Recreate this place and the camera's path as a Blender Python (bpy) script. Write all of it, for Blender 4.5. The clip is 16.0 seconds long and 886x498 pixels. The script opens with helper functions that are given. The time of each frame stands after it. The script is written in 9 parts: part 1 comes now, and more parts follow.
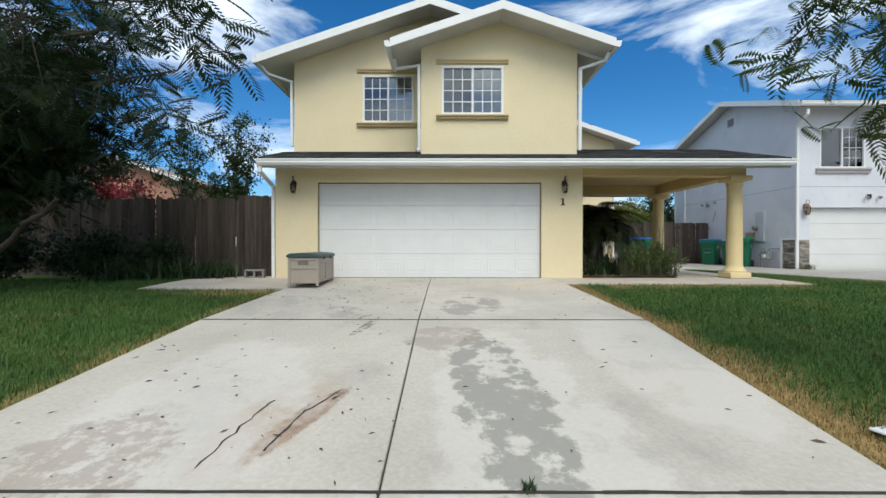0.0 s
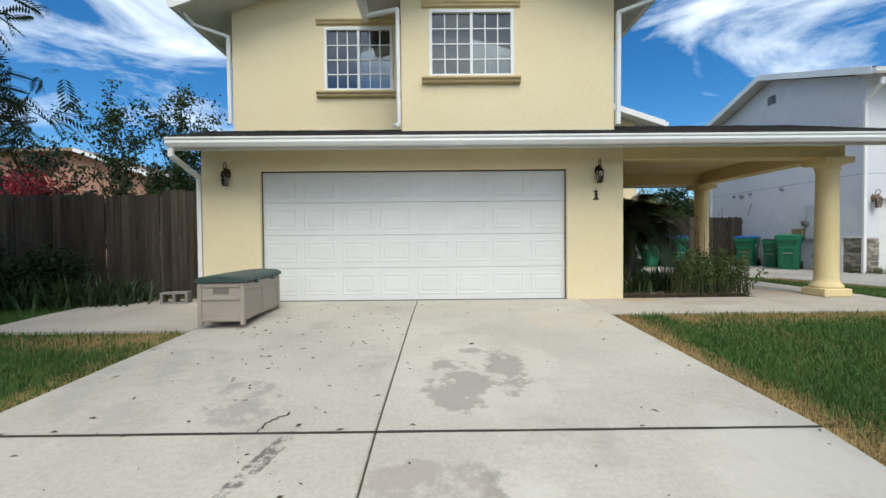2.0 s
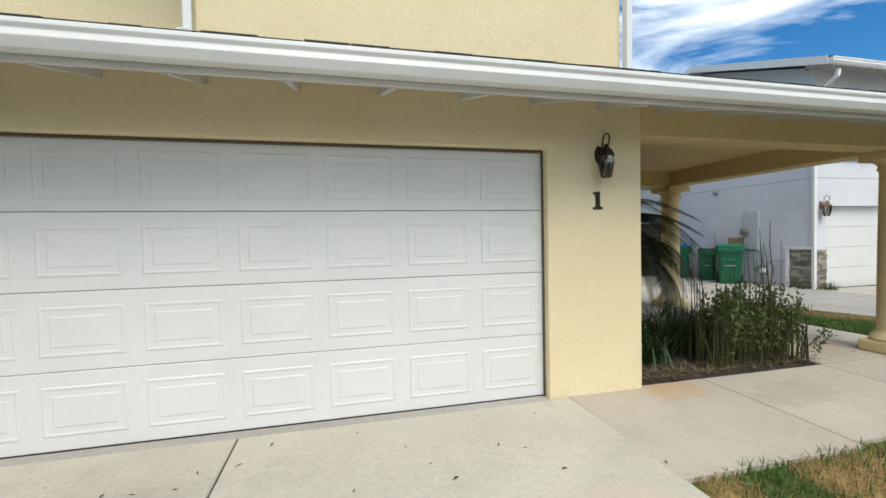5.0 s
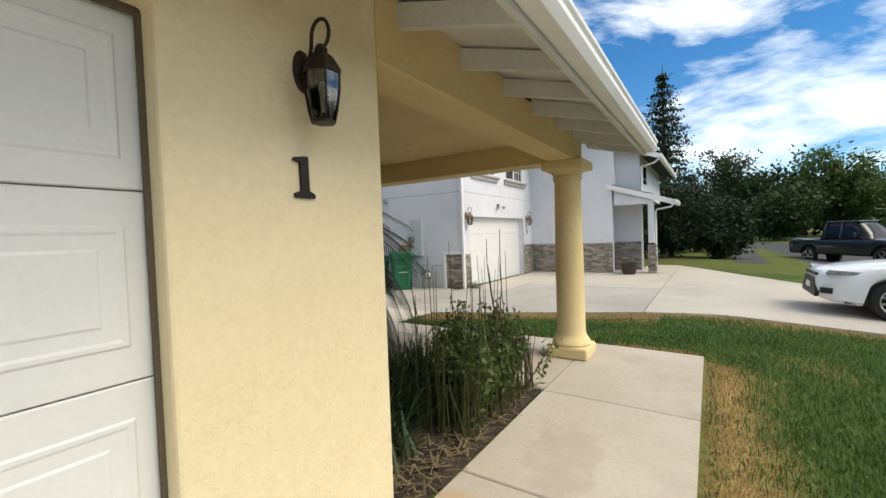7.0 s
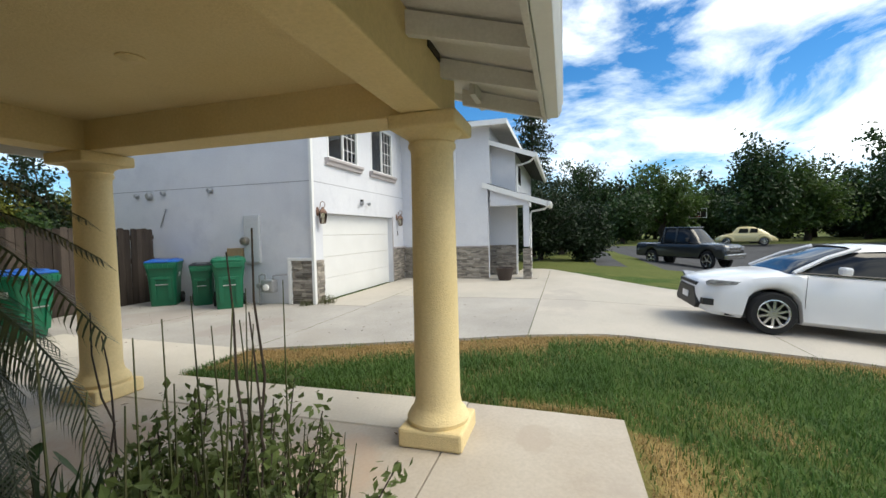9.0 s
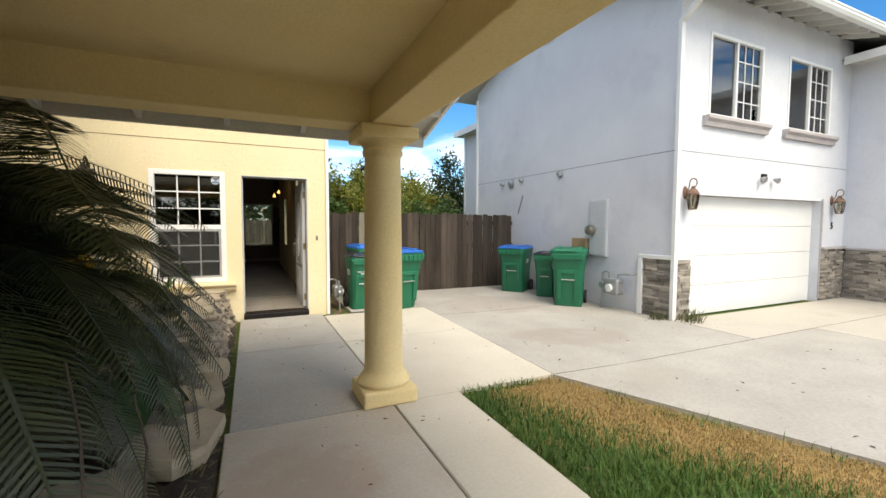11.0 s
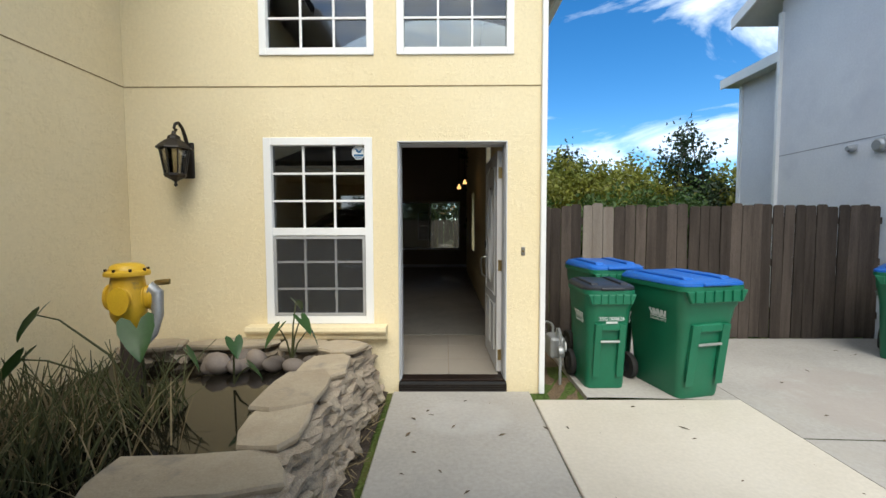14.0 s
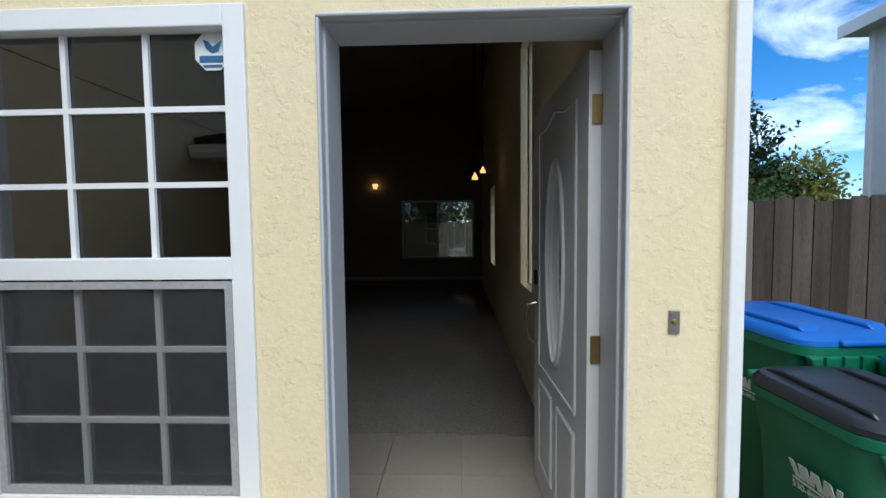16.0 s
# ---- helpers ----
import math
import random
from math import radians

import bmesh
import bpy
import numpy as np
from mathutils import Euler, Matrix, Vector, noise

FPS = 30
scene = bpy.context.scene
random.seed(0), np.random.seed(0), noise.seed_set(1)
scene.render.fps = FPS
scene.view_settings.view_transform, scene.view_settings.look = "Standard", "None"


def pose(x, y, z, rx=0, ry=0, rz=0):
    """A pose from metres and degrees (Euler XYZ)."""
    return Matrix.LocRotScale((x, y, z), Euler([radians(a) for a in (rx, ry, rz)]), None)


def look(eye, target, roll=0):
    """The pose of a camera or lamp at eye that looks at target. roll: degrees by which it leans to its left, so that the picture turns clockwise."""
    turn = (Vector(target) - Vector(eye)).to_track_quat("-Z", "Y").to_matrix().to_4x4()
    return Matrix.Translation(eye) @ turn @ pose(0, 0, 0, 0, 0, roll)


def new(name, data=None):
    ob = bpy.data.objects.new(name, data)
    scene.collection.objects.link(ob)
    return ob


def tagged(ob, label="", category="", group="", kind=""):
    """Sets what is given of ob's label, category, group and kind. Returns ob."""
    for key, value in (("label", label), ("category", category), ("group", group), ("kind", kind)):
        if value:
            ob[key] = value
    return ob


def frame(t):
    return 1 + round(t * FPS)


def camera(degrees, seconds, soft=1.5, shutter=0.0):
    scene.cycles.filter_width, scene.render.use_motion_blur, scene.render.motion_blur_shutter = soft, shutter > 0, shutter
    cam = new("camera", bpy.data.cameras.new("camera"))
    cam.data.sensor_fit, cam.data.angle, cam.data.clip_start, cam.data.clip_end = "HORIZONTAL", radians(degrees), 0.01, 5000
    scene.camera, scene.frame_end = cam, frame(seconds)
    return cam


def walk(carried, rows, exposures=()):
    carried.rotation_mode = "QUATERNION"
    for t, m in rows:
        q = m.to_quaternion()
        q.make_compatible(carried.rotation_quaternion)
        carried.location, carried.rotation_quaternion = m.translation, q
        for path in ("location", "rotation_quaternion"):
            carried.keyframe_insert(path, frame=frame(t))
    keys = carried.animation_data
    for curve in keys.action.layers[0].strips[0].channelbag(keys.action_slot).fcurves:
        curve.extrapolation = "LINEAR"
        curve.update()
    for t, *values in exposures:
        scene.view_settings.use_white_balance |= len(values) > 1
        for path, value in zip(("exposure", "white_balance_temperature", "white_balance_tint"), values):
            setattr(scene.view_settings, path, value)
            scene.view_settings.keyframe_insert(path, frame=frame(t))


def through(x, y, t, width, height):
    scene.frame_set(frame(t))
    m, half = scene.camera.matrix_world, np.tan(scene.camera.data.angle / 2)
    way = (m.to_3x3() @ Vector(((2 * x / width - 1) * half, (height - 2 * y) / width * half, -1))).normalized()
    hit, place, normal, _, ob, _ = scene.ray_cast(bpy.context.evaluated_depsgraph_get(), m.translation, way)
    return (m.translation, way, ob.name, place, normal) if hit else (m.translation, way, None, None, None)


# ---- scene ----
cam = camera(93.6, 16.0)
METRES, EYE, TILT, LEAN, TURN = 18.3, 0.69, 0.0, 0.0, 0.1
ROWS = [
    (0.0, 0.0, 0.0, 0.0, 0.0, -0.34, -0.05),
    (0.5, 0.0006, 0.0318, 0.0016, 0.54, -1.16, 0.21),
    (1.0, 0.0005, 0.0651, 0.0062, 0.55, -1.55, 0.39),
    (1.5, 0.0029, 0.0997, 0.0108, 0.15, -1.46, 0.49),
    (2.0, 0.0059, 0.1339, 0.0155, -0.46, -1.25, 0.54),
    (2.5, 0.008, 0.1673, 0.0214, -1.36, -1.2, 0.72),
    (3.0, 0.0099, 0.1991, 0.0259, -2.39, -1.35, 0.9),
    (5.5, 0.035, 0.3566, 0.0392, -21.23, -1.65, 1.24),
    (6.0, 0.0474, 0.3861, 0.0403, -31.65, -1.62, 1.52),
    (6.5, 0.066, 0.4102, 0.0404, -44.17, -1.61, 1.73),
    (7.0, 0.0877, 0.4301, 0.0408, -57.39, -1.74, 2.07),
    (7.5, 0.1129, 0.4438, 0.041, -69.1, -2.05, 2.29),
    (8.0, 0.1409, 0.4518, 0.0416, -77.84, -2.39, 2.16),
    (10.5, 0.2809, 0.4795, 0.041, -43.52, -2.7, -0.35),
    (11.0, 0.2989, 0.5009, 0.042, -24.89, -3.22, -0.2),
    (11.5, 0.3083, 0.5256, 0.0432, -9.56, -3.01, -0.25),
    (12.0, 0.3125, 0.5547, 0.0442, -2.3, -2.83, -0.1),
    (12.5, 0.314, 0.5877, 0.0438, 0.02, -3.31, 0.08),
    (13.0, 0.3139, 0.6207, 0.0433, 0.38, -3.44, 0.24),
    (13.5, 0.3158, 0.6529, 0.0428, 0.41, -3.23, 0.22),
    (14.0, 0.3158, 0.686, 0.0432, 0.3, -3.3, 0.15),
    (14.5, 0.3166, 0.7185, 0.0437, 0.41, -3.21, 0.14),
    (15.0, 0.3165, 0.7507, 0.0448, 0.69, -3.13, 0.28),
    (15.5, 0.3154, 0.783, 0.046, 1.04, -3.15, 0.43),
    (16.0, 0.3165, 0.8147, 0.0472, 1.83, -3.16, 0.59),
]

EXPOSURES = [(0.0, -0.34, 5950, 4), (3.0, -0.25, 6050, 4), (5.5, -0.2, 6150, 4), (6.2, -0.16, 6200, 4), (7.0, -0.03, 6650, 6), (8.0, 0.0, 6350, 5), (10.5, 0.18, 6650, 5), (11.5, 0.62, 6800, 8), (13.0, 0.45, 6450, 6), (14.5, 0.07, 5900, 5), (16.0, -0.05, 5350, 6)]
walk(cam, [(t, pose(0, 0, EYE, TILT, LEAN, TURN) @ pose(METRES * x, METRES * y, METRES * z, 90 + pitch, roll, yaw)) for t, x, y, z, yaw, pitch, roll in ROWS], EXPOSURES)

# ---- world and sun ----
SUN_EL, SUN_AZ = 53.0, 176.0   # degrees; azimuth clockwise from +y
world = bpy.data.worlds.new("world")
scene.world = world
world.use_nodes = True
wt = world.node_tree
wt.nodes.clear()
w_out = wt.nodes.new("ShaderNodeOutputWorld")
w_bg = wt.nodes.new("ShaderNodeBackground")
w_sky = wt.nodes.new("ShaderNodeTexSky")
w_sky.sky_type, w_sky.sun_disc = "NISHITA", False
w_sky.sun_elevation, w_sky.sun_rotation = radians(SUN_EL), radians(SUN_AZ)
w_sky.air_density, w_sky.dust_density, w_sky.ozone_density = 0.9, 0.1, 3.0
w_co = wt.nodes.new("ShaderNodeTexCoord")
w_map = wt.nodes.new("ShaderNodeMapping")
w_map.inputs["Scale"].default_value = (1.0, 1.5, 3.6)
w_map.inputs["Rotation"].default_value = (0.25, 0.3, 0.6)
w_n = wt.nodes.new("ShaderNodeTexNoise")
w_n.inputs["Scale"].default_value, w_n.inputs["Detail"].default_value = 2.1, 9.0
w_n.inputs["Roughness"].default_value, w_n.inputs["Distortion"].default_value = 0.58, 0.5
w_r = wt.nodes.new("ShaderNodeValToRGB")
w_r.color_ramp.elements[0].position, w_r.color_ramp.elements[1].position = 0.455, 0.66
w_mix = wt.nodes.new("ShaderNodeMixRGB")
w_mix.inputs[2].default_value = (12.0, 12.2, 12.4, 1)
wt.links.new(w_co.outputs["Generated"], w_map.inputs[0])
wt.links.new(w_map.outputs[0], w_n.inputs[0])
# clearer toward the north
w_sep, w_k, w_sum = wt.nodes.new("ShaderNodeSeparateXYZ"), wt.nodes.new("ShaderNodeMath"), wt.nodes.new("ShaderNodeMath")
w_k.operation, w_sum.operation = "MULTIPLY_ADD", "ADD"
w_k.inputs[1].default_value, w_k.inputs[2].default_value = -0.075, 0.03
wt.links.new(w_co.outputs["Generated"], w_sep.inputs[0])
wt.links.new(w_sep.outputs[1], w_k.inputs[0])
wt.links.new(w_k.outputs[0], w_sum.inputs[0])
wt.links.new(w_n.outputs[0], w_sum.inputs[1])
wt.links.new(w_sum.outputs[0], w_r.inputs[0])
wt.links.new(w_r.outputs[0], w_mix.inputs[0])
w_hs = wt.nodes.new("ShaderNodeHueSaturation")
w_hs.inputs["Saturation"].default_value, w_hs.inputs["Value"].default_value = 1.32, 1.22
wt.links.new(w_sky.outputs[0], w_hs.inputs["Color"])
wt.links.new(w_hs.outputs[0], w_mix.inputs[1])
wt.links.new(w_mix.outputs[0], w_bg.inputs[0])
w_bg.inputs[1].default_value = 0.135
wt.links.new(w_bg.outputs[0], w_out.inputs[0])
sun = new("sun", bpy.data.lights.new("sun", "SUN"))
sun.data.energy, sun.data.angle, sun.data.color = 3.5, radians(40), (1.0, 0.89, 0.74)
sun.matrix_world = look((0, 0, 20), (-math.sin(radians(SUN_AZ)), -math.cos(radians(SUN_AZ)), 20 - math.tan(radians(SUN_EL))))


# ---- material helpers ----
def material(name, colour, second=None, scale=3.0, rough=0.8, metal=0.0, bump=0.0, bump_scale=60.0, grain=0.12,
             stain=None, stain_scale=0.7, stain_at=(0.55, 0.7), random_tint=0.0, stretch=(1, 1, 1), bump_kind="noise", spec=0.5, island=False):
    """Principled material: two tones by a wide noise, a fine grain, optional stains, bump and a tint by object."""
    m = bpy.data.materials.new(name)
    m.use_nodes = True
    nt = m.node_tree
    b = nt.nodes["Principled BSDF"]
    b.inputs["Roughness"].default_value, b.inputs["Metallic"].default_value = rough, metal
    b.inputs["Specular IOR Level"].default_value = spec
    N, L = nt.nodes.new, nt.links.new
    co, mp = N("ShaderNodeTexCoord"), N("ShaderNodeMapping")
    mp.inputs["Scale"].default_value = stretch
    geo = N("ShaderNodeNewGeometry")
    L(geo.outputs["Position"], mp.inputs[0])

    def tex(s, d=5.0, r=0.6):
        n = N("ShaderNodeTexNoise")
        n.inputs["Scale"].default_value, n.inputs["Detail"].default_value, n.inputs["Roughness"].default_value = s, d, r
        L(mp.outputs[0], n.inputs[0])
        return n

    def mix(kind, fac, a, c):
        x = N("ShaderNodeMixRGB")
        x.blend_type = kind
        for sock, v in zip(x.inputs, (fac, a, c)):
            if hasattr(v, "is_output"):
                L(v, sock)
            elif isinstance(v, tuple):
                sock.default_value = (*v, 1) if len(v) == 3 else v
            else:
                sock.default_value = v
        return x.outputs[0]

    def ramp(v, lo, hi, a=(0, 0, 0, 1), c=(1, 1, 1, 1)):
        r = N("ShaderNodeValToRGB")
        r.color_ramp.elements[0].position, r.color_ramp.elements[1].position = lo, hi
        r.color_ramp.elements[0].color, r.color_ramp.elements[1].color = a, c
        L(v, r.inputs[0])
        return r.outputs[0]

    second = second or tuple(c * 0.82 for c in colour)
    col = mix("MIX", ramp(tex(scale).outputs[0], 0.35, 0.68), tuple(colour), tuple(second))
    if grain:
        g = ramp(tex(scale * 18 + 20, 3).outputs[0], 0.3, 0.7, (1 - grain * 2, 1 - grain * 2, 1 - grain * 2, 1), (1, 1, 1, 1))
        col = mix("MULTIPLY", 1.0, col, g)
    if stain:
        col = mix("MIX", ramp(tex(stain_scale, 8, 0.65).outputs[0], *stain_at), col, tuple(stain))
    if random_tint:
        if island:
            rnd = geo.outputs["Random Per Island"]
        else:
            rnd = N("ShaderNodeObjectInfo").outputs["Random"]
        col = mix("MULTIPLY", 1.0, col, ramp(rnd, 0, 1, (1 - random_tint,) * 3 + (1,), (1, 1, 1, 1)))
    L(col, b.inputs["Base Color"])
    if bump:
        bn = N("ShaderNodeBump")
        bn.inputs["Strength"].default_value, bn.inputs["Distance"].default_value = min(1.0, bump), 0.02
        if bump_kind == "stucco":
            h = mix("ADD", 0.35, ramp(tex(bump_scale * 0.28, 6, 0.66).outputs[0], 0.53, 0.59), tex(bump_scale, 4).outputs[0])
        else:
            h = tex(bump_scale, 4).outputs[0]
        L(h, bn.inputs["Height"])
        L(bn.outputs[0], b.inputs["Normal"])
    return m


def glow(name, colour, strength):
    m = bpy.data.materials.new(name)
    m.use_nodes = True
    b = m.node_tree.nodes["Principled BSDF"]
    b.inputs["Emission Color"].default_value, b.inputs["Emission Strength"].default_value = (*colour, 1), strength
    b.inputs["Base Color"].default_value = (*colour, 1)
    return m


def glass_mat(name, tint=(0.9, 0.95, 0.95), rough=0.0):
    """Thin window glass: clear with mirror gloss."""
    m = bpy.data.materials.new(name)
    m.use_nodes = True
    nt = m.node_tree
    nt.nodes.clear()
    o, mx = nt.nodes.new("ShaderNodeOutputMaterial"), nt.nodes.new("ShaderNodeMixShader")
    tr, gl = nt.nodes.new("ShaderNodeBsdfTransparent"), nt.nodes.new("ShaderNodeBsdfGlossy")
    fr = nt.nodes.new("ShaderNodeFresnel")
    fr.inputs["IOR"].default_value = 2.3
    tr.inputs[0].default_value = (*tint, 1)
    gl.inputs["Roughness"].default_value = rough
    nt.links.new(fr.outputs[0], mx.inputs[0])
    nt.links.new(tr.outputs[0], mx.inputs[1])
    nt.links.new(gl.outputs[0], mx.inputs[2])
    nt.links.new(mx.outputs[0], o.inputs[0])
    return m


STUCCO = material("yellow stucco", (0.765, 0.65, 0.415), (0.79, 0.685, 0.46), 0.9, 0.9, bump=0.30, bump_scale=62, grain=0.03, bump_kind="stucco", spec=0.2)
# warmer than STUCCO: light bounced about under the porch is put into its colour
STUCCO_FINE = material("smooth yellow stucco with porch bounce", (0.78, 0.635, 0.355), (0.74, 0.585, 0.305), 1.6, 0.9, bump=0.34, bump_scale=85, grain=0.05, stain=(0.60, 0.47, 0.27), stain_scale=1.7, stain_at=(0.60, 0.82), spec=0.2)
STUCCO_TRIM = material("tan stucco trim", (0.60, 0.47, 0.26), None, 2, 0.9, bump=0.25, bump_scale=60, grain=0.04, spec=0.2)
GREY_STUCCO = material("pale blue-grey stucco", (0.70, 0.71, 0.75), (0.63, 0.64, 0.69), 0.8, 0.9, bump=0.15, bump_scale=55, grain=0.04, stain=(0.57, 0.58, 0.63), stain_scale=0.9, bump_kind="stucco", spec=0.2)
WHITE = material("white paint", (0.80, 0.80, 0.79), (0.74, 0.74, 0.73), 2, 0.45, grain=0.02)
DOORWHITE = material("white painted steel", (0.74, 0.74, 0.73), (0.69, 0.69, 0.68), 1.3, 0.5, grain=0.02, bump=0.03, bump_scale=120)
EAVEWHITE = material("weathered white eave paint", (0.66, 0.65, 0.62), (0.58, 0.57, 0.54), 2, 0.7, grain=0.06)
SHINGLE = material("dark roof shingle", (0.045, 0.043, 0.042), (0.07, 0.065, 0.06), 3, 0.95, grain=0.2, bump=0.4, bump_scale=90, random_tint=0.35, island=True)
CONCRETE = material("driveway concrete", (0.58, 0.535, 0.455), (0.48, 0.44, 0.375), 0.8, 0.92, bump=0.15, bump_scale=140, grain=0.08, stain=(0.36, 0.33, 0.29), stain_scale=1.1, stain_at=(0.56, 0.75), random_tint=0.06, spec=0.25)
WALKWAY = material("walkway concrete", (0.54, 0.49, 0.42), (0.46, 0.40, 0.33), 1.0, 0.92, bump=0.15, bump_scale=140, grain=0.06, stain=(0.38, 0.33, 0.28), stain_scale=1.2, stain_at=(0.57, 0.78), random_tint=0.06, spec=0.25)
NEWSLAB = material("pale newer concrete", (0.58, 0.535, 0.46), (0.52, 0.475, 0.40), 1.1, 0.92, bump=0.12, bump_scale=140, grain=0.05, spec=0.25)
OLDSLAB = material("grey old concrete", (0.44, 0.415, 0.38), (0.35, 0.33, 0.30), 0.7, 0.93, bump=0.2, bump_scale=120, grain=0.08, stain=(0.36, 0.33, 0.29), stain_scale=0.8, stain_at=(0.55, 0.75), spec=0.25)
LAWN = material("mown grass soil", (0.075, 0.13, 0.03), (0.11, 0.15, 0.042), 0.9, 1.0, bump=0.8, bump_scale=50, grain=0.3, spec=0.1)
DRIVE2 = material("light driveway concrete", (0.50, 0.46, 0.40), (0.44, 0.41, 0.36), 0.7, 0.92, bump=0.15, bump_scale=140, grain=0.06, stain=(0.37, 0.33, 0.28), stain_scale=0.6, stain_at=(0.56, 0.75), spec=0.25)
_n = LAWN.node_tree
_b = _n.nodes["Principled BSDF"]
_old = _b.inputs["Base Color"].links[0].from_socket
_at, _mx, _gr = _n.nodes.new("ShaderNodeAttribute"), _n.nodes.new("ShaderNodeMixRGB"), _n.nodes.new("ShaderNodeTexNoise")
_at.attribute_name = "dry"
_gr.inputs["Scale"].default_value = 90
_mx.inputs[2].default_value = (0.46, 0.32, 0.13, 1)
_n.links.new(_at.outputs["Fac"], _mx.inputs[0])
_n.links.new(_old, _mx.inputs[1])
_n.links.new(_mx.outputs[0], _b.inputs["Base Color"])
ASPHALT = material("asphalt", (0.075, 0.075, 0.078), (0.055, 0.055, 0.057), 1, 0.95, bump=0.3, bump_scale=150, grain=0.2)
FENCEWOOD = material("weathered grey-brown fence board", (0.135, 0.108, 0.090), (0.075, 0.060, 0.050), 2.0, 0.95, bump=0.4, bump_scale=16, grain=0.2, stretch=(6, 6, 0.5), random_tint=0.5, spec=0.2)
BLACK = material("black painted metal", (0.018, 0.015, 0.013), (0.03, 0.022, 0.016), 12, 0.5, metal=0.4, grain=0.1)


def add_stain(mat, cx, cy, rx, ry, turn, colour, lo=0.30, hi=0.55, scale=3.0, amount=0.9):
    """A blotch with a ragged edge on the ground at (cx, cy), rx by ry metres."""
    nt = mat.node_tree
    b = nt.nodes["Principled BSDF"]
    old = b.inputs["Base Color"].links[0].from_socket
    geo, mp, gr = nt.nodes.new("ShaderNodeNewGeometry"), nt.nodes.new("ShaderNodeMapping"), nt.nodes.new("ShaderNodeTexGradient")
    gr.gradient_type = "SPHERICAL"
    mp.vector_type = "TEXTURE"
    mp.inputs["Location"].default_value, mp.inputs["Rotation"].default_value, mp.inputs["Scale"].default_value = (cx, cy, 0), (0, 0, radians(turn)), (rx, ry, 50)
    n = nt.nodes.new("ShaderNodeTexNoise")
    n.inputs["Scale"].default_value, n.inputs["Detail"].default_value, n.inputs["Roughness"].default_value = scale, 9, 0.68
    mul, ad, ra, mx, fac = nt.nodes.new("ShaderNodeMath"), nt.nodes.new("ShaderNodeMath"), nt.nodes.new("ShaderNodeValToRGB"), nt.nodes.new("ShaderNodeMixRGB"), nt.nodes.new("ShaderNodeMath")
    mul.operation, ad.operation, fac.operation = "MULTIPLY", "MULTIPLY", "MULTIPLY"
    nt.links.new(geo.outputs["Position"], mp.inputs[0])
    nt.links.new(geo.outputs["Position"], n.inputs[0])
    nt.links.new(mp.outputs[0], gr.inputs[0])
    nt.links.new(gr.outputs["Fac"], mul.inputs[0])
    mul.inputs[1].default_value = 2.0
    mul.use_clamp = True
    nt.links.new(mul.outputs[0], ad.inputs[0])
    nt.links.new(n.outputs[0], ad.inputs[1])
    ra.color_ramp.elements[0].position, ra.color_ramp.elements[1].position = lo, hi
    nt.links.new(ad.outputs[0], ra.inputs[0])
    nt.links.new(ra.outputs[0], fac.inputs[0])
    fac.inputs[1].default_value = amount
    nt.links.new(fac.outputs[0], mx.inputs[0])
    nt.links.new(old, mx.inputs[1])
    mx.inputs[2].default_value = (*colour, 1)
    nt.links.new(mx.outputs[0], b.inputs["Base Color"])


for _s in ((0.55, 2.7, 1.0, 2.9, 4, (0.62, 0.585, 0.52), 0.36, 0.46, 2.4, 0.5), (0.45, 5.9, 1.3, 1.3, 0, (0.60, 0.55, 0.47), 0.38, 0.48, 2.2, 0.45), (0.42, 3.0, 0.62, 2.5, 4, (0.22, 0.21, 0.185), 0.42, 0.50, 4.0, 0.7), (0.40, 5.85, 0.75, 1.25, -10, (0.28, 0.26, 0.23), 0.44, 0.49, 2.8, 0.7), (-0.87, 4.7, 0.10, 0.62, -17, (0.12, 0.11, 0.10), 0.44, 0.54, 14.0, 0.85),
           (0.0, 4.3, 0.65, 0.6, 0, (0.35, 0.30, 0.25), 0.40, 0.47, 4.0, 0.65), (-0.92, 2.7, 0.17, 0.8, -22, (0.20, 0.105, 0.06), 0.36, 0.52, 9.0, 0.8),
           (-1.1, 2.75, 0.5, 1.1, -15, (0.42, 0.33, 0.25), 0.34, 0.52, 4.0, 0.6), (-1.7, 3.0, 1.3, 2.0, 10, (0.61, 0.58, 0.53), 0.36, 0.50, 2.2, 0.45),
           (1.9, 3.8, 0.9, 2.4, 0, (0.60, 0.56, 0.49), 0.36, 0.5, 1.6, 0.6), (-2.2, 5.8, 1.1, 1.6, 20, (0.36, 0.34, 0.30), 0.45, 0.58, 3.0, 0.5),
           (1.7, 7.6, 0.9, 0.7, 0, (0.55, 0.45, 0.34), 0.34, 0.52, 2.0, 0.5), (-1.3, 5.4, 0.5, 0.7, 30, (0.29, 0.27, 0.25), 0.46, 0.56, 5.0, 0.6),
           (-2.0, 2.2, 0.8, 1.0, 0, (0.33, 0.27, 0.22), 0.42, 0.52, 9.0, 0.6), (-0.2, 1.6, 0.8, 0.8, 0, (0.60, 0.58, 0.55), 0.38, 0.5, 3.0, 0.5)):
    add_stain(CONCRETE, *_s)
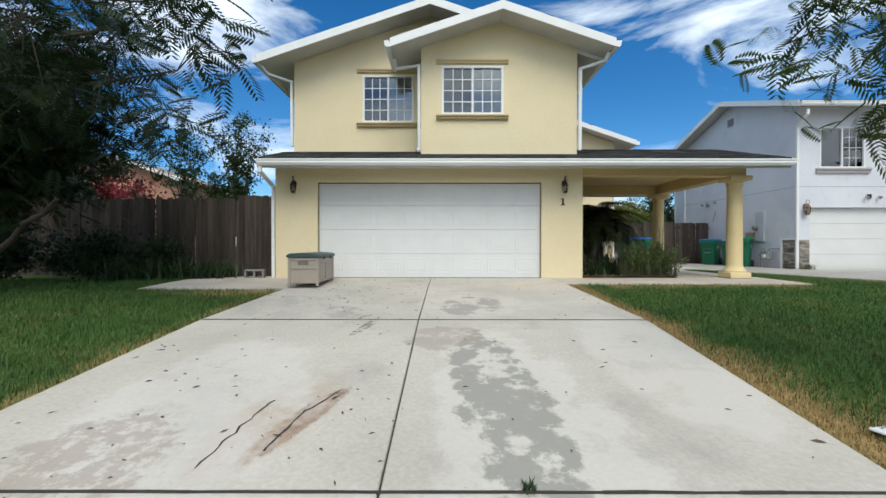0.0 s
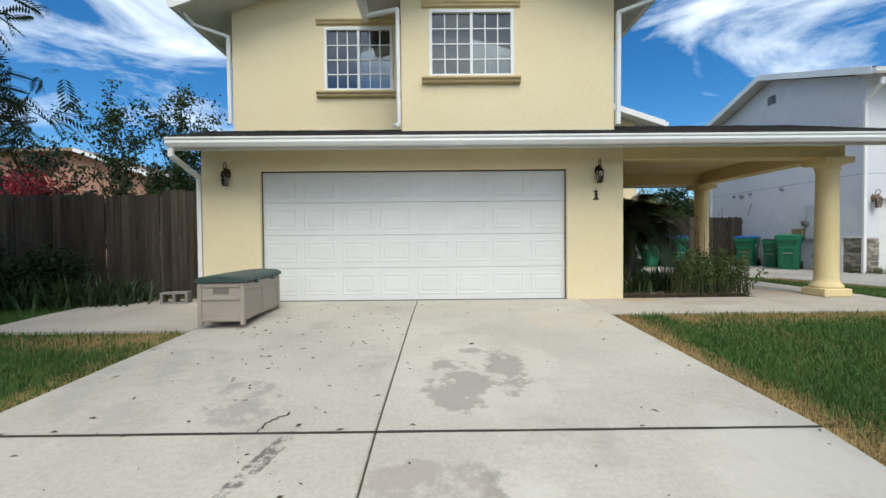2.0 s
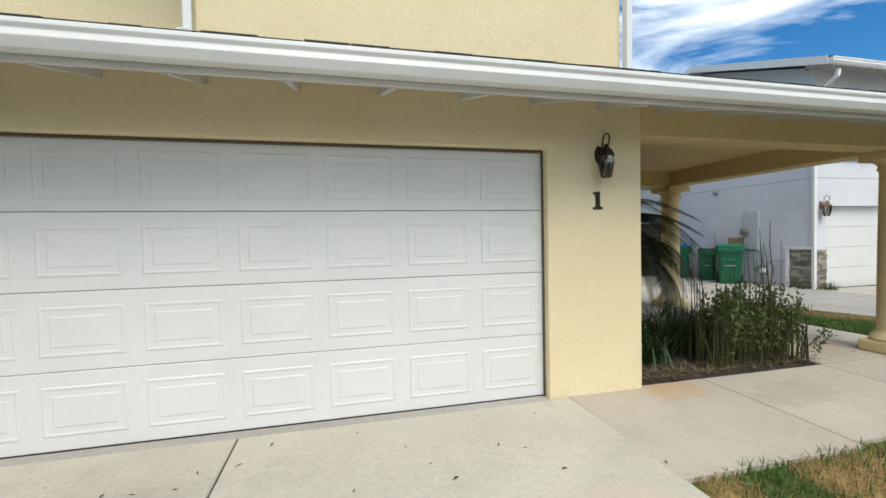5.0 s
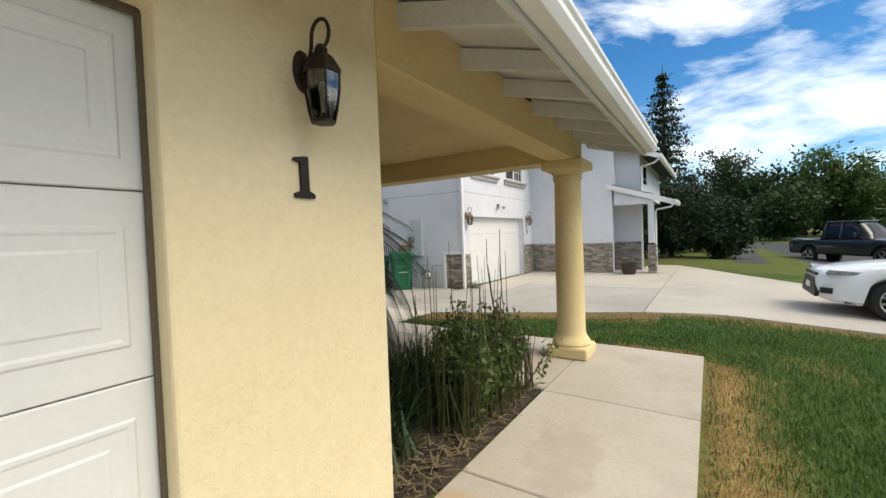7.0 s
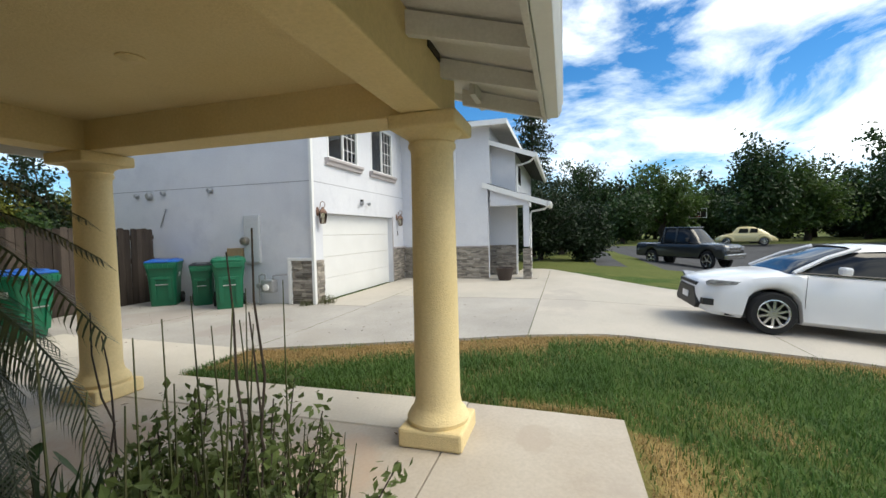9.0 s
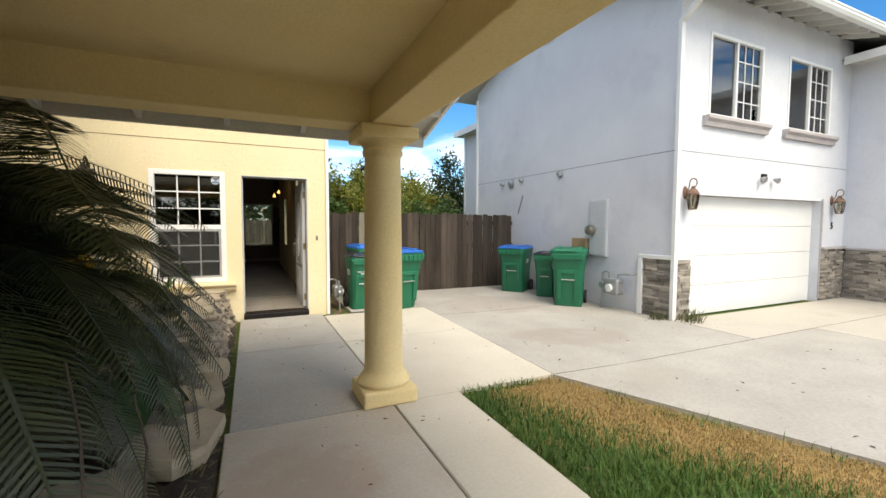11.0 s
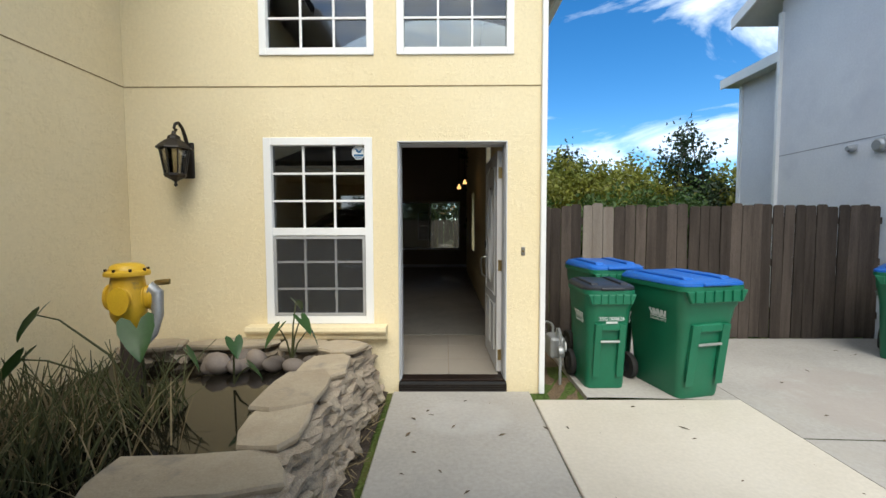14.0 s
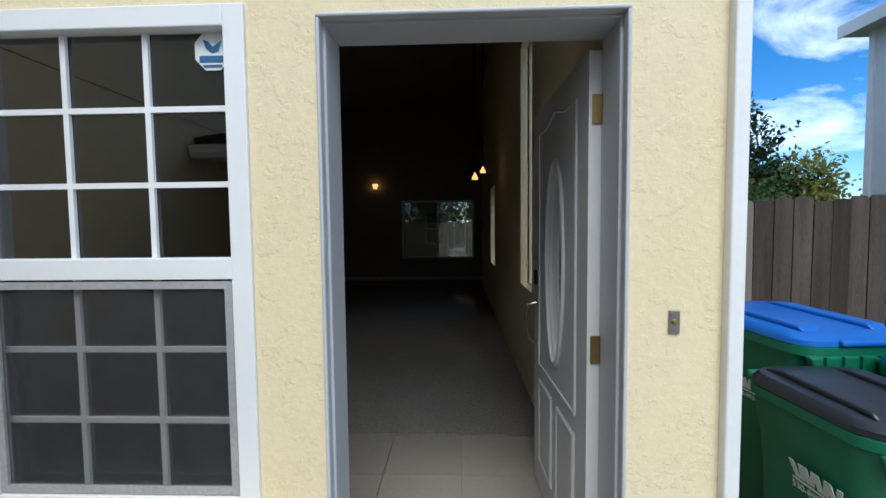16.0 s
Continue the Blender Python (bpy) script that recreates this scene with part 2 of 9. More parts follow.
for _s in ((4.2, 8.7, 0.8, 0.4, 10, (0.40, 0.34, 0.28), 0.34, 0.5, 4.0, 0.6), (3.3, 9.0, 0.5, 0.3, 0, (0.50, 0.34, 0.18), 0.32, 0.5, 4.0, 0.6), (5.7, 11.6, 0.8, 0.7, 0, (0.42, 0.32, 0.25), 0.33, 0.5, 3.0, 0.6),
           (5.9, 9.9, 0.7, 0.7, 0, (0.50, 0.36, 0.26), 0.36, 0.52, 3.0, 0.5), (6.6, 8.6, 0.35, 0.2, 0, (0.40, 0.34, 0.28), 0.32, 0.48, 5.0, 0.6)):
    add_stain(WALKWAY, *_s)
for _s in ((9.6, 16.0, 1.6, 1.4, 0, (0.33, 0.29, 0.26), 0.34, 0.5, 1.8, 0.6), (9.4, 13.5, 1.4, 0.8, -25, (0.31, 0.27, 0.24), 0.35, 0.5, 2.5, 0.6), (5.9, 15.7, 0.6, 0.45, 0, (0.50, 0.49, 0.48), 0.30, 0.62, 3.0, 0.35),
           (10.6, 15.2, 0.9, 1.4, 20, (0.36, 0.32, 0.28), 0.36, 0.5, 2.5, 0.6)):
    add_stain(OLDSLAB, *_s)
for _s in ((13.0, 8.4, 3.0, 0.8, 0, (0.36, 0.33, 0.30), 0.36, 0.52, 1.4, 0.5), (12.0, 5.0, 1.4, 2.0, 0, (0.33, 0.30, 0.27), 0.36, 0.5, 1.8, 0.5)):
    add_stain(DRIVE2, *_s)
GLASS = glass_mat("window glass")
DARKGLASS = glass_mat("screened window glass", (0.35, 0.36, 0.37))


# ---- mesh helpers ----
def bx(bm, x0, x1, y0, y1, z0, z1, m=None):
    """A box into bm; m an optional matrix."""
    v = [bm.verts.new((x, y, z)) for x in (x0, x1) for y in (y0, y1) for z in (z0, z1)]
    for f in ((0, 1, 3, 2), (4, 6, 7, 5), (0, 4, 5, 1), (2, 3, 7, 6), (0, 2, 6, 4), (1, 5, 7, 3)):
        bm.faces.new([v[i] for i in f])
    if m is not None:
        for p in v:
            p.co = m @ p.co
    return v


def prism(bm, outline, axis, a, b):
    """Extrude a 2D outline along an axis from a to b. axis 'x': outline is (y, z); 'y': (x, z); 'z': (x, y)."""
    def at(p, c):
        return {"x": (c, p[0], p[1]), "y": (p[0], c, p[1]), "z": (p[0], p[1], c)}[axis]
    lo, hi = [bm.verts.new(at(p, a)) for p in outline], [bm.verts.new(at(p, b)) for p in outline]
    n = len(outline)
    bm.faces.new(lo[::-1])
    bm.faces.new(hi)
    for i in range(n):
        bm.faces.new((lo[i], lo[(i + 1) % n], hi[(i + 1) % n], hi[i]))
    bmesh.ops.recalc_face_normals(bm, faces=bm.faces)


def lathe(bm, rings, segs=24, centre=(0, 0), m=None):
    """Rings of (radius, z) turned about a vertical axis, capped."""
    loops = []
    for r, z in rings:
        loops.append([bm.verts.new((centre[0] + r * math.cos(2 * math.pi * i / segs), centre[1] + r * math.sin(2 * math.pi * i / segs), z)) for i in range(segs)])
    for lo, hi in zip(loops, loops[1:]):
        for i in range(segs):
            bm.faces.new((lo[i], lo[(i + 1) % segs], hi[(i + 1) % segs], hi[i]))
    bm.faces.new(loops[0][::-1])
    bm.faces.new(loops[-1])
    if m is not None:
        for l in loops:
            for v in l:
                v.co = m @ v.co


def tube(bm, pts, radius, segs=8):
    """A tube along points; radius a number or one per point."""
    pts = [Vector(p) for p in pts]
    rad = radius if isinstance(radius, (list, tuple)) else [radius] * len(pts)
    loops = []
    for i, p in enumerate(pts):
        d = (pts[min(i + 1, len(pts) - 1)] - pts[max(i - 1, 0)]).normalized()
        a = d.orthogonal().normalized() if i == 0 else (a - d * a.dot(d)).normalized()
        b = d.cross(a)
        loops.append([bm.verts.new(p + rad[i] * (math.cos(2 * math.pi * k / segs) * a + math.sin(2 * math.pi * k / segs) * b)) for k in range(segs)])
    for lo, hi in zip(loops, loops[1:]):
        for k in range(segs):
            bm.faces.new((lo[k], lo[(k + 1) % segs], hi[(k + 1) % segs], hi[k]))
    bm.faces.new(loops[0][::-1])
    bm.faces.new(loops[-1])


def part(name, bm, mat, parent=None, label="", smooth=False, bevel=0.0):
    """Link bm as one mesh object under a thing or a part."""
    me = bpy.data.meshes.new(name)
    bmesh.ops.recalc_face_normals(bm, faces=bm.faces)
    bm.to_mesh(me)
    bm.free()
    me.materials.append(mat)
    if smooth:
        for p in me.polygons:
            p.use_smooth = True
        me.set_sharp_from_angle(angle=radians(40))
    ob = new(name, me)
    if parent is not None:
        ob.parent = parent
    if bevel:
        b = ob.modifiers.new("bevel", "BEVEL")
        b.width, b.segments, b.limit_method = bevel, 2, "ANGLE"
    if label:
        ob["label"] = label
    return ob


def thing(name, label, category, m=None, group="", kind=""):
    ob = new(name)
    ob.empty_display_size = 0.2
    if m is not None:
        ob.matrix_basis = m
    return tagged(ob, label, category, group, kind)


def box_part(name, dims, mat, parent=None, label="", bevel=0.0):
    bm = bmesh.new()
    bx(bm, *dims)
    return part(name, bm, mat, parent, label, bevel=bevel)


def setting(name, bm, mat, label, category, bevel=0.0):
    return tagged(part(name, bm, mat, bevel=bevel), label, category, kind="structure")


def wall_bm(bm, axis, a, b, u0, u1, z0, z1, openings=()):
    """A wall from a to b in thickness along axis ('y': its length runs along x), with rectangular openings (u0, u1, z0, z1) cut through."""
    us = sorted({u0, u1, *[o[0] for o in openings], *[o[1] for o in openings]})
    zs = sorted({z0, z1, *[o[2] for o in openings], *[o[3] for o in openings]})
    us, zs = [u for u in us if u0 <= u <= u1], [z for z in zs if z0 <= z <= z1]
    solid = {}
    for i in range(len(us) - 1):
        for j in range(len(zs) - 1):
            cu, cz = (us[i] + us[i + 1]) / 2, (zs[j] + zs[j + 1]) / 2
            solid[i, j] = not any(o[0] < cu < o[1] and o[2] < cz < o[3] for o in openings)
    cache = {}

    def v(t, u, z):
        k = (t, u, z)
        if k not in cache:
            cache[k] = bm.verts.new((u, t, z) if axis == "y" else (t, u, z))
        return cache[k]
    for (i, j), s in solid.items():
        if not s:
            continue
        ua, ub, za, zb = us[i], us[i + 1], zs[j], zs[j + 1]
        for t in (a, b):
            bm.faces.new((v(t, ua, za), v(t, ub, za), v(t, ub, zb), v(t, ua, zb)))
        for (di, dj), (p, q) in {(-1, 0): ((ua, za), (ua, zb)), (1, 0): ((ub, za), (ub, zb)), (0, -1): ((ua, za), (ub, za)), (0, 1): ((ua, zb), (ub, zb))}.items():
            if not solid.get((i + di, j + dj), False):
                bm.faces.new((v(a, *p), v(a, *q), v(b, *q), v(b, *p)))
    return bm


# ---- ground heights ----
PROFILE_Y = [-40, -9.0, -4.0, 0.0, 2.2, 4.93, 8.0, 9.0, 60]
PROFILE_Z = [-1.2, -1.15, -1.05, -0.74, -0.49, -0.18, -0.02, 0.0, 0.0]


def level(x, y):
    """Height of the finished ground: falls to the street on the near side and rises again across it."""
    z = float(np.interp(y, PROFILE_Y, PROFILE_Z))
    k = min(1.0, max(0.0, (x - 32.0) / 6.0))
    return z * (1 - k) - 0.05 * k - 0.05 * min(1, max(0, (x - 7.2) / 2)) * (1 - k)

# ---- ground ----
def sheet(name, xs, ys, drop, mat, label, category):
    bm = bmesh.new()
    g = [[bm.verts.new((x, y, level(x, y) - drop)) for x in xs] for y in ys]
    for r0, r1 in zip(g, g[1:]):
        for i in range(len(xs) - 1):
            bm.faces.new((r0[i], r0[i + 1], r1[i + 1], r1[i]))
    return setting(name, bm, mat, label, category)


def left_edge(y):
    return float(np.interp(y, [-6, 3.4, 5.3, 7.7, 8.9, 10.5, 12.38, 14.37, 16.0, 18.1], [9.3, 9.6, 9.8, 10.1, 9.7, 9.0, 8.15, 8.22, 8.26, 8.26]))


def dryness(x, y):
    """How dry the lawn is: along the paving edges and in patches."""
    d = 0.0
    n = noise.noise(Vector((x * 0.9, y * 0.9, 3.0))) * 0.5 + noise.noise(Vector((x * 2.7, y * 2.7, 7.0))) * 0.35
    if 2.3 < x < 9.5 and y < 8.0:
        d = max(d, 1.1 - abs(x - 2.45) / (0.30 if y > 4 else 0.55))
        d = max(d, 0.95 - abs(y - 7.75) / 0.50 if 3.0 < x < 6.9 else 0)
    if x > 7.0 and y < 12.5:
        d = max(d, 0.95 - abs(x - 7.1) / 0.22 if 8.0 < y < 8.9 else 0, 1.0 - abs(x - (left_edge(y) - 0.12)) / 0.35)
    if 7.3 < x < 9.6 and 8.6 < y < 12.3:
        d = max(d, 1.25 - abs(x - (left_edge(y) - 0.40)) / 0.55)
    if x < -2.6:
        d = max(d, 0.8 - abs(y - 7.0) / 0.6 - max(0, -3.2 - x) * 0.25, 0.35 - abs(x + 3.0) / 0.6)
    return max(0.0, min(1.0, d + n * 0.9 if d > 0 else n * 0.5))


far = [-2000, -600, -200, -80, -40, -20]
ground = sheet("ground", far + [x * 0.25 for x in range(-60, 81)] + [22, 24, 26, 30, 34, 37, 44, 60, 100, 250, 700, 2000],
               far + [y * 0.25 for y in range(-60, 72)] + [19, 20, 22, 26, 30, 40, 60, 100, 250, 700, 2000], 0.03, LAWN, "green lawn ground with bare yellow patches", "ground")
dry = ground.data.color_attributes.new("dry", "FLOAT_COLOR", "POINT")
for i, v in enumerate(ground.data.vertices):
    d = dryness(v.co.x, v.co.y) if -15 < v.co.x < 20 and -15 < v.co.y < 18 else 0.1
    dry.data[i].color = (d, d, d, 1)


def slab(parent, x0, x1, y0, y1, mat, up=0.0, thick=0.10, gap=0.006, taper=None):
    """One concrete panel that follows the ground, its rim a little lower than its face. taper: x0, x1 at y1."""
    bm = bmesh.new()
    n = max(1, int((y1 - y0) / 0.4))
    ta, tb = taper or (x0, x1)
    rows = []
    for i in range(n + 1):
        k = i / n
        y = y0 + gap + (y1 - y0 - 2 * gap) * k
        a, b = x0 + (ta - x0) * k + gap, x1 + (tb - x1) * k - gap
        z = level((a + b) / 2 if x0 > 3 else 0, y) + up
        rows.append([bm.verts.new(p) for p in ((a, y, z - thick), (a, y, z - 0.008), (a + 0.008, y, z), (b - 0.008, y, z), (b, y, z - 0.008), (b, y, z - thick))])
    for r0, r1 in zip(rows, rows[1:]):
        for j in range(5):
            bm.faces.new((r0[j], r0[j + 1], r1[j + 1], r1[j]))
    bm.faces.new(rows[0])
    bm.faces.new(rows[-1][::-1])
    return part("slab", bm, mat, parent)


JOINT = material("dark dirt in the joints", (0.05, 0.043, 0.036), None, 5, 1.0)
driveway = thing("driveway", "stained pale concrete driveway in jointed panels", "driveway", kind="structure")
for y0, y1, l0, l1, r0, r1 in ((-4.0, 2.02, -3.6, -3.05, 2.35, 2.35), (2.02, 4.93, -3.05, -2.9, 2.35, 2.42), (4.93, 9.10, -2.9, -2.75, 2.42, 2.32)):
    c0, c1 = -0.30 + 0.006 * (y0 - 4.9), -0.30 + 0.006 * (y1 - 4.9)
    slab(driveway, l0, c0, y0, y1, CONCRETE, taper=(l1, c1))
    slab(driveway, c0, r0, y0, y1, CONCRETE, taper=(c1, r1))
for y, l, r in ((2.02, -3.02, 2.34), (4.93, -2.88, 2.41)):
    bm = bmesh.new()
    n = 24
    pts = [(l + (r - l) * i / n, y + 0.006 * noise.noise(Vector((i * 0.7, y, 0)))) for i in range(n + 1)]
    for (ax, ay), (cx, cy) in zip(pts, pts[1:]):
        w = 0.010 + 0.004 * noise.noise(Vector((ax * 3, y, 5)))
        bm.faces.new([bm.verts.new((px, py, level(px, py) + 0.006)) for px, py in ((ax, ay - w), (cx, cy - w), (cx, cy + w), (ax, ay + w))])
    part("joint", bm, JOINT, driveway)
slab(driveway, -5.4, -2.8, 7.3, 9.6, WALKWAY)
walk_path = thing("walkway", "jointed concrete walkway under and beyond the porch", "walkway", kind="structure")
for x0, x1, y0, y1, mt in ((2.31, 3.74, 7.9, 9.18, WALKWAY), (3.74, 5.22, 7.95, 9.18, WALKWAY), (5.22, 7.08, 7.95, 9.18, WALKWAY),
                          (5.25, 6.49, 9.18, 10.8, WALKWAY), (5.25, 6.49, 10.8, 12.38, WALKWAY), (6.49, 7.1, 9.18, 10.8, NEWSLAB), (6.49, 7.1, 10.8, 12.38, NEWSLAB),
                          (5.28, 6.50, 12.38, 14.37, OLDSLAB), (5.28, 6.50, 14.37, 16.195, OLDSLAB)):
    slab(walk_path, x0, x1, y0, y1, mt)
slab(walk_path, 6.50, 8.15, 12.38, 14.37, NEWSLAB, taper=(6.50, 8.22))
slab(walk_path, 6.50, 8.22, 14.37, 16.03, NEWSLAB, taper=(6.50, 8.26))
# neighbour's drive
def right_edge(y):
    return float(np.interp(y, [-6, 3.0, 5.6, 7.0, 9.0, 10.2, 10.3, 13.6, 13.61, 18.1], [15.6, 15.2, 15.8, 17.5, 20.5, 20.5, 16.85, 16.85, 11.53, 11.53]))


def wide_slab(parent, fa, fb, y0, y1, mat, up, gap=0.006):
    bm = bmesh.new()
    ys = np.linspace(y0 + gap, y1 - gap, max(3, int((y1 - y0) / 0.3)))
    g = []
    for y in ys:
        a, b = fa(y) + gap, fb(y) - gap
        g.append([bm.verts.new((x, y, level(x, y) + up - (0.1 if i in (0, 9) else 0))) for i, x in enumerate([a] + list(np.linspace(a + 0.002, b - 0.002, 8)) + [b])])
    for r0, r1 in zip(g, g[1:]):
        for i in range(9):
            bm.faces.new((r0[i], r0[i + 1], r1[i + 1], r1[i]))
    return part("slab", bm, mat, parent)


drive2 = thing("neighbour_driveway", "wide grey concrete driveway of the house next door", "driveway", kind="structure")
for y0, y1 in ((-6, 2.0), (2.0, 5.4), (5.4, 8.9), (8.9, 12.4)):
    wide_slab(drive2, left_edge, lambda y: min(13.0, right_edge(y)), y0, y1, OLDSLAB if y0 > 8 else DRIVE2, 0.012)
    wide_slab(drive2, lambda y: 13.0, right_edge, y0, y1, DRIVE2, 0.012)
wide_slab(drive2, left_edge, lambda y: 11.53, 12.4, 15.4, OLDSLAB, 0.012)
wide_slab(drive2, left_edge, lambda y: 11.53, 15.4, 18.05, OLDSLAB, 0.012)
wide_slab(drive2, lambda y: 11.53, lambda y: 16.85, 12.4, 13.6, DRIVE2, 0.012)
wide_slab(drive2, lambda y: 6.95, lambda y: 8.27, 16.03, 18.05, OLDSLAB, 0.012)
bm = bmesh.new()
g = [[bm.verts.new((x, y, level(x, y) - 0.022)) for x in (-60, -40, -20, -10, 0, 4, 6, 8, 10, 14, 20, 23.4)] for y in (-13.0, -10, -8, -7.0, -6.5)]
for r0, r1 in zip(g, g[1:]):
    for i in range(11):
        bm.faces.new((r0[i], r0[i + 1], r1[i + 1], r1[i]))
g = [[bm.verts.new((x, y, level(x, y) - 0.022)) for x in (23.4, 26, 30, 37, 44)] for y in (-60, -40, -20, -13, -10, -8, -7, -6.5, -4, -2, 0, 2, 4, 6, 7)]
for r0, r1 in zip(g, g[1:]):
    for i in range(4):
        bm.faces.new((r0[i], r0[i + 1], r1[i + 1], r1[i]))
setting("road", bm, ASPHALT, "dark grey asphalt street", "road")

# ---- main house: walls ----
WT = 0.22
GX0, GX1, GY = -3.70, 3.05, 9.13
DX0, DX1, DZ = -2.77, 2.14, 2.10
EX0, EX1, EZ0, EZ1 = 5.335, 6.295, 0.09, 2.21     # entry door opening
FW = (4.18, 5.105, 0.62, 2.23)                    # front window beside the entry
UPW = ((4.17, 5.13, 2.95, 4.15), (5.35, 6.33, 2.95, 4.15))
EY = 16.22
bm = bmesh.new()
wall_bm(bm, "y", GY, GY + WT, GX0, GX1, -0.1, 2.62, [(DX0, DX1, -0.2, DZ)])
setting("wall_garage_front", bm, STUCCO, "yellow stucco garage front wall", "wall", bevel=0.012)
bm = bmesh.new()
wall_bm(bm, "x", GX1 - 0.08, GX1 - 0.3, GY + WT, EY + WT, -0.1, 4.9)
setting("wall_garage_side", bm, STUCCO, "tall yellow stucco side wall", "wall")
bm = bmesh.new()
wall_bm(bm, "x", GX0, GX0 + WT, GY + WT, 23.0, -0.1, 2.62)
setting("wall_garage_outer", bm, STUCCO, "yellow stucco outer side wall", "wall")
# upper storey
AY, BY = 10.0, 9.30
WA = (-1.95, -0.72, 3.66, 4.80)
WB = (-0.05, 1.33, 3.63, 4.72)
AX0, AX1, BX0 = -3.59, 2.97, -0.51
PITCH = 0.335
bm = bmesh.new()
wall_bm(bm, "y", AY, AY + WT, AX0, BX0, 2.6, 5.12, [WA])
setting("wall_upper_back", bm, STUCCO, "yellow stucco upper wall", "wall")
bm = bmesh.new()
wall_bm(bm, "y", BY, BY + WT, BX0, AX1, 2.6, 5.12, [WB])
setting("wall_upper_front", bm, STUCCO, "yellow stucco projecting upper wall", "wall")
bm = bmesh.new()
bx(bm, BX0, BX0 + WT, BY + WT, AY + WT, 2.6, 5.12)
setting("wall_upper_return", bm, STUCCO, "yellow stucco return wall", "wall")
bm = bmesh.new()
bx(bm, AX0, AX0 + WT, AY + WT, 23.0, 2.6, 5.12)
setting("wall_upper_left", bm, STUCCO, "yellow stucco upper side wall", "wall")
bm = bmesh.new()
bx(bm, AX1 - WT, AX1, BY + WT, 9.349, 2.6, 5.12)
bx(bm, AX1 - WT, AX1 - 0.002, EY + WT, 23.0, 2.6, 5.12)
setting("wall_upper_right", bm, STUCCO, "yellow stucco upper side wall", "wall")
# gables
RAX, RAZ, RBX, RBZ = -0.31, 6.42, 1.23, 5.83
for nm, cx, half, y0, lab in (("gable_wall_back", RAX, 3.28, AY, "yellow stucco gable"), ("gable_wall_front", RBX, 1.74, BY, "yellow stucco front gable")):
    bm = bmesh.new()
    prism(bm, [(cx - half, 5.12), (cx + half, 5.12), (cx + 0.01, 5.12 + half * PITCH), (cx - 0.01, 5.12 + half * PITCH)], "y", y0, y0 + WT)
    setting(nm, bm, STUCCO, lab, "wall")
# rear wing, entry wall
bm = bmesh.new()
wall_bm(bm, "y", EY, EY + WT, 2.97, 6.59, -0.12, 4.75, [(EX0, EX1, -0.2, EZ1), FW, *UPW])
setting("wall_entry", bm, STUCCO, "yellow stucco entry wall", "wall")
bm = bmesh.new()
wall_bm(bm, "x", 6.59, 6.59 - WT, EY + WT, 25.0, -0.12, 4.75, [(18.3, 18.9, 1.0, 3.2), (21.6, 22.4, 0.9, 2.2)])
setting("wall_wing_side", bm, STUCCO, "yellow stucco wing side wall", "wall")
bm = bmesh.new()
prism(bm, [(2.97, 4.75), (6.59, 4.75), (2.97, 4.75 + 3.7 * PITCH)], "y", EY, EY + WT)
setting("gable_wall_wing", bm, STUCCO, "yellow stucco wing gable", "wall")


# ---- roofs ----
def roof_plane(name, p, q, up, depth, mat=SHINGLE, thick=0.09, label="dark shingle roof slope", parent=None):
    """A roof slope: eave from p to q, rising along the vector up over that length."""
    p, q, up = Vector(p), Vector(q), Vector(up)
    bm = bmesh.new()
    n = (q - p).cross(up).normalized()
    if n.z < 0:
        n = -n
    a = [p, q, q + up, p + up]
    lo = [bm.verts.new(v) for v in a]
    hi = [bm.verts.new(v + n * thick) for v in a]
    bm.faces.new(lo)
    bm.faces.new(hi)
    for i in range(4):
        bm.faces.new((lo[i], lo[(i + 1) % 4], hi[(i + 1) % 4], hi[i]))
    rows = max(2, int(up.length / 0.15))
    u, w = up / rows, (q - p).normalized()
    length = (q - p).length
    for r in range(rows):
        s = -random.random() * 0.3
        while s < length:
            e = min(length, s + random.uniform(0.22, 0.34))
            s0 = max(0, s)
            base = p + u * r + n * (thick + 0.002)
            t = random.uniform(0.006, 0.014)
            c = [base + w * s0, base + w * (e - 0.006), base + w * (e - 0.006) + u * 1.02, base + w * s0 + u * 1.02]
            top = [bm.verts.new(c[0] + n * t), bm.verts.new(c[1] + n * t), bm.verts.new(c[2] + n * 0.002), bm.verts.new(c[3] + n * 0.002)]
            bot = [bm.verts.new(c[0]), bm.verts.new(c[1])]
            bm.faces.new(top)
            bm.faces.new((bot[0], bot[1], top[1], top[0]))
            s = e
    sb = bmesh.new()
    top = [sb.verts.new(v - n * 0.004) for v in a]
    low = [sb.verts.new(v - n * 0.022) for v in a]
    sb.faces.new(top)
    sb.faces.new(low)
    for i in range(4):
        sb.faces.new((top[i], top[(i + 1) % 4], low[(i + 1) % 4], low[i]))
    if parent is not None:
        part("soffit", sb, EAVEWHITE, parent)
        return part(name, bm, mat, parent)
    setting(name.replace("roof", "soffit"), sb, EAVEWHITE, "weathered white board eave underside", "soffit")
    return setting(name, bm, mat, label, "roof")


P3 = 0.30
EAVE_Y, EAVE_Z = 8.50, 2.42
RIDGE_Y = 10.86
rise = P3 * (RIDGE_Y - EAVE_Y)
roof_plane("roof_porch_front", (3.0, EAVE_Y, EAVE_Z), (7.08, EAVE_Y, EAVE_Z), (0, RIDGE_Y - EAVE_Y, rise), 0)
roof_plane("roof_skirt_front", (-0.51, EAVE_Y, EAVE_Z), (2.99, EAVE_Y, EAVE_Z), (0, 0.79, P3 * 0.79), 0)
roof_plane("roof_skirt_left", (-3.79, EAVE_Y, EAVE_Z), (-0.52, EAVE_Y, EAVE_Z), (0, 1.49, P3 * 1.49), 0)
roof_plane("roof_porch_rear", (7.08, 13.22, EAVE_Z), (3.0, 13.22, EAVE_Z), (0, RIDGE_Y - 13.22, rise), 0)
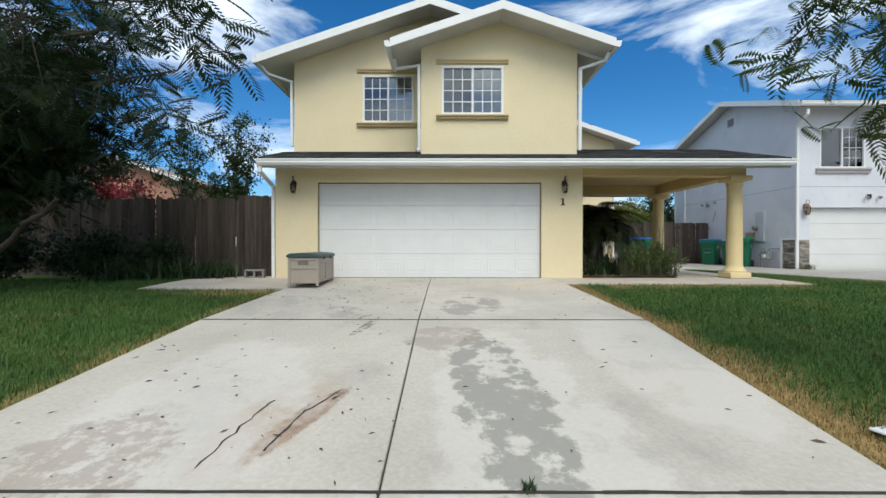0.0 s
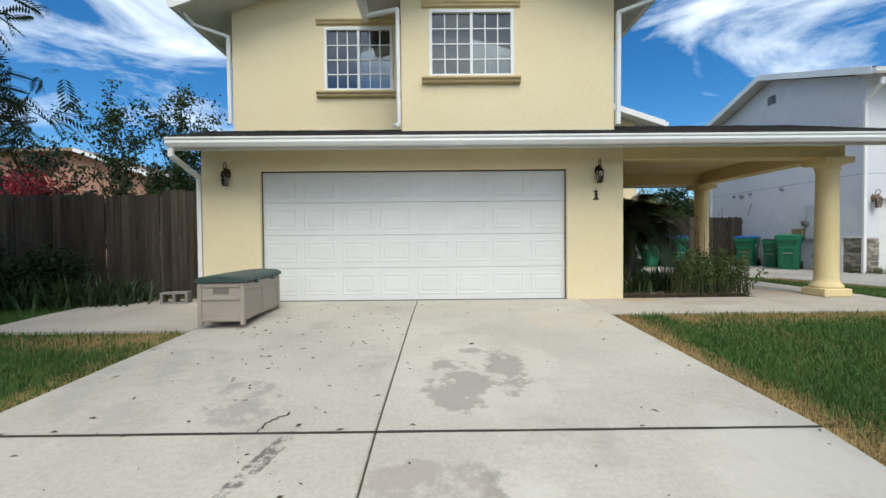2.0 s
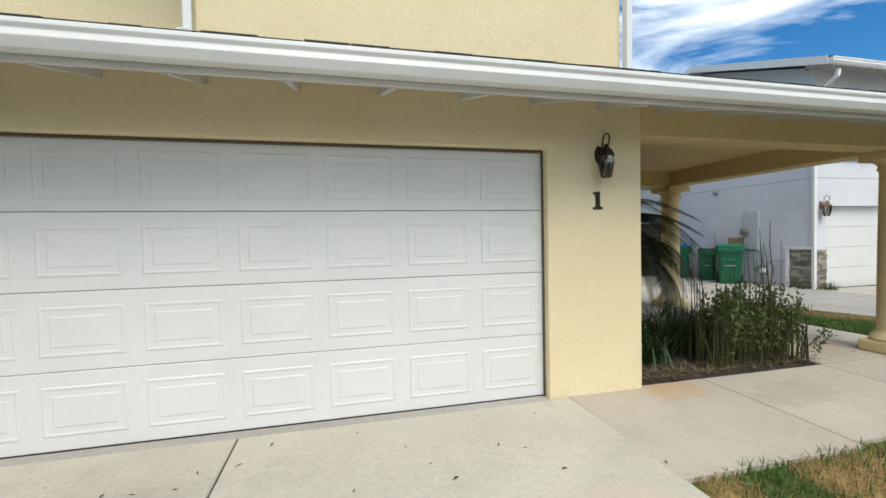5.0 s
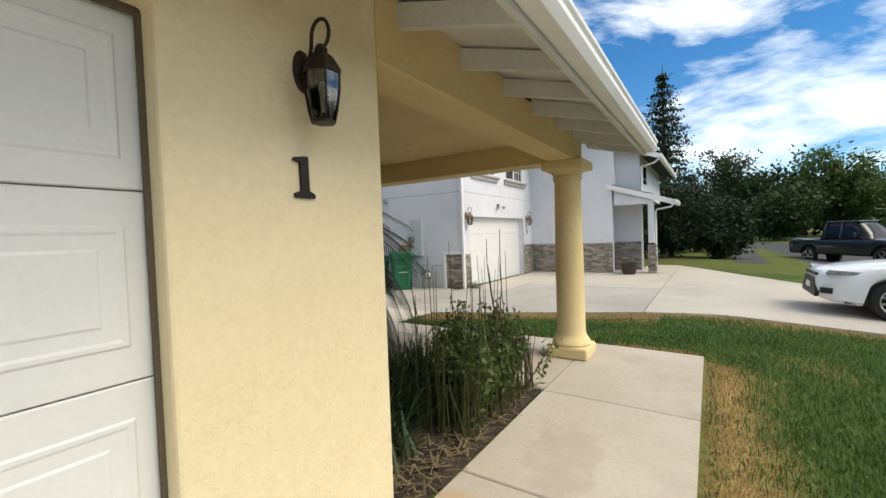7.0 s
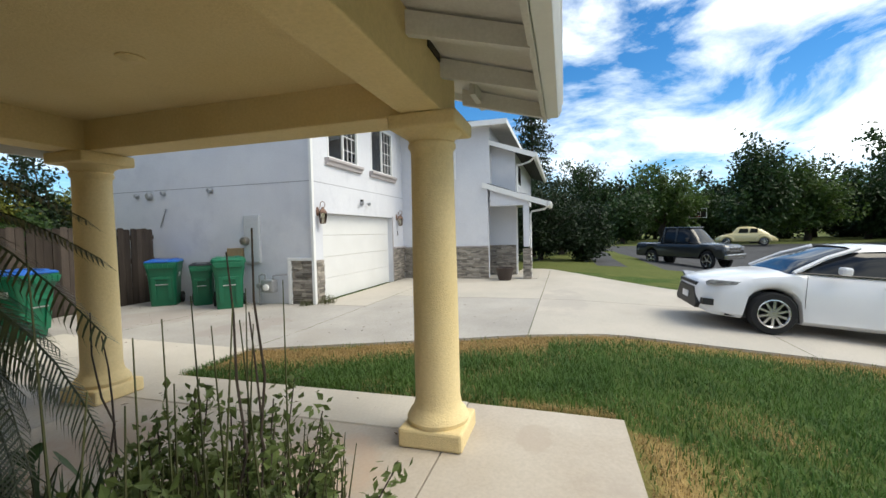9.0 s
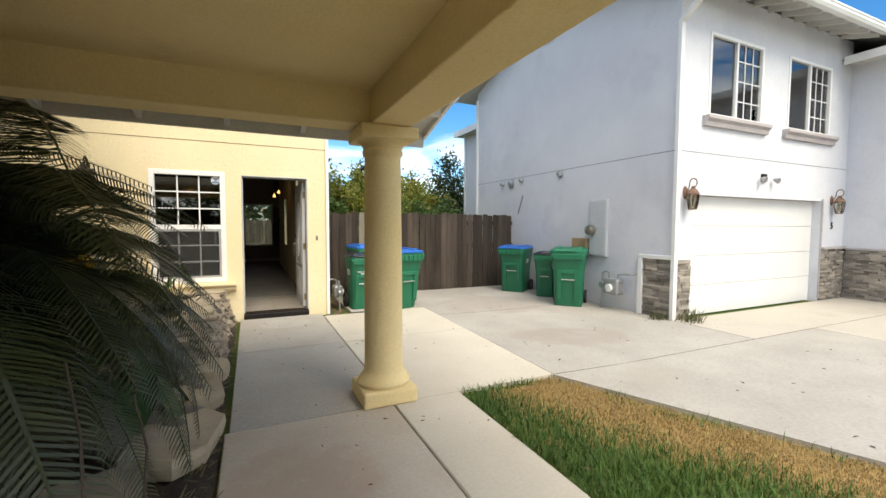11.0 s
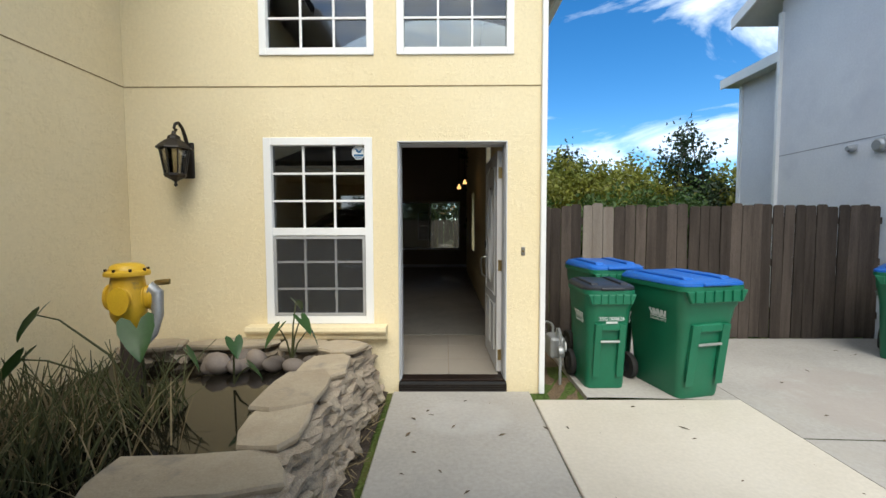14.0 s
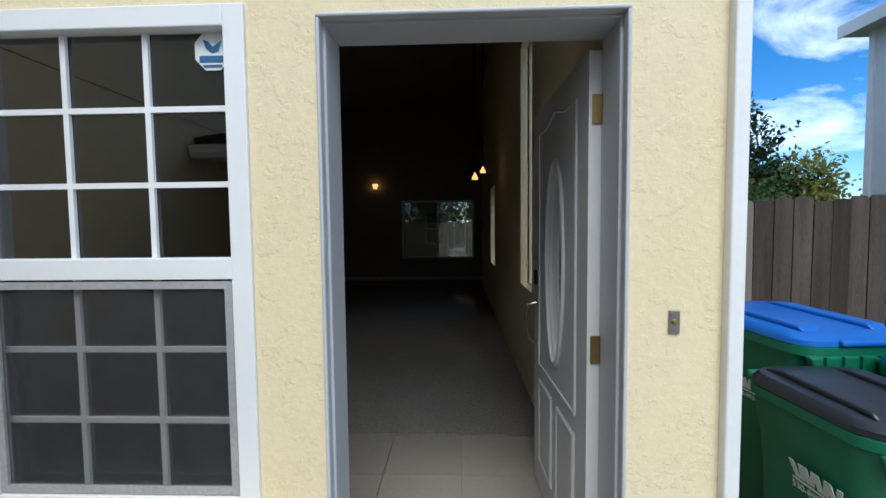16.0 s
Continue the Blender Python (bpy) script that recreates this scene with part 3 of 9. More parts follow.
for nm, cx, half, z, y0, y1 in (("back", RAX, 3.92, 4.90, 9.38, 23.6), ("front", RBX, 2.36, 4.93, 8.70, 13.0)):
    roof_plane("roof_%s_left" % nm, (cx - half, y1, z), (cx - half, y0, z), (half, 0, half * PITCH), 0)
    roof_plane("roof_%s_right" % nm, (cx + half, y0, z), (cx + half, y1, z), (-half, 0, half * PITCH), 0)
roof_plane("roof_wing", (7.25, 15.65, 4.58), (7.25, 25.6, 4.58), (-4.3, 0, 4.3 * PITCH), 0)

# ---- porch columns and beams ----
CX, C1Y, C2Y = 6.46, 9.26, 12.55
CAPZ = 2.24


def column(y):
    c = thing("porch_column", "round yellow stucco porch column with square foot and cap", "column", pose(CX, y, 0), group="porch columns")
    bm = bmesh.new()
    bx(bm, -0.225, 0.225, -0.225, 0.225, 0, 0.13)
    part("plinth", bm, STUCCO_FINE, c, bevel=0.02)
    bm = bmesh.new()
    lathe(bm, [(0.215, 0.13), (0.222, 0.16), (0.20, 0.20), (0.178, 0.225), (0.168, 0.25), (0.160, 0.30), (0.158, 1.0), (0.148, CAPZ - 0.25), (0.150, CAPZ - 0.22), (0.166, CAPZ - 0.20), (0.166, CAPZ - 0.175), (0.155, CAPZ - 0.165), (0.172, CAPZ - 0.13), (0.215, CAPZ - 0.10)], 40)
    part("shaft", bm, STUCCO_FINE, c, smooth=True)
    bm = bmesh.new()
    bx(bm, -0.235, 0.235, -0.235, 0.235, CAPZ - 0.10, CAPZ)
    part("capital", bm, STUCCO_FINE, c, bevel=0.015)


column(C1Y)
column(C2Y)
bm = bmesh.new()
bx(bm, GX1, CX + 0.17, C1Y - 0.13, C1Y + 0.15, CAPZ, 2.60)
setting("beam_front", bm, STUCCO_FINE, "yellow stucco porch beam", "beam", bevel=0.01)
bm = bmesh.new()
bx(bm, 2.98, CX + 0.17, C2Y - 0.15, C2Y + 0.13, CAPZ, 2.60)
setting("beam_rear", bm, STUCCO_FINE, "yellow stucco porch beam", "beam", bevel=0.01)
bm = bmesh.new()
bx(bm, CX - 0.15, CX + 0.17, C1Y + 0.15, C2Y - 0.15, CAPZ, 2.60)
setting("beam_side", bm, STUCCO_FINE, "yellow stucco porch beam", "beam", bevel=0.01)
bm = bmesh.new()
bx(bm, 2.98, CX - 0.15, C1Y + 0.15, C2Y - 0.15, 2.50, 2.58)
setting("ceiling", bm, STUCCO_FINE, "yellow stucco porch ceiling", "ceiling")
bm = bmesh.new()
prism(bm, [(C1Y - 0.13, 2.60), (C2Y + 0.13, 2.60), (RIDGE_Y + 0.1, 3.1), (RIDGE_Y - 0.1, 3.1)], "x", CX - 0.02, CX + 0.165)
setting("gable_wall_porch", bm, STUCCO_FINE, "yellow stucco porch gable", "wall")


bm = bmesh.new()
lathe(bm, [(0.075, 2.499), (0.075, 2.492), (0.05, 2.488), (0.03, 2.478), (0.005, 2.476)], 24, (5.5, 10.76))
tagged(part("ceiling_fitting", bm, STUCCO_FINE, smooth=True), "small round painted cover plate on the porch ceiling", "ceiling fitting")


# ---- eaves, fascias, gutters ----
def rafter(x, y0, z0, y1, z1, label=""):
    bm = bmesh.new()
    prism(bm, [(y0, z0 - 0.10), (y0, z0), (y1, z1), (y1, z1 - 0.12)], "x", x - 0.022, x + 0.022)
    return part("rafter_tail", bm, EAVEWHITE, eaves)


eaves = thing("eave_rafters", "weathered white rafter tails under the eaves", "rafters", kind="structure")
x = -3.48
while x < 7.05:
    if x < 6.98:
        rafter(x, 8.52, EAVE_Z - 0.03, GY if x < GX1 else C1Y - 0.13, EAVE_Z - 0.03 + P3 * (0.61 if x < GX1 else 0.60))
    x += 0.61
x = 3.46
while x < 6.9:
    rafter(x, 13.2, EAVE_Z - 0.03, C2Y + 0.13, EAVE_Z - 0.03 + P3 * 0.52)
    x += 0.61
for y in (9.0, 9.6, 10.25, 11.4, 12.05, 12.7):
    z = EAVE_Z - 0.03 + P3 * (RIDGE_Y - EAVE_Y - abs(y - RIDGE_Y))
    part("rafter_tail", (lambda b: (bx(b, CX + 0.17, 7.05, y - 0.02, y + 0.02, z - 0.10, z - 0.008), b)[1])(bmesh.new()), EAVEWHITE, eaves)

GUTTER = [(0, 0), (0, 0.13), (-0.125, 0.13), (-0.125, 0.105), (-0.11, 0.085), (-0.115, 0.05), (-0.085, 0)]


def gutter(name, outline, axis, a, b, label="white painted metal gutter"):
    bm = bmesh.new()
    prism(bm, outline, axis, a, b)
    return setting(name, bm, WHITE, label, "gutter", bevel=0.004)


gutter("gutter_front", [(EAVE_Y + y, 2.335 + z) for y, z in GUTTER], "x", -3.79, 7.10)
gutter("gutter_rear", [(13.22 - y, 2.29 + z) for y, z in GUTTER][::-1], "x", 3.0, 7.10)
bm = bmesh.new()
bx(bm, -3.79, 7.08, EAVE_Y + 0.002, EAVE_Y + 0.03, 2.30, 2.47)
setting("fascia_front", bm, EAVEWHITE, "white fascia board behind the gutter", "fascia")
bm = bmesh.new()
bx(bm, 3.0, 7.08, 13.19, 13.218, 2.26, 2.47)
setting("fascia_rear", bm, EAVEWHITE, "white fascia board", "fascia")


def barge(name, axis, c, e, z_e, r, z_r, thick=0.03, high=0.17, mat=WHITE):
    """A rake board on a gable end: at c along axis, from eave (e, z_e) to ridge (r, z_r)."""
    bm = bmesh.new()
    prism(bm, [(e, z_e - high + 0.09), (e, z_e + 0.10), (r, z_r + 0.10), (r, z_r - high + 0.09)], axis, c, c + thick)
    return setting(name, bm, mat, "white painted rake board", "fascia")


for nm, cx, half, z, y0 in (("back", RAX, 3.92, 4.90, 9.35), ("front", RBX, 2.36, 4.93, 8.67)):
    barge("barge_%s_left" % nm, "y", y0, cx - half, z, cx, z + half * PITCH)
    barge("barge_%s_right" % nm, "y", y0, cx + half, z, cx, z + half * PITCH)
barge("barge_porch_front", "x", 7.08, EAVE_Y, EAVE_Z, RIDGE_Y, EAVE_Z + rise)
barge("barge_porch_rear", "x", 7.08, 13.22, EAVE_Z, RIDGE_Y, EAVE_Z + rise)
barge("barge_wing", "y", 15.62, 7.25, 4.58, 2.95, 4.58 + 4.3 * PITCH)
# eave gutters on the upper roofs
gutter("gutter_upper_right", [(RBX + 2.36 - y, 4.86 + z) for y, z in GUTTER][::-1], "y", 8.70, 13.0)
gutter("gutter_upper_left", [(RAX - 3.92 + y, 4.83 + z) for y, z in GUTTER], "y", 9.38, 23.0)
gutter("gutter_upper_middle", [(RBX - 2.36 + y, 4.86 + z) for y, z in GUTTER], "y", 8.70, 9.98)
gutter("gutter_wing", [(7.25 - y, 4.51 + z) for y, z in GUTTER][::-1], "y", 15.65, 25.0)


def downspout(name, pts, r=0.035):
    bm = bmesh.new()
    for p, q in zip(pts, pts[1:]):
        p, q = Vector(p), Vector(q)
        d = (q - p)
        m = Matrix.Translation(p) @ d.to_track_quat("Z", "Y").to_matrix().to_4x4()
        bx(bm, -r, r, -r * 0.8, r * 0.8, -0.02, d.length + 0.02, m)
    return tagged(part(name, bm, WHITE, bevel=0.006), "white painted square metal downspout or corner trim", "downspout", kind="structure")


downspout("downspout_left", [(-3.74, 8.46, 2.33), (-3.74, 8.46, 2.22), (-3.755, 9.13, 2.02), (-3.755, 9.17, 1.98), (-3.755, 9.17, 0.0)])
downspout("downspout_middle", [(-1.10, 9.30, 4.86), (-1.08, 9.5, 4.74), (-0.56, 9.26, 4.70), (-0.555, 9.262, 2.86), (-0.60, 9.2, 2.82)])
downspout("downspout_right", [(3.55, 9.0, 4.86), (3.5, 9.05, 4.72), (3.02, 9.24, 4.62), (3.015, 9.26, 2.85)])
downspout("downspout_upper_left", [(-4.2, 9.6, 4.83), (-4.1, 9.7, 4.7), (-3.64, 9.97, 4.62), (-3.63, 9.97, 3.1)])
# a corner trim, not a pipe, built with the downspout function
downspout("corner_trim_entry", [(6.605, 16.205, 0.0), (6.605, 16.205, 4.6)], 0.024)
for nm, x0, x1 in (("eave_vent_1", -0.36, 0.16), ("eave_vent_2", 2.08, 2.56), ("eave_vent_3", 4.47, 4.98), ("eave_vent_4", 6.0, 6.24)):
    bm = bmesh.new()
    bx(bm, x0, x1, (GY if x1 < GX1 else C1Y - 0.13) - 0.008, (GY if x1 < GX1 else C1Y - 0.13) - 0.001, 2.535, 2.59)
    setting(nm, bm, BLACK, "dark screened vent slot between rafters", "vent")
# vent in the back gable, weep screeds
vent = thing("gable_vent", "small louvred gable vent", "vent", pose(-0.31, 9.995, 5.62), kind="structure")
box_part("vent_frame", (-0.16, 0.16, -0.02, 0.0, -0.14, 0.16), STUCCO_TRIM, vent)
for i in range(5):
    bm = bmesh.new()
    bx(bm, -0.13, 0.13, -0.035, -0.02, -0.11 + i * 0.05, -0.085 + i * 0.05)
    part("slat", bm, BLACK, vent)
bm = bmesh.new()
bx(bm, BX0, AX1 + 0.004, BY - 0.012, BY - 0.001, 2.715, 2.76)
setting("weep_screed_front", bm, EAVEWHITE, "pale metal weep screed", "trim")
bm = bmesh.new()
bx(bm, AX0, BX0, AY - 0.012, AY - 0.001, 2.93, 2.97)
setting("weep_screed_back", bm, EAVEWHITE, "pale metal weep screed", "trim")
# stucco joint lines: flat strips, the groove's shade put into their colour
DARKJOINT = material("shadowed joint", (0.30, 0.22, 0.11), None, 3, 0.9)
for nm, dims in (("control_joint_entry", (2.98, 6.58, EY - 0.003, EY - 0.0005, 2.672, 2.682)), ("control_joint_side", (GX1 - 0.0795, GX1 - 0.077, 9.4, EY, 2.672, 2.682))):
    bm = bmesh.new()
    bx(bm, *dims)
    setting(nm, bm, DARKJOINT, "narrow stucco control joint", "trim")

# ---- windows ----
MUNTIN = material("white vinyl", (0.80, 0.80, 0.80), (0.76, 0.76, 0.76), 3, 0.4, grain=0.01)
SCREEN_FRAME = material("grey screen frame", (0.42, 0.42, 0.42), None, 3, 0.5)
BLIND = material("pale vertical blind", (0.72, 0.71, 0.66), (0.62, 0.61, 0.57), 2, 0.8, stretch=(14, 14, 0.3))
ROOMWALL = material("dim room wall", (0.45, 0.42, 0.36), None, 1, 0.9)


def window(name, x0, x1, z0, z1, y, split="v", nx=3, nz=4, label="white vinyl window with grid panes", outward=-1, fw=0.05, depth=0.07, face="y", parent=None, glass=None, trim=0.0):
    """A two-sash window in a wall face at y (outside toward outward). split 'v': side by side; 'h': one over the other. face 'x': set in a wall that runs along y."""
    w = thing(name, label, "window", kind="structure") if parent is None else new("window")
    if parent is not None:
        w.parent = parent
    w.matrix_basis = Matrix.Identity(4) if face == "y" else pose(0, 0, 0, 0, 0, 90)
    o = outward

    def B(nm, a0, a1, d0, d1, b0, b1, mt, bevel=0.0, par=w):
        ya, yb = y + o * d0, y + o * d1
        bm = bmesh.new()
        bx(bm, a0, a1, min(ya, yb), max(ya, yb), b0, b1)
        return part(nm, bm, mt, par, bevel=bevel)
    for nm, a in (("window_frame", (x0 - trim, x0 + fw, z0 - trim, z1 + trim)), ("window_frame", (x1 - fw, x1 + trim, z0 - trim, z1 + trim)), ("window_frame", (x0 + fw, x1 - fw, z0 - trim, z0 + fw)), ("window_frame", (x0 + fw, x1 - fw, z1 - fw, z1 + trim))):
        B(nm, a[0], a[1], -depth, 0.014, a[2], a[3], MUNTIN, 0.004)
    if split == "v":
        c = (x0 + x1) / 2
        sashes = [(x0 + fw, c - 0.02, z0 + fw, z1 - fw), (c + 0.02, x1 - fw, z0 + fw, z1 - fw)]
        B("meeting_rail", c - 0.022, c + 0.022, -0.05, 0.004, z0 + fw, z1 - fw, MUNTIN, 0.003)
    else:
        c = z0 + (z1 - z0) * 0.5
        sashes = [(x0 + fw, x1 - fw, c + 0.03, z1 - fw), (x0 + fw, x1 - fw, z0 + fw, c - 0.03)]
        B("meeting_rail", x0 + fw, x1 - fw, -0.05, 0.010, c - 0.034, c + 0.034, MUNTIN, 0.003)
    for k, (a0, a1, b0, b1) in enumerate(sashes):
        g = (glass or (DARKGLASS, GLASS))[k % 2]
        p = B("pane", a0, a1, -0.040, -0.036, b0, b1, g)
        p.visible_shadow = False
        m = 0.009
        for i in range(1, nx):
            u = a0 + (a1 - a0) * i / nx
            B("muntin", u - m, u + m, -0.034, -0.022, b0, b1, MUNTIN)
        n = nz if split == "v" else nz
        for j in range(1, n):
            u = b0 + (b1 - b0) * j / n
            B("muntin", a0, a1, -0.0335, -0.0215, u - m, u + m, MUNTIN)
    return w


def sill(x0, x1, z, y, name="window_sill", h=0.11, mat=STUCCO_TRIM, out=0.10, face="y"):
    """A moulded plaster sill: stepped profile, running along x."""
    bm = bmesh.new()
    prism(bm, [(y, z), (y - out, z), (y - out - 0.01, z - h * 0.25), (y - out, z - h * 0.4), (y - out * 0.75, z - h * 0.55), (y - out * 0.7, z - h * 0.8), (y - out * 0.4, z - h), (y, z - h)], "x", x0, x1)
    ob = setting(name, bm, mat, "moulded tan plaster window trim", "sill", bevel=0.004)
    if face == "x":
        ob.matrix_basis = pose(0, 0, 0, 0, 0, 90)
    return ob


window("window_1", *WA, AY, "v", 3, 4, "white sliding window with grid panes upstairs")
window("window_2", *WB, BY, "v", 3, 4, "white sliding window with grid panes upstairs")
sill(WA[0] - 0.13, -0.52, WA[2] - 0.012, AY)
sill(WA[0] - 0.13, -0.52, WA[3] + 0.13, AY, "window_head", 0.09, out=0.06)
sill(WB[0] - 0.12, WB[1] + 0.10, WB[2] - 0.012, BY)
sill(WB[0] - 0.12, WB[1] + 0.10, WB[3] + 0.12, BY, "window_head", 0.09, out=0.06)
window("window_3", *FW, EY, "h", 3, 3, "white double-hung window with grid panes beside the door", fw=0.055, trim=0.012)
SCREEN = bpy.data.materials.new("grey insect screen")
SCREEN.use_nodes = True
_sn = SCREEN.node_tree
_sb, _st, _sm = _sn.nodes["Principled BSDF"], _sn.nodes.new("ShaderNodeBsdfTransparent"), _sn.nodes.new("ShaderNodeMixShader")
_sb.inputs["Base Color"].default_value, _sb.inputs["Roughness"].default_value = (0.06, 0.06, 0.062, 1), 0.9
_sm.inputs[0].default_value = 0.3
_sn.links.new(_st.outputs[0], _sm.inputs[1])
_sn.links.new(_sb.outputs[0], _sm.inputs[2])
_sn.links.new(_sm.outputs[0], _sn.nodes["Material Output"].inputs[0])
fs = thing("window_screen", "grey insect screen over the lower window sash", "window screen", kind="structure")
for d in ((FW[0] + 0.058, FW[0] + 0.082, FW[2] + 0.06, 1.385), (FW[1] - 0.082, FW[1] - 0.058, FW[2] + 0.06, 1.385), (FW[0] + 0.082, FW[1] - 0.082, FW[2] + 0.06, FW[2] + 0.084), (FW[0] + 0.082, FW[1] - 0.082, 1.361, 1.385)):
    box_part("screen_frame", (d[0], d[1], EY - 0.008, EY + 0.006, d[2], d[3]), SCREEN_FRAME, fs)
box_part("mesh", (FW[0] + 0.08, FW[1] - 0.08, EY + 0.0005, EY + 0.0015, FW[2] + 0.08, 1.365), SCREEN, fs)
sill(4.02, 5.24, FW[2] - 0.016, EY, h=0.14, mat=STUCCO, out=0.13)
for i, u in enumerate(UPW):
    window("window_%d" % (4 + i), *u, EY, "h", 3, 2, "white upper window with grid panes over the entry", trim=0.012)
# rooms behind the upper windows
bm = bmesh.new()
bx(bm, AX0 + WT, AX1 - WT, 12.6, 12.7, 2.7, 5.1)
bx(bm, AX0 + WT, AX1 - WT, AY + WT + 0.01, 12.6, 2.62, 2.70)
bx(bm, AX0 + WT, AX1 - WT, AY + WT + 0.01, 12.6, 5.06, 5.10)
bx(bm, BX0 + WT, AX1 - WT, BY + WT + 0.01, AY + WT, 2.62, 2.70)
bx(bm, BX0 + WT, AX1 - WT, BY + WT + 0.01, AY + WT, 5.06, 5.10)
setting("upstairs_room", bm, ROOMWALL, "dim upstairs room walls", "wall")
bm = bmesh.new()
for i in range(9):
    bx(bm, WB[0] + 0.02 + i * 0.075, WB[0] + 0.088 + i * 0.075, BY + 0.26, BY + 0.27, WB[2], WB[3])
tagged(part("vertical_blind", bm, BLIND), "pale vertical blind behind the upstairs window", "blind")
# security sticker on the front window
st = thing("window_sticker", "white octagonal security sticker with blue print on the glass", "sticker", pose(FW[1] - 0.112, EY + 0.032, FW[3] - 0.112))
STICK, STICKB = material("white vinyl sticker", (0.75, 0.77, 0.78), None, 5, 0.5, grain=0.0), material("blue print", (0.03, 0.13, 0.28), None, 5, 0.5, grain=0.0)
bm = bmesh.new()
prism(bm, [(0.062 * math.cos(radians(22.5 + 45 * i)), 0.066 * math.sin(radians(22.5 + 45 * i))) for i in range(8)], "y", -0.002, 0)
part("sticker_face", bm, STICK, st)
bm = bmesh.new()
prism(bm, [(-0.03, 0.035), (-0.012, 0.028), (0.002, 0.012), (0.03, 0.03), (0.02, -0.002), (0.0, -0.008), (-0.02, 0.006)], "y", -0.004, -0.0025)
part("bird_mark", bm, STICKB, st)
bm = bmesh.new()
bx(bm, -0.042, 0.042, -0.004, -0.0025, -0.036, -0.016)
part("print_bar", bm, STICKB, st)
bm = bmesh.new()
bx(bm, -0.03, 0.03, -0.004, -0.0025, -0.052, -0.044)
part("print_bar", bm, STICKB, st)

# ---- garage door ----
gdoor = thing("garage_door", "white sectional garage door with raised rectangular panels, closed", "garage door", pose(0, GY + 0.095, 0), kind="structure")
sec_h = DZ / 4
pan_w, n_pan = (DX1 - DX0) / 8, 8
pm = bmesh.new()
hw, hh = pan_w * 0.405, sec_h * 0.32
rings = []
for s, d in ((0, 0), (0.007, -0.0045), (0.018, -0.0045), (0.026, -0.0015), (0.062, -0.0015), (0.070, -0.005)):
    rings.append([pm.verts.new((sx * (hw - s), d, sz * (hh - s))) for sx, sz in ((-1, -1), (1, -1), (1, 1), (-1, 1))])
for a, b in zip(rings, rings[1:]):
    for i in range(4):
        pm.faces.new((a[i], a[(i + 1) % 4], b[(i + 1) % 4], b[i]))
pm.faces.new(rings[-1])
panel_mesh = None
SECTIONS = (0.0, 0.53, 1.065, 1.595, DZ)
for j in range(4):
    bm = bmesh.new()
    z0, z1 = SECTIONS[j], SECTIONS[j + 1]
    prism(bm, [(0.0, z0 + 0.006), (0.006, z0 + 0.002), (0.04, z0 + 0.002), (0.04, z1 - 0.002), (0.006, z1 - 0.002), (0.0, z1 - 0.007)], "x", DX0 + 0.004, DX1 - 0.004)
    sec = part("door_section", bm, DOORWHITE, gdoor)
    for i in range(n_pan):
        cxp, czp = DX0 + pan_w * (i + 0.5), (z0 + z1) / 2
        if panel_mesh is None:
            ob = part("raised_panel", pm, DOORWHITE, sec)
            panel_mesh = ob.data
        else:
            ob = new("raised_panel", panel_mesh)
            ob.parent = sec
        ob.location = (cxp, -0.0005, czp)
        ob.scale = (1, 1, 1)
RUBBER = material("black rubber", (0.02, 0.02, 0.02), None, 5, 0.8)
box_part("bottom_seal", (DX0, DX1, -0.005, 0.035, -0.015, 0.004), RUBBER, gdoor)
STOP = material("dark weather stop", (0.12, 0.095, 0.06), None, 4, 0.8)
box_part("door_stop", (DX0 + 0.0, DX0 + 0.014, -0.026, -0.012, 0, DZ), STOP, gdoor)
box_part("door_stop", (DX1 - 0.014, DX1, -0.026, -0.012, 0, DZ), STOP, gdoor)
box_part("door_stop", (DX0 + 0.014, DX1 - 0.014, -0.026, -0.012, DZ - 0.022, DZ), STOP, gdoor)
bm = bmesh.new()
bx(bm, DX0, DX1, GY - 0.03, GY + 0.5, -0.10, -0.004)
setting("garage_threshold", bm, OLDSLAB, "grey concrete garage threshold", "floor")
bm = bmesh.new()
bx(bm, GX0 + 0.25, GX1 - 0.35, GY + 0.9, GY + 1.0, -0.1, 2.6)
setting("garage_back", bm, ROOMWALL, "dim wall behind the garage door", "wall")

# ---- wall lanterns ----
LAMPGLASS = glass_mat("lantern glass", (0.74, 0.71, 0.62), 0.05)
BRONZE = material("dark bronze", (0.030, 0.020, 0.016), (0.05, 0.03, 0.022), 14, 0.45, metal=0.6, grain=0.15)


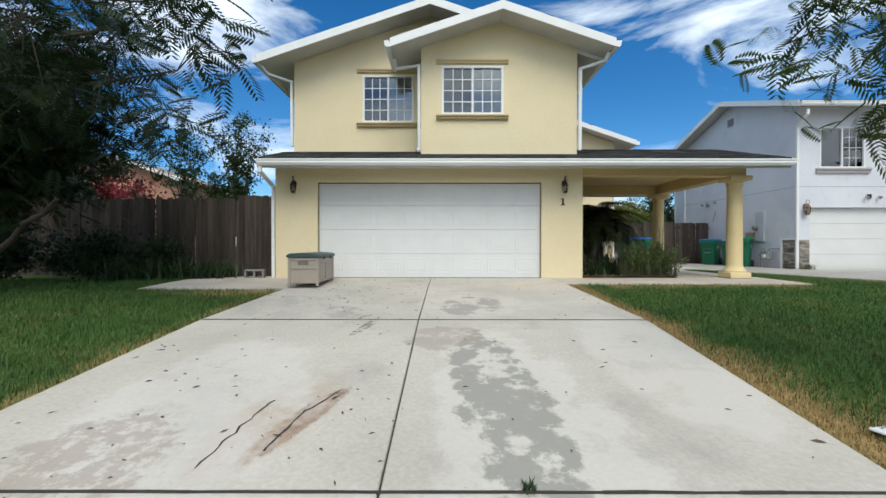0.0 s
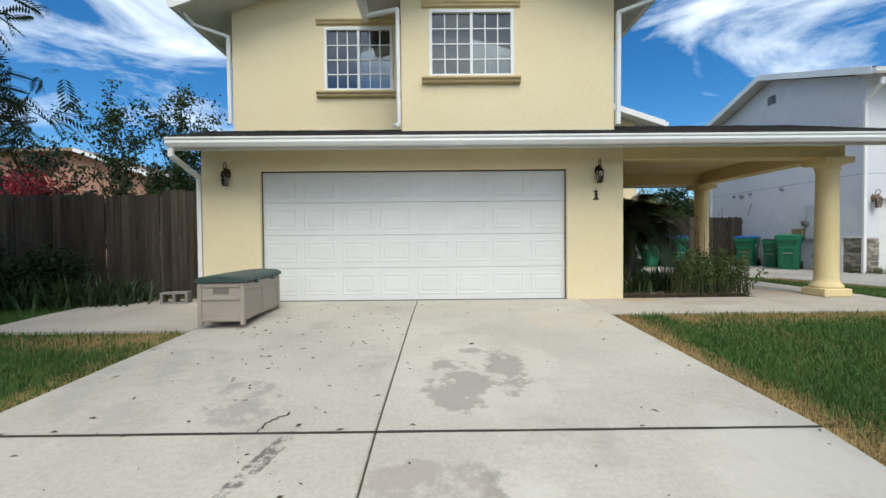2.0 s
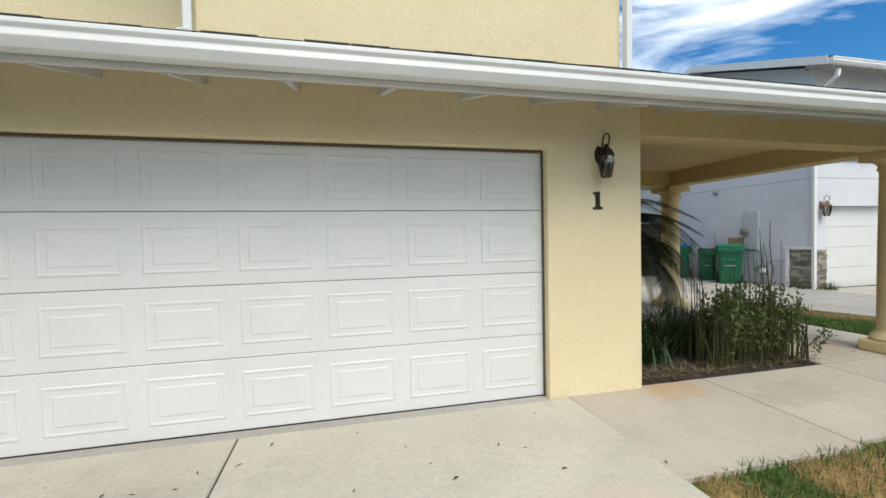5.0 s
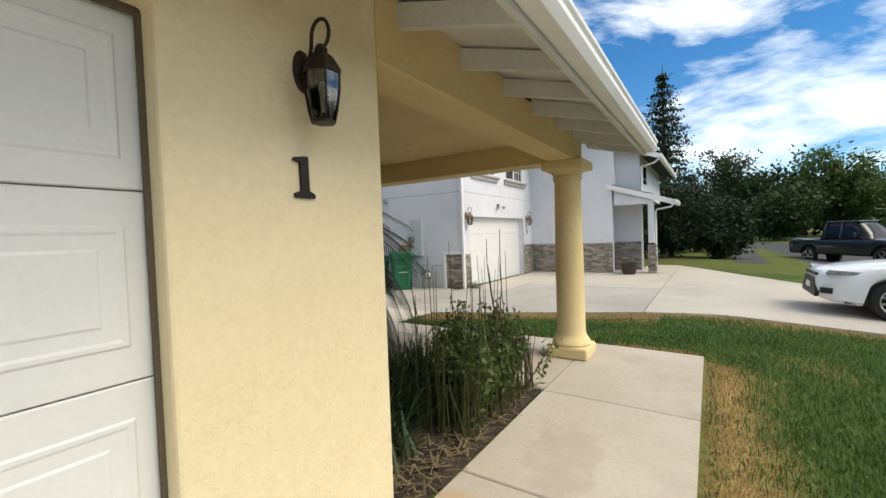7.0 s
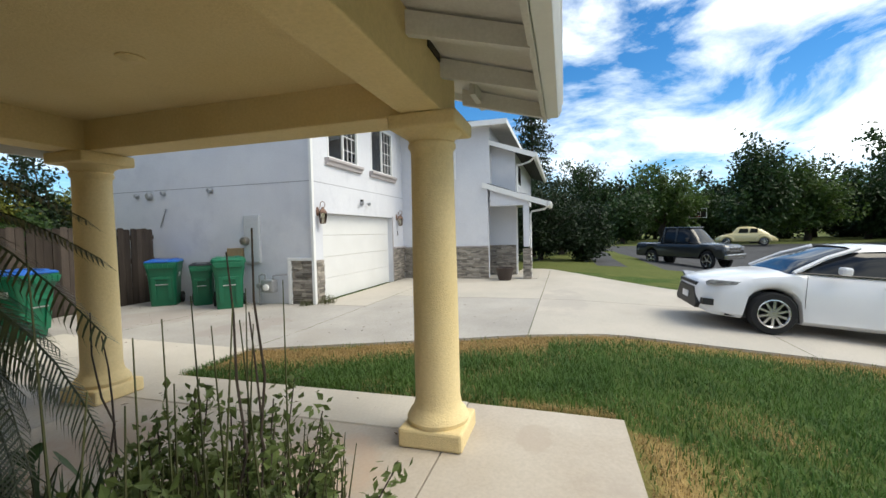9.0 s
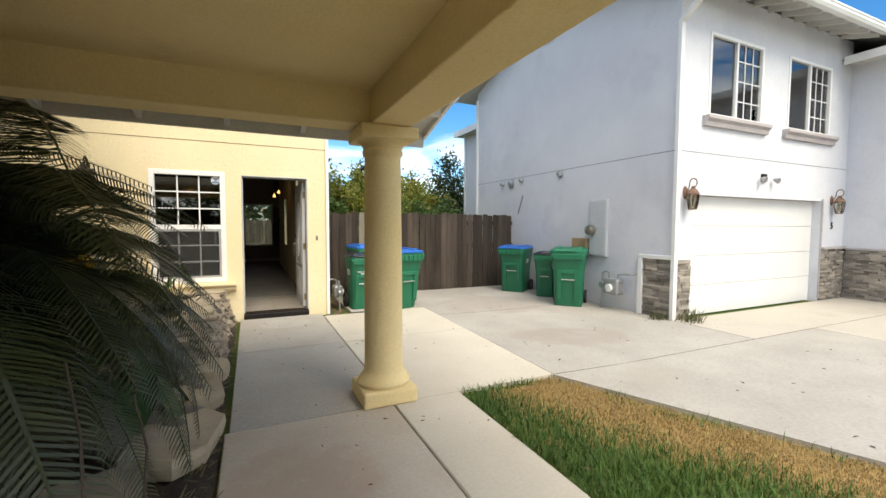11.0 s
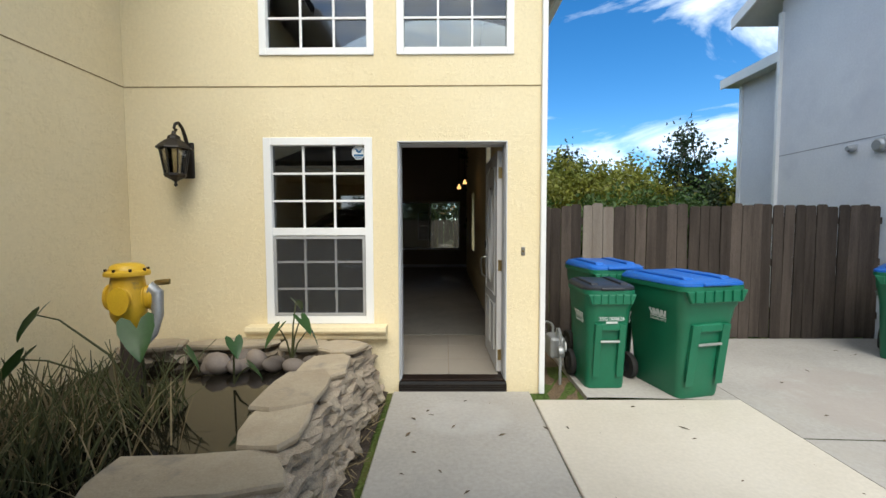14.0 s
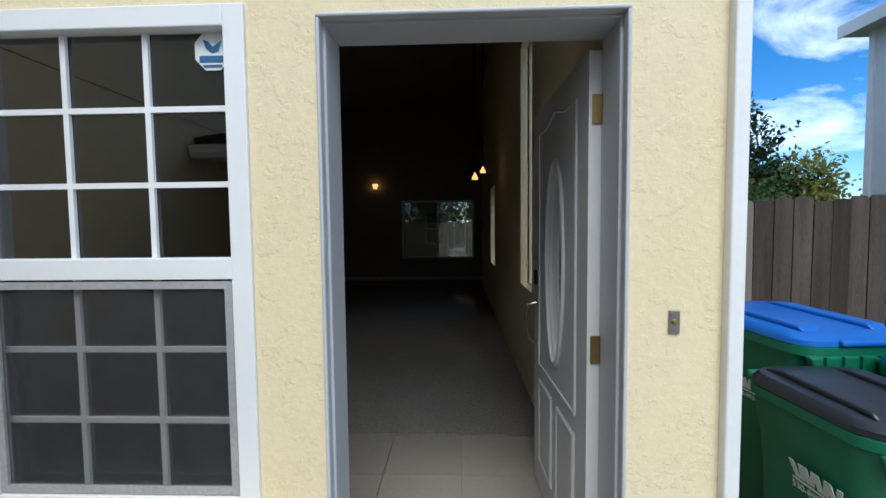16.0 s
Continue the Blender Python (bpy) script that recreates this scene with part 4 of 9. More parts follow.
def coach_lantern(m, name="wall_lantern", label="dark bronze six-sided coach lantern with clear glass", metal=None, s=1.0):
    """A six-sided coach lantern on a loop arm; local -y points away from the wall, origin at the wall plate's middle."""
    metal = metal or BRONZE
    t = thing(name, label, "wall lamp", m, group="coach lanterns")
    oy = -0.135
    bm = bmesh.new()
    lathe(bm, [(0.020, -0.004), (0.06, 0.0), (0.055, 0.012), (0.035, 0.022), (0.012, 0.03)], 20, m=pose(0, 0, 0.02, 90, 0, 0) @ Matrix.Diagonal((1, 1.75, 1, 1)))
    part("wall_plate", bm, metal, t, smooth=True)
    bm = bmesh.new()
    pts = [(0, -0.02, 0.03), (0, -0.05, 0.06), (0, -0.072, 0.12)] + [(0, oy + 0.06 * math.cos(radians(a)), 0.165 + 0.07 * math.sin(radians(a))) for a in range(0, 260, 20)]
    tube(bm, pts, 0.009, 8)
    part("loop_arm", bm, metal, t, smooth=True)
    prof = [(0.018, 0.115), (0.032, 0.095), (0.034, 0.075), (0.058, 0.055), (0.094, -0.005), (0.094, -0.022)]
    bm = bmesh.new()
    lathe(bm, prof[::-1], 6, (0, oy))
    part("hood", bm, metal, t)
    bm = bmesh.new()
    lathe(bm, [(0.054, -0.245), (0.066, -0.20), (0.082, -0.10), (0.084, -0.024)], 6, (0, oy))
    part("glass", bm, LAMPGLASS, t)
    for i in range(6):
        a = 2 * math.pi * i / 6
        bm = bmesh.new()
        tube(bm, [(r * math.cos(a), oy + r * math.sin(a), z) for r, z in ((0.0865, -0.022), (0.0845, -0.10), (0.0685, -0.20), (0.0565, -0.247))], 0.0045, 6)
        part("glazing_bar", bm, metal, t)
    bm = bmesh.new()
    lathe(bm, [(0.045, -0.256), (0.060, -0.254), (0.060, -0.244), (0.052, -0.240)], 6, (0, oy))
    part("base_ring", bm, metal, t)
    bm = bmesh.new()
    lathe(bm, [(0.008, -0.20), (0.012, -0.12), (0.02, -0.09), (0.012, -0.06)], 10, (0, oy))
    part("bulb", bm, MUNTIN, t, smooth=True)
    t.scale = (s, s, s)
    return t


coach_lantern(pose(2.63, GY, 2.045), s=0.75)
coach_lantern(pose(-3.27, GY, 2.045), s=0.75)
num = bmesh.new()
prism(num, [(-0.045, 0.0), (0.055, 0.0), (0.055, 0.018), (0.028, 0.03), (0.026, 0.17), (0.012, 0.17), (-0.045, 0.16), (-0.048, 0.148), (-0.03, 0.144), (-0.016, 0.142), (-0.014, 0.03), (-0.045, 0.018)], "y", -0.014, -0.001)
tagged(part("house_number", num, BLACK, bevel=0.003), "black metal house number one on the stucco", "house number").matrix_basis = pose(2.605, GY, 1.595) @ Matrix.Diagonal((0.9, 1, 0.9, 1))


def tavern_lantern(m, label="black iron wall lantern with scroll arm and caged glass", s=1.0, metal=BLACK, name="wall_lantern"):
    """A tapered cage lantern hung from a scroll on a square back plate."""
    t = thing(name, label, "wall lamp", m)
    oy = -0.20
    bm = bmesh.new()
    bx(bm, -0.05, 0.05, -0.03, 0, -0.23, 0.08)
    part("wall_plate", bm, metal, t, bevel=0.012)
    bm = bmesh.new()
    tube(bm, [(0, -0.02, 0.02), (0, -0.05, 0.12), (0, -0.09, 0.19), (0, -0.14, 0.22), (0, -0.18, 0.20), (0, -0.195, 0.165), (0, -0.17, 0.145), (0, -0.155, 0.165)], [0.018, 0.016, 0.014, 0.013, 0.012, 0.011, 0.009, 0.006], 8)
    part("scroll_arm", bm, metal, t, smooth=True)
    bm = bmesh.new()
    lathe(bm, [(0.135, -0.01), (0.13, 0.005), (0.075, 0.055), (0.05, 0.07), (0.045, 0.095), (0.02, 0.11), (0.012, 0.14)], 8, (0, oy))
    part("hood", bm, metal, t)
    bm = bmesh.new()
    lathe(bm, [(0.072, -0.215), (0.105, -0.02)], 8, (0, oy))
    part("glass", bm, LAMPGLASS, t)
    for i in range(8):
        a = 2 * math.pi * i / 8
        bm = bmesh.new()
        tube(bm, [(0.108 * math.cos(a), oy + 0.108 * math.sin(a), -0.012), (0.075 * math.cos(a), oy + 0.075 * math.sin(a), -0.22)], 0.006, 6)
        part("cage_bar", bm, metal, t)
    bm = bmesh.new()
    lathe(bm, [(0.006, -0.315), (0.016, -0.30), (0.008, -0.28), (0.03, -0.262), (0.075, -0.24), (0.084, -0.225), (0.082, -0.21)], 8, (0, oy))
    part("base_finial", bm, metal, t)
    t.scale = (s, s, s)
    return t


tavern_lantern(pose(3.52, EY, 2.12))

# ---- entry doorway ----
JAMB = material("pale grey door frame", (0.52, 0.53, 0.55), (0.47, 0.48, 0.50), 2, 0.5, grain=0.03)
frame_1 = thing("door_frame", "pale grey painted entry door frame", "door frame", kind="structure")
box_part("jamb", (EX0, EX0 + 0.022, EY + 0.03, EY + 0.19, EZ0, EZ1 - 0.022), JAMB, frame_1, bevel=0.004)
box_part("jamb", (EX1 - 0.022, EX1, EY + 0.03, EY + 0.19, EZ0, EZ1 - 0.022), JAMB, frame_1, bevel=0.004)
box_part("head", (EX0, EX1, EY + 0.03, EY + 0.19, EZ1 - 0.022, EZ1), JAMB, frame_1, bevel=0.004)
box_part("brick_mould", (EX0 + 0.001, EX0 + 0.014, EY - 0.01, EY + 0.03, EZ0, EZ1 - 0.014), JAMB, frame_1, bevel=0.005)
box_part("brick_mould", (EX1 - 0.014, EX1 - 0.001, EY - 0.01, EY + 0.03, EZ0, EZ1 - 0.014), JAMB, frame_1, bevel=0.005)
box_part("brick_mould", (EX0 + 0.001, EX1 - 0.001, EY - 0.01, EY + 0.03, EZ1 - 0.014, EZ1 - 0.001), JAMB, frame_1, bevel=0.005)
step = thing("door_threshold", "black ribbed metal threshold step", "threshold", kind="structure")
box_part("tread", (EX0, EX1, EY - 0.03, EY + 0.2, -0.03, 0.072), RUBBER, step, bevel=0.004)
for i in range(5):
    box_part("rib", (EX0, EX1, EY - 0.036, EY - 0.03, -0.012 + i * 0.017, -0.003 + i * 0.017), BLACK, step)
box_part("sill_plate", (EX0 + 0.002, EX1 - 0.002, EY + 0.02, EY + 0.18, 0.072, 0.094), BRONZE, step, bevel=0.004)
# the open leaf, hinged on the inner right jamb
DOORPAINT = material("white painted door", (0.62, 0.61, 0.60), (0.56, 0.55, 0.54), 1.5, 0.45, grain=0.02)
BRASS = material("brass", (0.45, 0.33, 0.14), (0.35, 0.25, 0.10), 8, 0.35, metal=0.9, grain=0.05)
NICKEL = material("brushed nickel", (0.45, 0.42, 0.38), None, 8, 0.3, metal=0.9)
leaf = thing("entry_door", "white panelled entry door with oval glass, standing open", "door", pose(EX1 - 0.022, EY + 0.19, 0.105, 0, 0, 91.5), kind="structure")
LW, LH, LT = 0.88, 2.05, 0.045


def ring_panel(x0, x1, z0, z1, y, sgn):
    """A raised door panel: a moulded rectangular ring with a flat field."""
    bm = bmesh.new()
    rs = []
    for s, d in ((0, 0), (0.012, 0.009), (0.024, 0.003), (0.05, 0.006)):
        rs.append([bm.verts.new(p) for p in ((x0 + s, y + sgn * d, z0 + s), (x1 - s, y + sgn * d, z0 + s), (x1 - s, y + sgn * d, z1 - s), (x0 + s, y + sgn * d, z1 - s))])
    for a, b in zip(rs, rs[1:]):
        for i in range(4):
            bm.faces.new((a[i], a[(i + 1) % 4], b[(i + 1) % 4], b[i]))
    bm.faces.new(rs[-1])
    return bm


bm = bmesh.new()
outer = [(0, 0), (LW, 0), (LW, LH), (0, LH)]
n_o = 40
ocx, ocz, orx, orz = LW / 2, 1.27, 0.135, 0.46
oval = [(ocx + orx * math.cos(2 * math.pi * i / n_o), ocz + orz * math.sin(2 * math.pi * i / n_o)) for i in range(n_o)]


def on_rect(a):
    """Where a ray from the oval's middle at angle a leaves the door leaf."""
    c, s = math.cos(a), math.sin(a)
    k = min([(LW / 2) / abs(c) if abs(c) > 1e-6 else 1e9, ((LH - ocz) if s > 0 else ocz) / abs(s) if abs(s) > 1e-6 else 1e9])
    return ocx + k * c, ocz + k * s


angs = sorted([2 * math.pi * i / n_o for i in range(n_o)] + [math.atan2(z - ocz, x - ocx) % (2 * math.pi) for x, z in outer])
for y in (0, LT):
    io = [bm.verts.new((ocx + orx * math.cos(a), y, ocz + orz * math.sin(a))) for a in angs]
    oo = [bm.verts.new((on_rect(a)[0], y, on_rect(a)[1])) for a in angs]
    for i in range(len(angs)):
        k = (i + 1) % len(angs)
        bm.faces.new((io[i], io[k], oo[k], oo[i]))
    if y == 0:
        i0, o0 = io, oo
for i in range(len(angs)):
    k = (i + 1) % len(angs)
    bm.faces.new((i0[i], i0[k], io[k], io[i]))
    bm.faces.new((o0[i], o0[k], oo[k], oo[i]))
part("leaf", bm, DOORPAINT, leaf)
for y, sg in ((0, -1), (LT, 1)):
    bm = bmesh.new()
    tube(bm, [(ocx + (orx + 0.01) * math.cos(a), y, ocz + (orz + 0.01) * math.sin(a)) for a in [2 * math.pi * i / 48 for i in range(49)]], 0.014, 6)
    part("oval_moulding", bm, DOORPAINT, leaf, smooth=True)
    part("lower_panel", ring_panel(0.13, 0.40, 0.16, 0.62, y, sg), DOORPAINT, leaf)
    part("lower_panel", ring_panel(0.48, 0.75, 0.16, 0.62, y, sg), DOORPAINT, leaf)
    bm = bmesh.new()
    c = [(0.13, 0.70), (0.75, 0.70), (0.75, 1.92), (0.60, 1.92), (0.44, 1.96), (0.28, 1.92), (0.13, 1.92), (0.13, 0.70)]
    tube(bm, [(px, y, pz) for px, pz in c], 0.008, 6)
    part("panel_moulding", bm, DOORPAINT, leaf)
bm = bmesh.new()
bm.faces.new([bm.verts.new((x, LT / 2, z)) for x, z in oval])
part("oval_glass", bm, DARKGLASS, leaf, "dark leaded oval glass")
for z in (0.16, 1.0, 1.85):
    bm = bmesh.new()
    bx(bm, -0.006, -0.001, -0.012, 0.034, z - 0.05, z + 0.05)
    tube(bm, [(-0.008, -0.006, z - 0.052), (-0.008, -0.006, z + 0.052)], 0.008, 8)
    part("hinge", bm, BRASS, leaf)
for y, sg in ((0, -1), (LT, 1)):
    bm = bmesh.new()
    tube(bm, [(LW - 0.06, y, 1.02), (LW - 0.06, y + sg * 0.05, 1.01), (LW - 0.06, y + sg * 0.06, 0.93), (LW - 0.06, y + sg * 0.045, 0.82), (LW - 0.06, y, 0.79)], 0.009, 8)
    part("door_handle", bm, NICKEL, leaf, smooth=True)
    bm = bmesh.new()
    bx(bm, LW - 0.085, LW - 0.035, min(y, y + sg * 0.012), max(y, y + sg * 0.012), 1.12, 1.2)
    part("deadbolt", bm, BLACK, leaf, bevel=0.004)
bell = thing("doorbell", "small grey metal doorbell plate on the stucco", "doorbell", pose(6.435, EY, 1.25))
box_part("plate", (-0.017, 0.017, -0.008, -0.001, -0.037, 0.037), NICKEL, bell, bevel=0.003)
bm = bmesh.new()
lathe(bm, [(0.009, 0), (0.008, 0.006), (0.002, 0.007)], 12, m=pose(0, -0.008, 0, 90, 0, 0))
part("button", bm, BRASS, bell)

# ---- entry room ----
ROOMFLOOR = material("beige floor tile", (0.36, 0.32, 0.27), (0.30, 0.27, 0.23), 1.2, 0.35, grain=0.05, random_tint=0.12)
ROOMPAINT = material("taupe room paint", (0.34, 0.29, 0.23), (0.31, 0.26, 0.21), 1, 0.85)
CARPET = material("grey-beige carpet", (0.27, 0.25, 0.22), (0.23, 0.21, 0.19), 3, 1.0, grain=0.2, bump=0.4, bump_scale=200)
RY1 = 26.1
bm = bmesh.new()
bx(bm, 2.2, 6.45, EY + WT, RY1, -0.1, 0.085)
setting("floor_base", bm, ROOMPAINT, "floor bed", "floor")
fl = thing("floor", "large square beige tiles inside the entry", "floor", kind="structure")
tm = None
for i in range(-1, 4):
    for j in range(3):
        x0, y0 = 4.86 + (i - 1) * 0.46, 16.36 + j * 0.46
        if tm is None:
            ob = box_part("tile", (0.003, 0.457, 0.003, 0.457, 0.086, 0.097), ROOMFLOOR, fl)
            tm = ob.data
        else:
            ob = new("tile", tm)
            ob.parent = fl
        ob.location = (x0, y0, 0)
bm = bmesh.new()
bx(bm, 2.2, 6.45, 17.75, RY1, 0.0855, 0.103)
setting("carpet", bm, CARPET, "grey-beige carpet in the dim living room", "carpet")
bm = bmesh.new()
wall_bm(bm, "y", RY1, RY1 + 0.15, 2.2, 6.45, 0, 4.9, [(4.28, 6.22, 0.68, 2.24)])
setting("wall_room_back", bm, ROOMPAINT, "taupe living room back wall", "wall")
bm = bmesh.new()
bx(bm, 2.2, 2.35, EY + WT, RY1, 0, 4.9)
setting("wall_room_left", bm, ROOMPAINT, "taupe living room side wall", "wall")
bm = bmesh.new()
wall_bm(bm, "x", 6.435, 6.45, EY + WT + 0.12, RY1, 0, 4.9, [(18.3, 18.9, 1.0, 3.2), (21.6, 22.4, 0.9, 2.2)])
setting("wall_room_right", bm, ROOMPAINT, "taupe living room window wall", "wall")
bm = bmesh.new()
bx(bm, 2.2, 6.66, EY + WT, RY1 + 0.15, 4.72, 4.74)
setting("ceiling_room", bm, ROOMPAINT, "dim living room ceiling", "ceiling")
bm = bmesh.new()
bx(bm, 2.35, 6.43, RY1 - 0.015, RY1 - 0.001, 0.10, 0.20)
setting("baseboard", bm, JAMB, "pale baseboard", "baseboard")
bm = bmesh.new()
bx(bm, 6.42, 6.434, 17.4, RY1, 0.10, 0.20)
setting("baseboard_side", bm, JAMB, "pale baseboard", "baseboard")
window("window_6", 4.28, 6.22, 0.68, 2.24, RY1, "v", 1, 1, "white sliding rear window of the living room")
WARM = glow("warm lamp shade", (1.0, 0.50, 0.15), 1.6)
for px, py, pz in ((6.12, 20.6, 2.30), (6.00, 20.3, 2.18)):
    p = thing("pendant_lamp", "small glowing amber pendant lamp on a thin rod", "pendant lamp", pose(px, py, pz), group="pendant lamps")
    bm = bmesh.new()
    lathe(bm, [(0.04, -0.035), (0.036, -0.01), (0.018, 0.025), (0.010, 0.05)], 14)
    part("shade", bm, WARM, p, "glowing amber glass shade", smooth=True)
    bm = bmesh.new()
    tube(bm, [(0, 0, 0.05), (0, 0, 4.72 - pz)], 0.006, 6)
    part("rod", bm, BLACK, p)
sc = thing("wall_sconce", "small glowing amber wall sconce", "wall lamp", pose(3.6, RY1 - 0.001, 2.62))
bm = bmesh.new()
lathe(bm, [(0.05, -0.06), (0.075, 0.05), (0.07, 0.06)], 14, (0, -0.1))
part("shade", bm, WARM, sc, "glowing amber glass shade", smooth=True)
box_part("bracket", (-0.02, 0.02, -0.1, 0, -0.08, -0.05), BLACK, sc)

# ---- house next door ----
nb = thing("neighbour_house", "two-storey pale grey stucco house with stone base and white trim", "house", pose(14, 16, 0))
NBI = pose(-14, -16, 0)


def npart(name, bm, mat, label="", parent=None, bevel=0.0, smooth=False):
    """A part of the house next door, given in world places."""
    ob = part(name, bm, mat, parent or nb, label, bevel=bevel, smooth=smooth)
    if parent is None:
        ob.matrix_basis = NBI
    return ob


def nbox(name, dims, mat, label="", bevel=0.0, parent=None):
    bm = bmesh.new()
    bx(bm, *dims)
    return npart(name, bm, mat, label, parent, bevel)


NX0, NX1, NY0, NY1 = 11.57, 16.9, 13.65, 20.0
NW1, NW2 = (12.29, 13.78, 3.27, 4.62), (14.58, 16.10, 3.27, 4.62)
ND = (11.98, 15.97, -0.2, 1.98)
bm = bmesh.new()
wall_bm(bm, "y", NY0, NY0 + 0.2, NX0, NX1, -0.2, 5.28, [NW1, NW2, ND])
npart("wall", bm, GREY_STUCCO)
bm = bmesh.new()
prism(bm, [(NY0 + 0.2, -0.2), (NY1, -0.2), (NY1, 5.3), (16.83, 6.35), (NY0 + 0.2, 5.35)], "x", NX0, NX0 + 0.2)
npart("wall", bm, GREY_STUCCO)
nbox("wall", (NX0 + 0.2, 24.0, NY1 - 0.2, NY1, -0.2, 5.1), GREY_STUCCO)
# entry wing, coming forward
WE = 10.72
bm = bmesh.new()
wall_bm(bm, "x", NX1, NX1 + 0.2, WE, NY0 + 0.19, -0.2, 4.85, [(11.75, 12.45, 3.2, 4.4)])
npart("wall", bm, GREY_STUCCO)
nbox("wall", (NX1, NX1 + 0.2, 10.64, WE, 2.9, 4.85), GREY_STUCCO)
nbox("wall", (NX1 + 0.2, 24.0, 10.64, 10.84, 2.5, 4.85), GREY_STUCCO)
nbox("beam", (NX1, NX1 + 0.2, 9.43, 10.64, 2.28, 2.62), GREY_STUCCO)
bm = bmesh.new()
prism(bm, [(9.43, 2.6201), (10.64, 2.6201), (10.64, 2.93), (9.43, 2.5)][::-1], "x", NX1 + 0.01, NX1 + 0.19)
npart("beam_gable", bm, GREY_STUCCO)
# set-back upper volume and its shed roof
nbox("wall", (17.3, 24.0, 9.88, 10.64, 2.6, 4.0), GREY_STUCCO)
bm = bmesh.new()
prism(bm, [(9.88, 4.0), (10.64, 4.0), (10.64, 4.27), (9.88, 4.02)], "x", 17.3, 24.0)
npart("wall", bm, GREY_STUCCO)
bm = bmesh.new()
prism(bm, [(9.29, 3.80), (10.64, 4.27), (10.64, 4.36), (9.29, 3.89)], "x", 16.92, 24.3)
npart("upper_shed_roof", bm, SHINGLE, "dark shingle lean-to roof")
bm = bmesh.new()
prism(bm, [(9.26, 3.74), (10.66, 4.23), (10.66, 4.375), (9.26, 3.90)], "x", 16.89, 16.92)
npart("rake_board", bm, WHITE)
bm = bmesh.new()
prism(bm, [(9.29 + gy, 3.76 + gz) for gy, gz in GUTTER], "x", 16.9, 24.3)
npart("gutter", bm, WHITE)
bm = bmesh.new()
tube(bm, [(17.1, 9.24, 3.78), (17.2, 9.4, 3.66), (17.34, 9.83, 3.56), (17.345, 9.84, 2.7)], 0.035, 8)
npart("downspout", bm, WHITE, smooth=True)
nbox("window_frame", (17.9, 18.9, 9.855, 9.879, 3.0, 3.75), WHITE)
nbox("window_pane", (17.97, 18.83, 9.85, 9.854, 3.06, 3.69), DARKGLASS)
# sheltered entrance
nbox("wall", (18.0, 18.2, 9.95, 11.2, -0.1, 2.5), GREY_STUCCO)
nbox("wall", (NX1 + 0.2, 18.0, 11.0, 11.2, -0.1, 2.5), GREY_STUCCO)
nbox("entry_door", (17.05, 17.95, 10.955, 10.999, 0.0, 2.05), DOORPAINT, "white entry door in the shaded porch", bevel=0.006)
nbox("door_casing", (17.10, 17.16, 10.74, 10.86, 0.0, 2.05), WHITE)
nbox("door_casing", (18.0, 18.06, 9.90, 9.949, 0.0, 2.3), WHITE)
nbox("wall", (23.8, 24.0, 10.64, NY1, -0.2, 5.1), GREY_STUCCO)
bm = bmesh.new()
prism(bm, [(8.88, 2.26), (10.70, 2.90), (10.70, 3.01), (8.88, 2.36)], "x", NX1 - 0.07, 18.9)
npart("porch_roof", bm, SHINGLE, "dark shingle porch roof")
bm = bmesh.new()
prism(bm, [(8.86, 2.20), (10.88, 2.87), (10.88, 3.04), (8.86, 2.37)], "x", NX1 - 0.10, NX1 - 0.071)
npart("porch_fascia", bm, WHITE)
bm = bmesh.new()
prism(bm, [(8.88 + gy, 2.23 + gz) for gy, gz in GUTTER], "x", NX1 - 0.1, 18.9)
npart("gutter", bm, WHITE)
bm = bmesh.new()
tube(bm, [(17.0, 8.84, 2.24), (17.05, 8.95, 2.14), (17.15, 9.36, 2.08), (17.15, 9.40, 2.0), (17.15, 9.40, 0.0)], 0.03, 8)
npart("downspout", bm, WHITE, smooth=True)
nbox("porch_post", (NX1, NX1 + 0.19, 9.43, 9.61, 0.97, 2.279), GREY_STUCCO, bevel=0.01)
nbox("step", (NX1 - 0.0, 18.9, 9.2, 10.95, -0.2, -0.02), DRIVE2, bevel=0.01)
# hipped wing roof
bm = bmesh.new()
hv = [bm.verts.new(p) for p in ((16.45, 10.04, 4.84), (22.0, 10.04, 4.84), (22.0, 14.6, 4.84), (16.45, 14.6, 4.84), (19.2, 12.8, 5.74), (19.2, 14.6, 5.74))]
for f in ((0, 3, 2, 1), (0, 1, 4), (1, 2, 5, 4), (2, 3, 5), (3, 0, 4, 5)):
    bm.faces.new([hv[i] for i in f])
npart("hip_roof", bm, SHINGLE, "dark shingle hipped roof")
nbox("soffit", (16.47, 22.0, 10.06, 13.6, 4.80, 4.836), EAVEWHITE)
nbox("fascia", (16.42, 16.45, 10.04, 13.6, 4.73, 4.89), WHITE)
nbox("fascia", (16.42, 22.0, 10.01, 10.04, 4.73, 4.89), WHITE)


def nroof(e0, e1, rise_to, x0, x1, z):
    up = (0, rise_to - e0, abs(rise_to - e0) * 0.33)
    a, b = ((x0, e0, z), (x1, e0, z))
    ob = roof_plane("roof_slope", a, b, up, 0, parent=nb)
    ob.matrix_basis = NBI
    for o in nb.children:
        if o.name.startswith("soffit"):
            o.matrix_basis = NBI


nroof(13.05, 0, 16.83, 11.12, 24.4, 5.18)
nroof(20.6, 0, 16.83, 11.12, 24.4, 5.18)
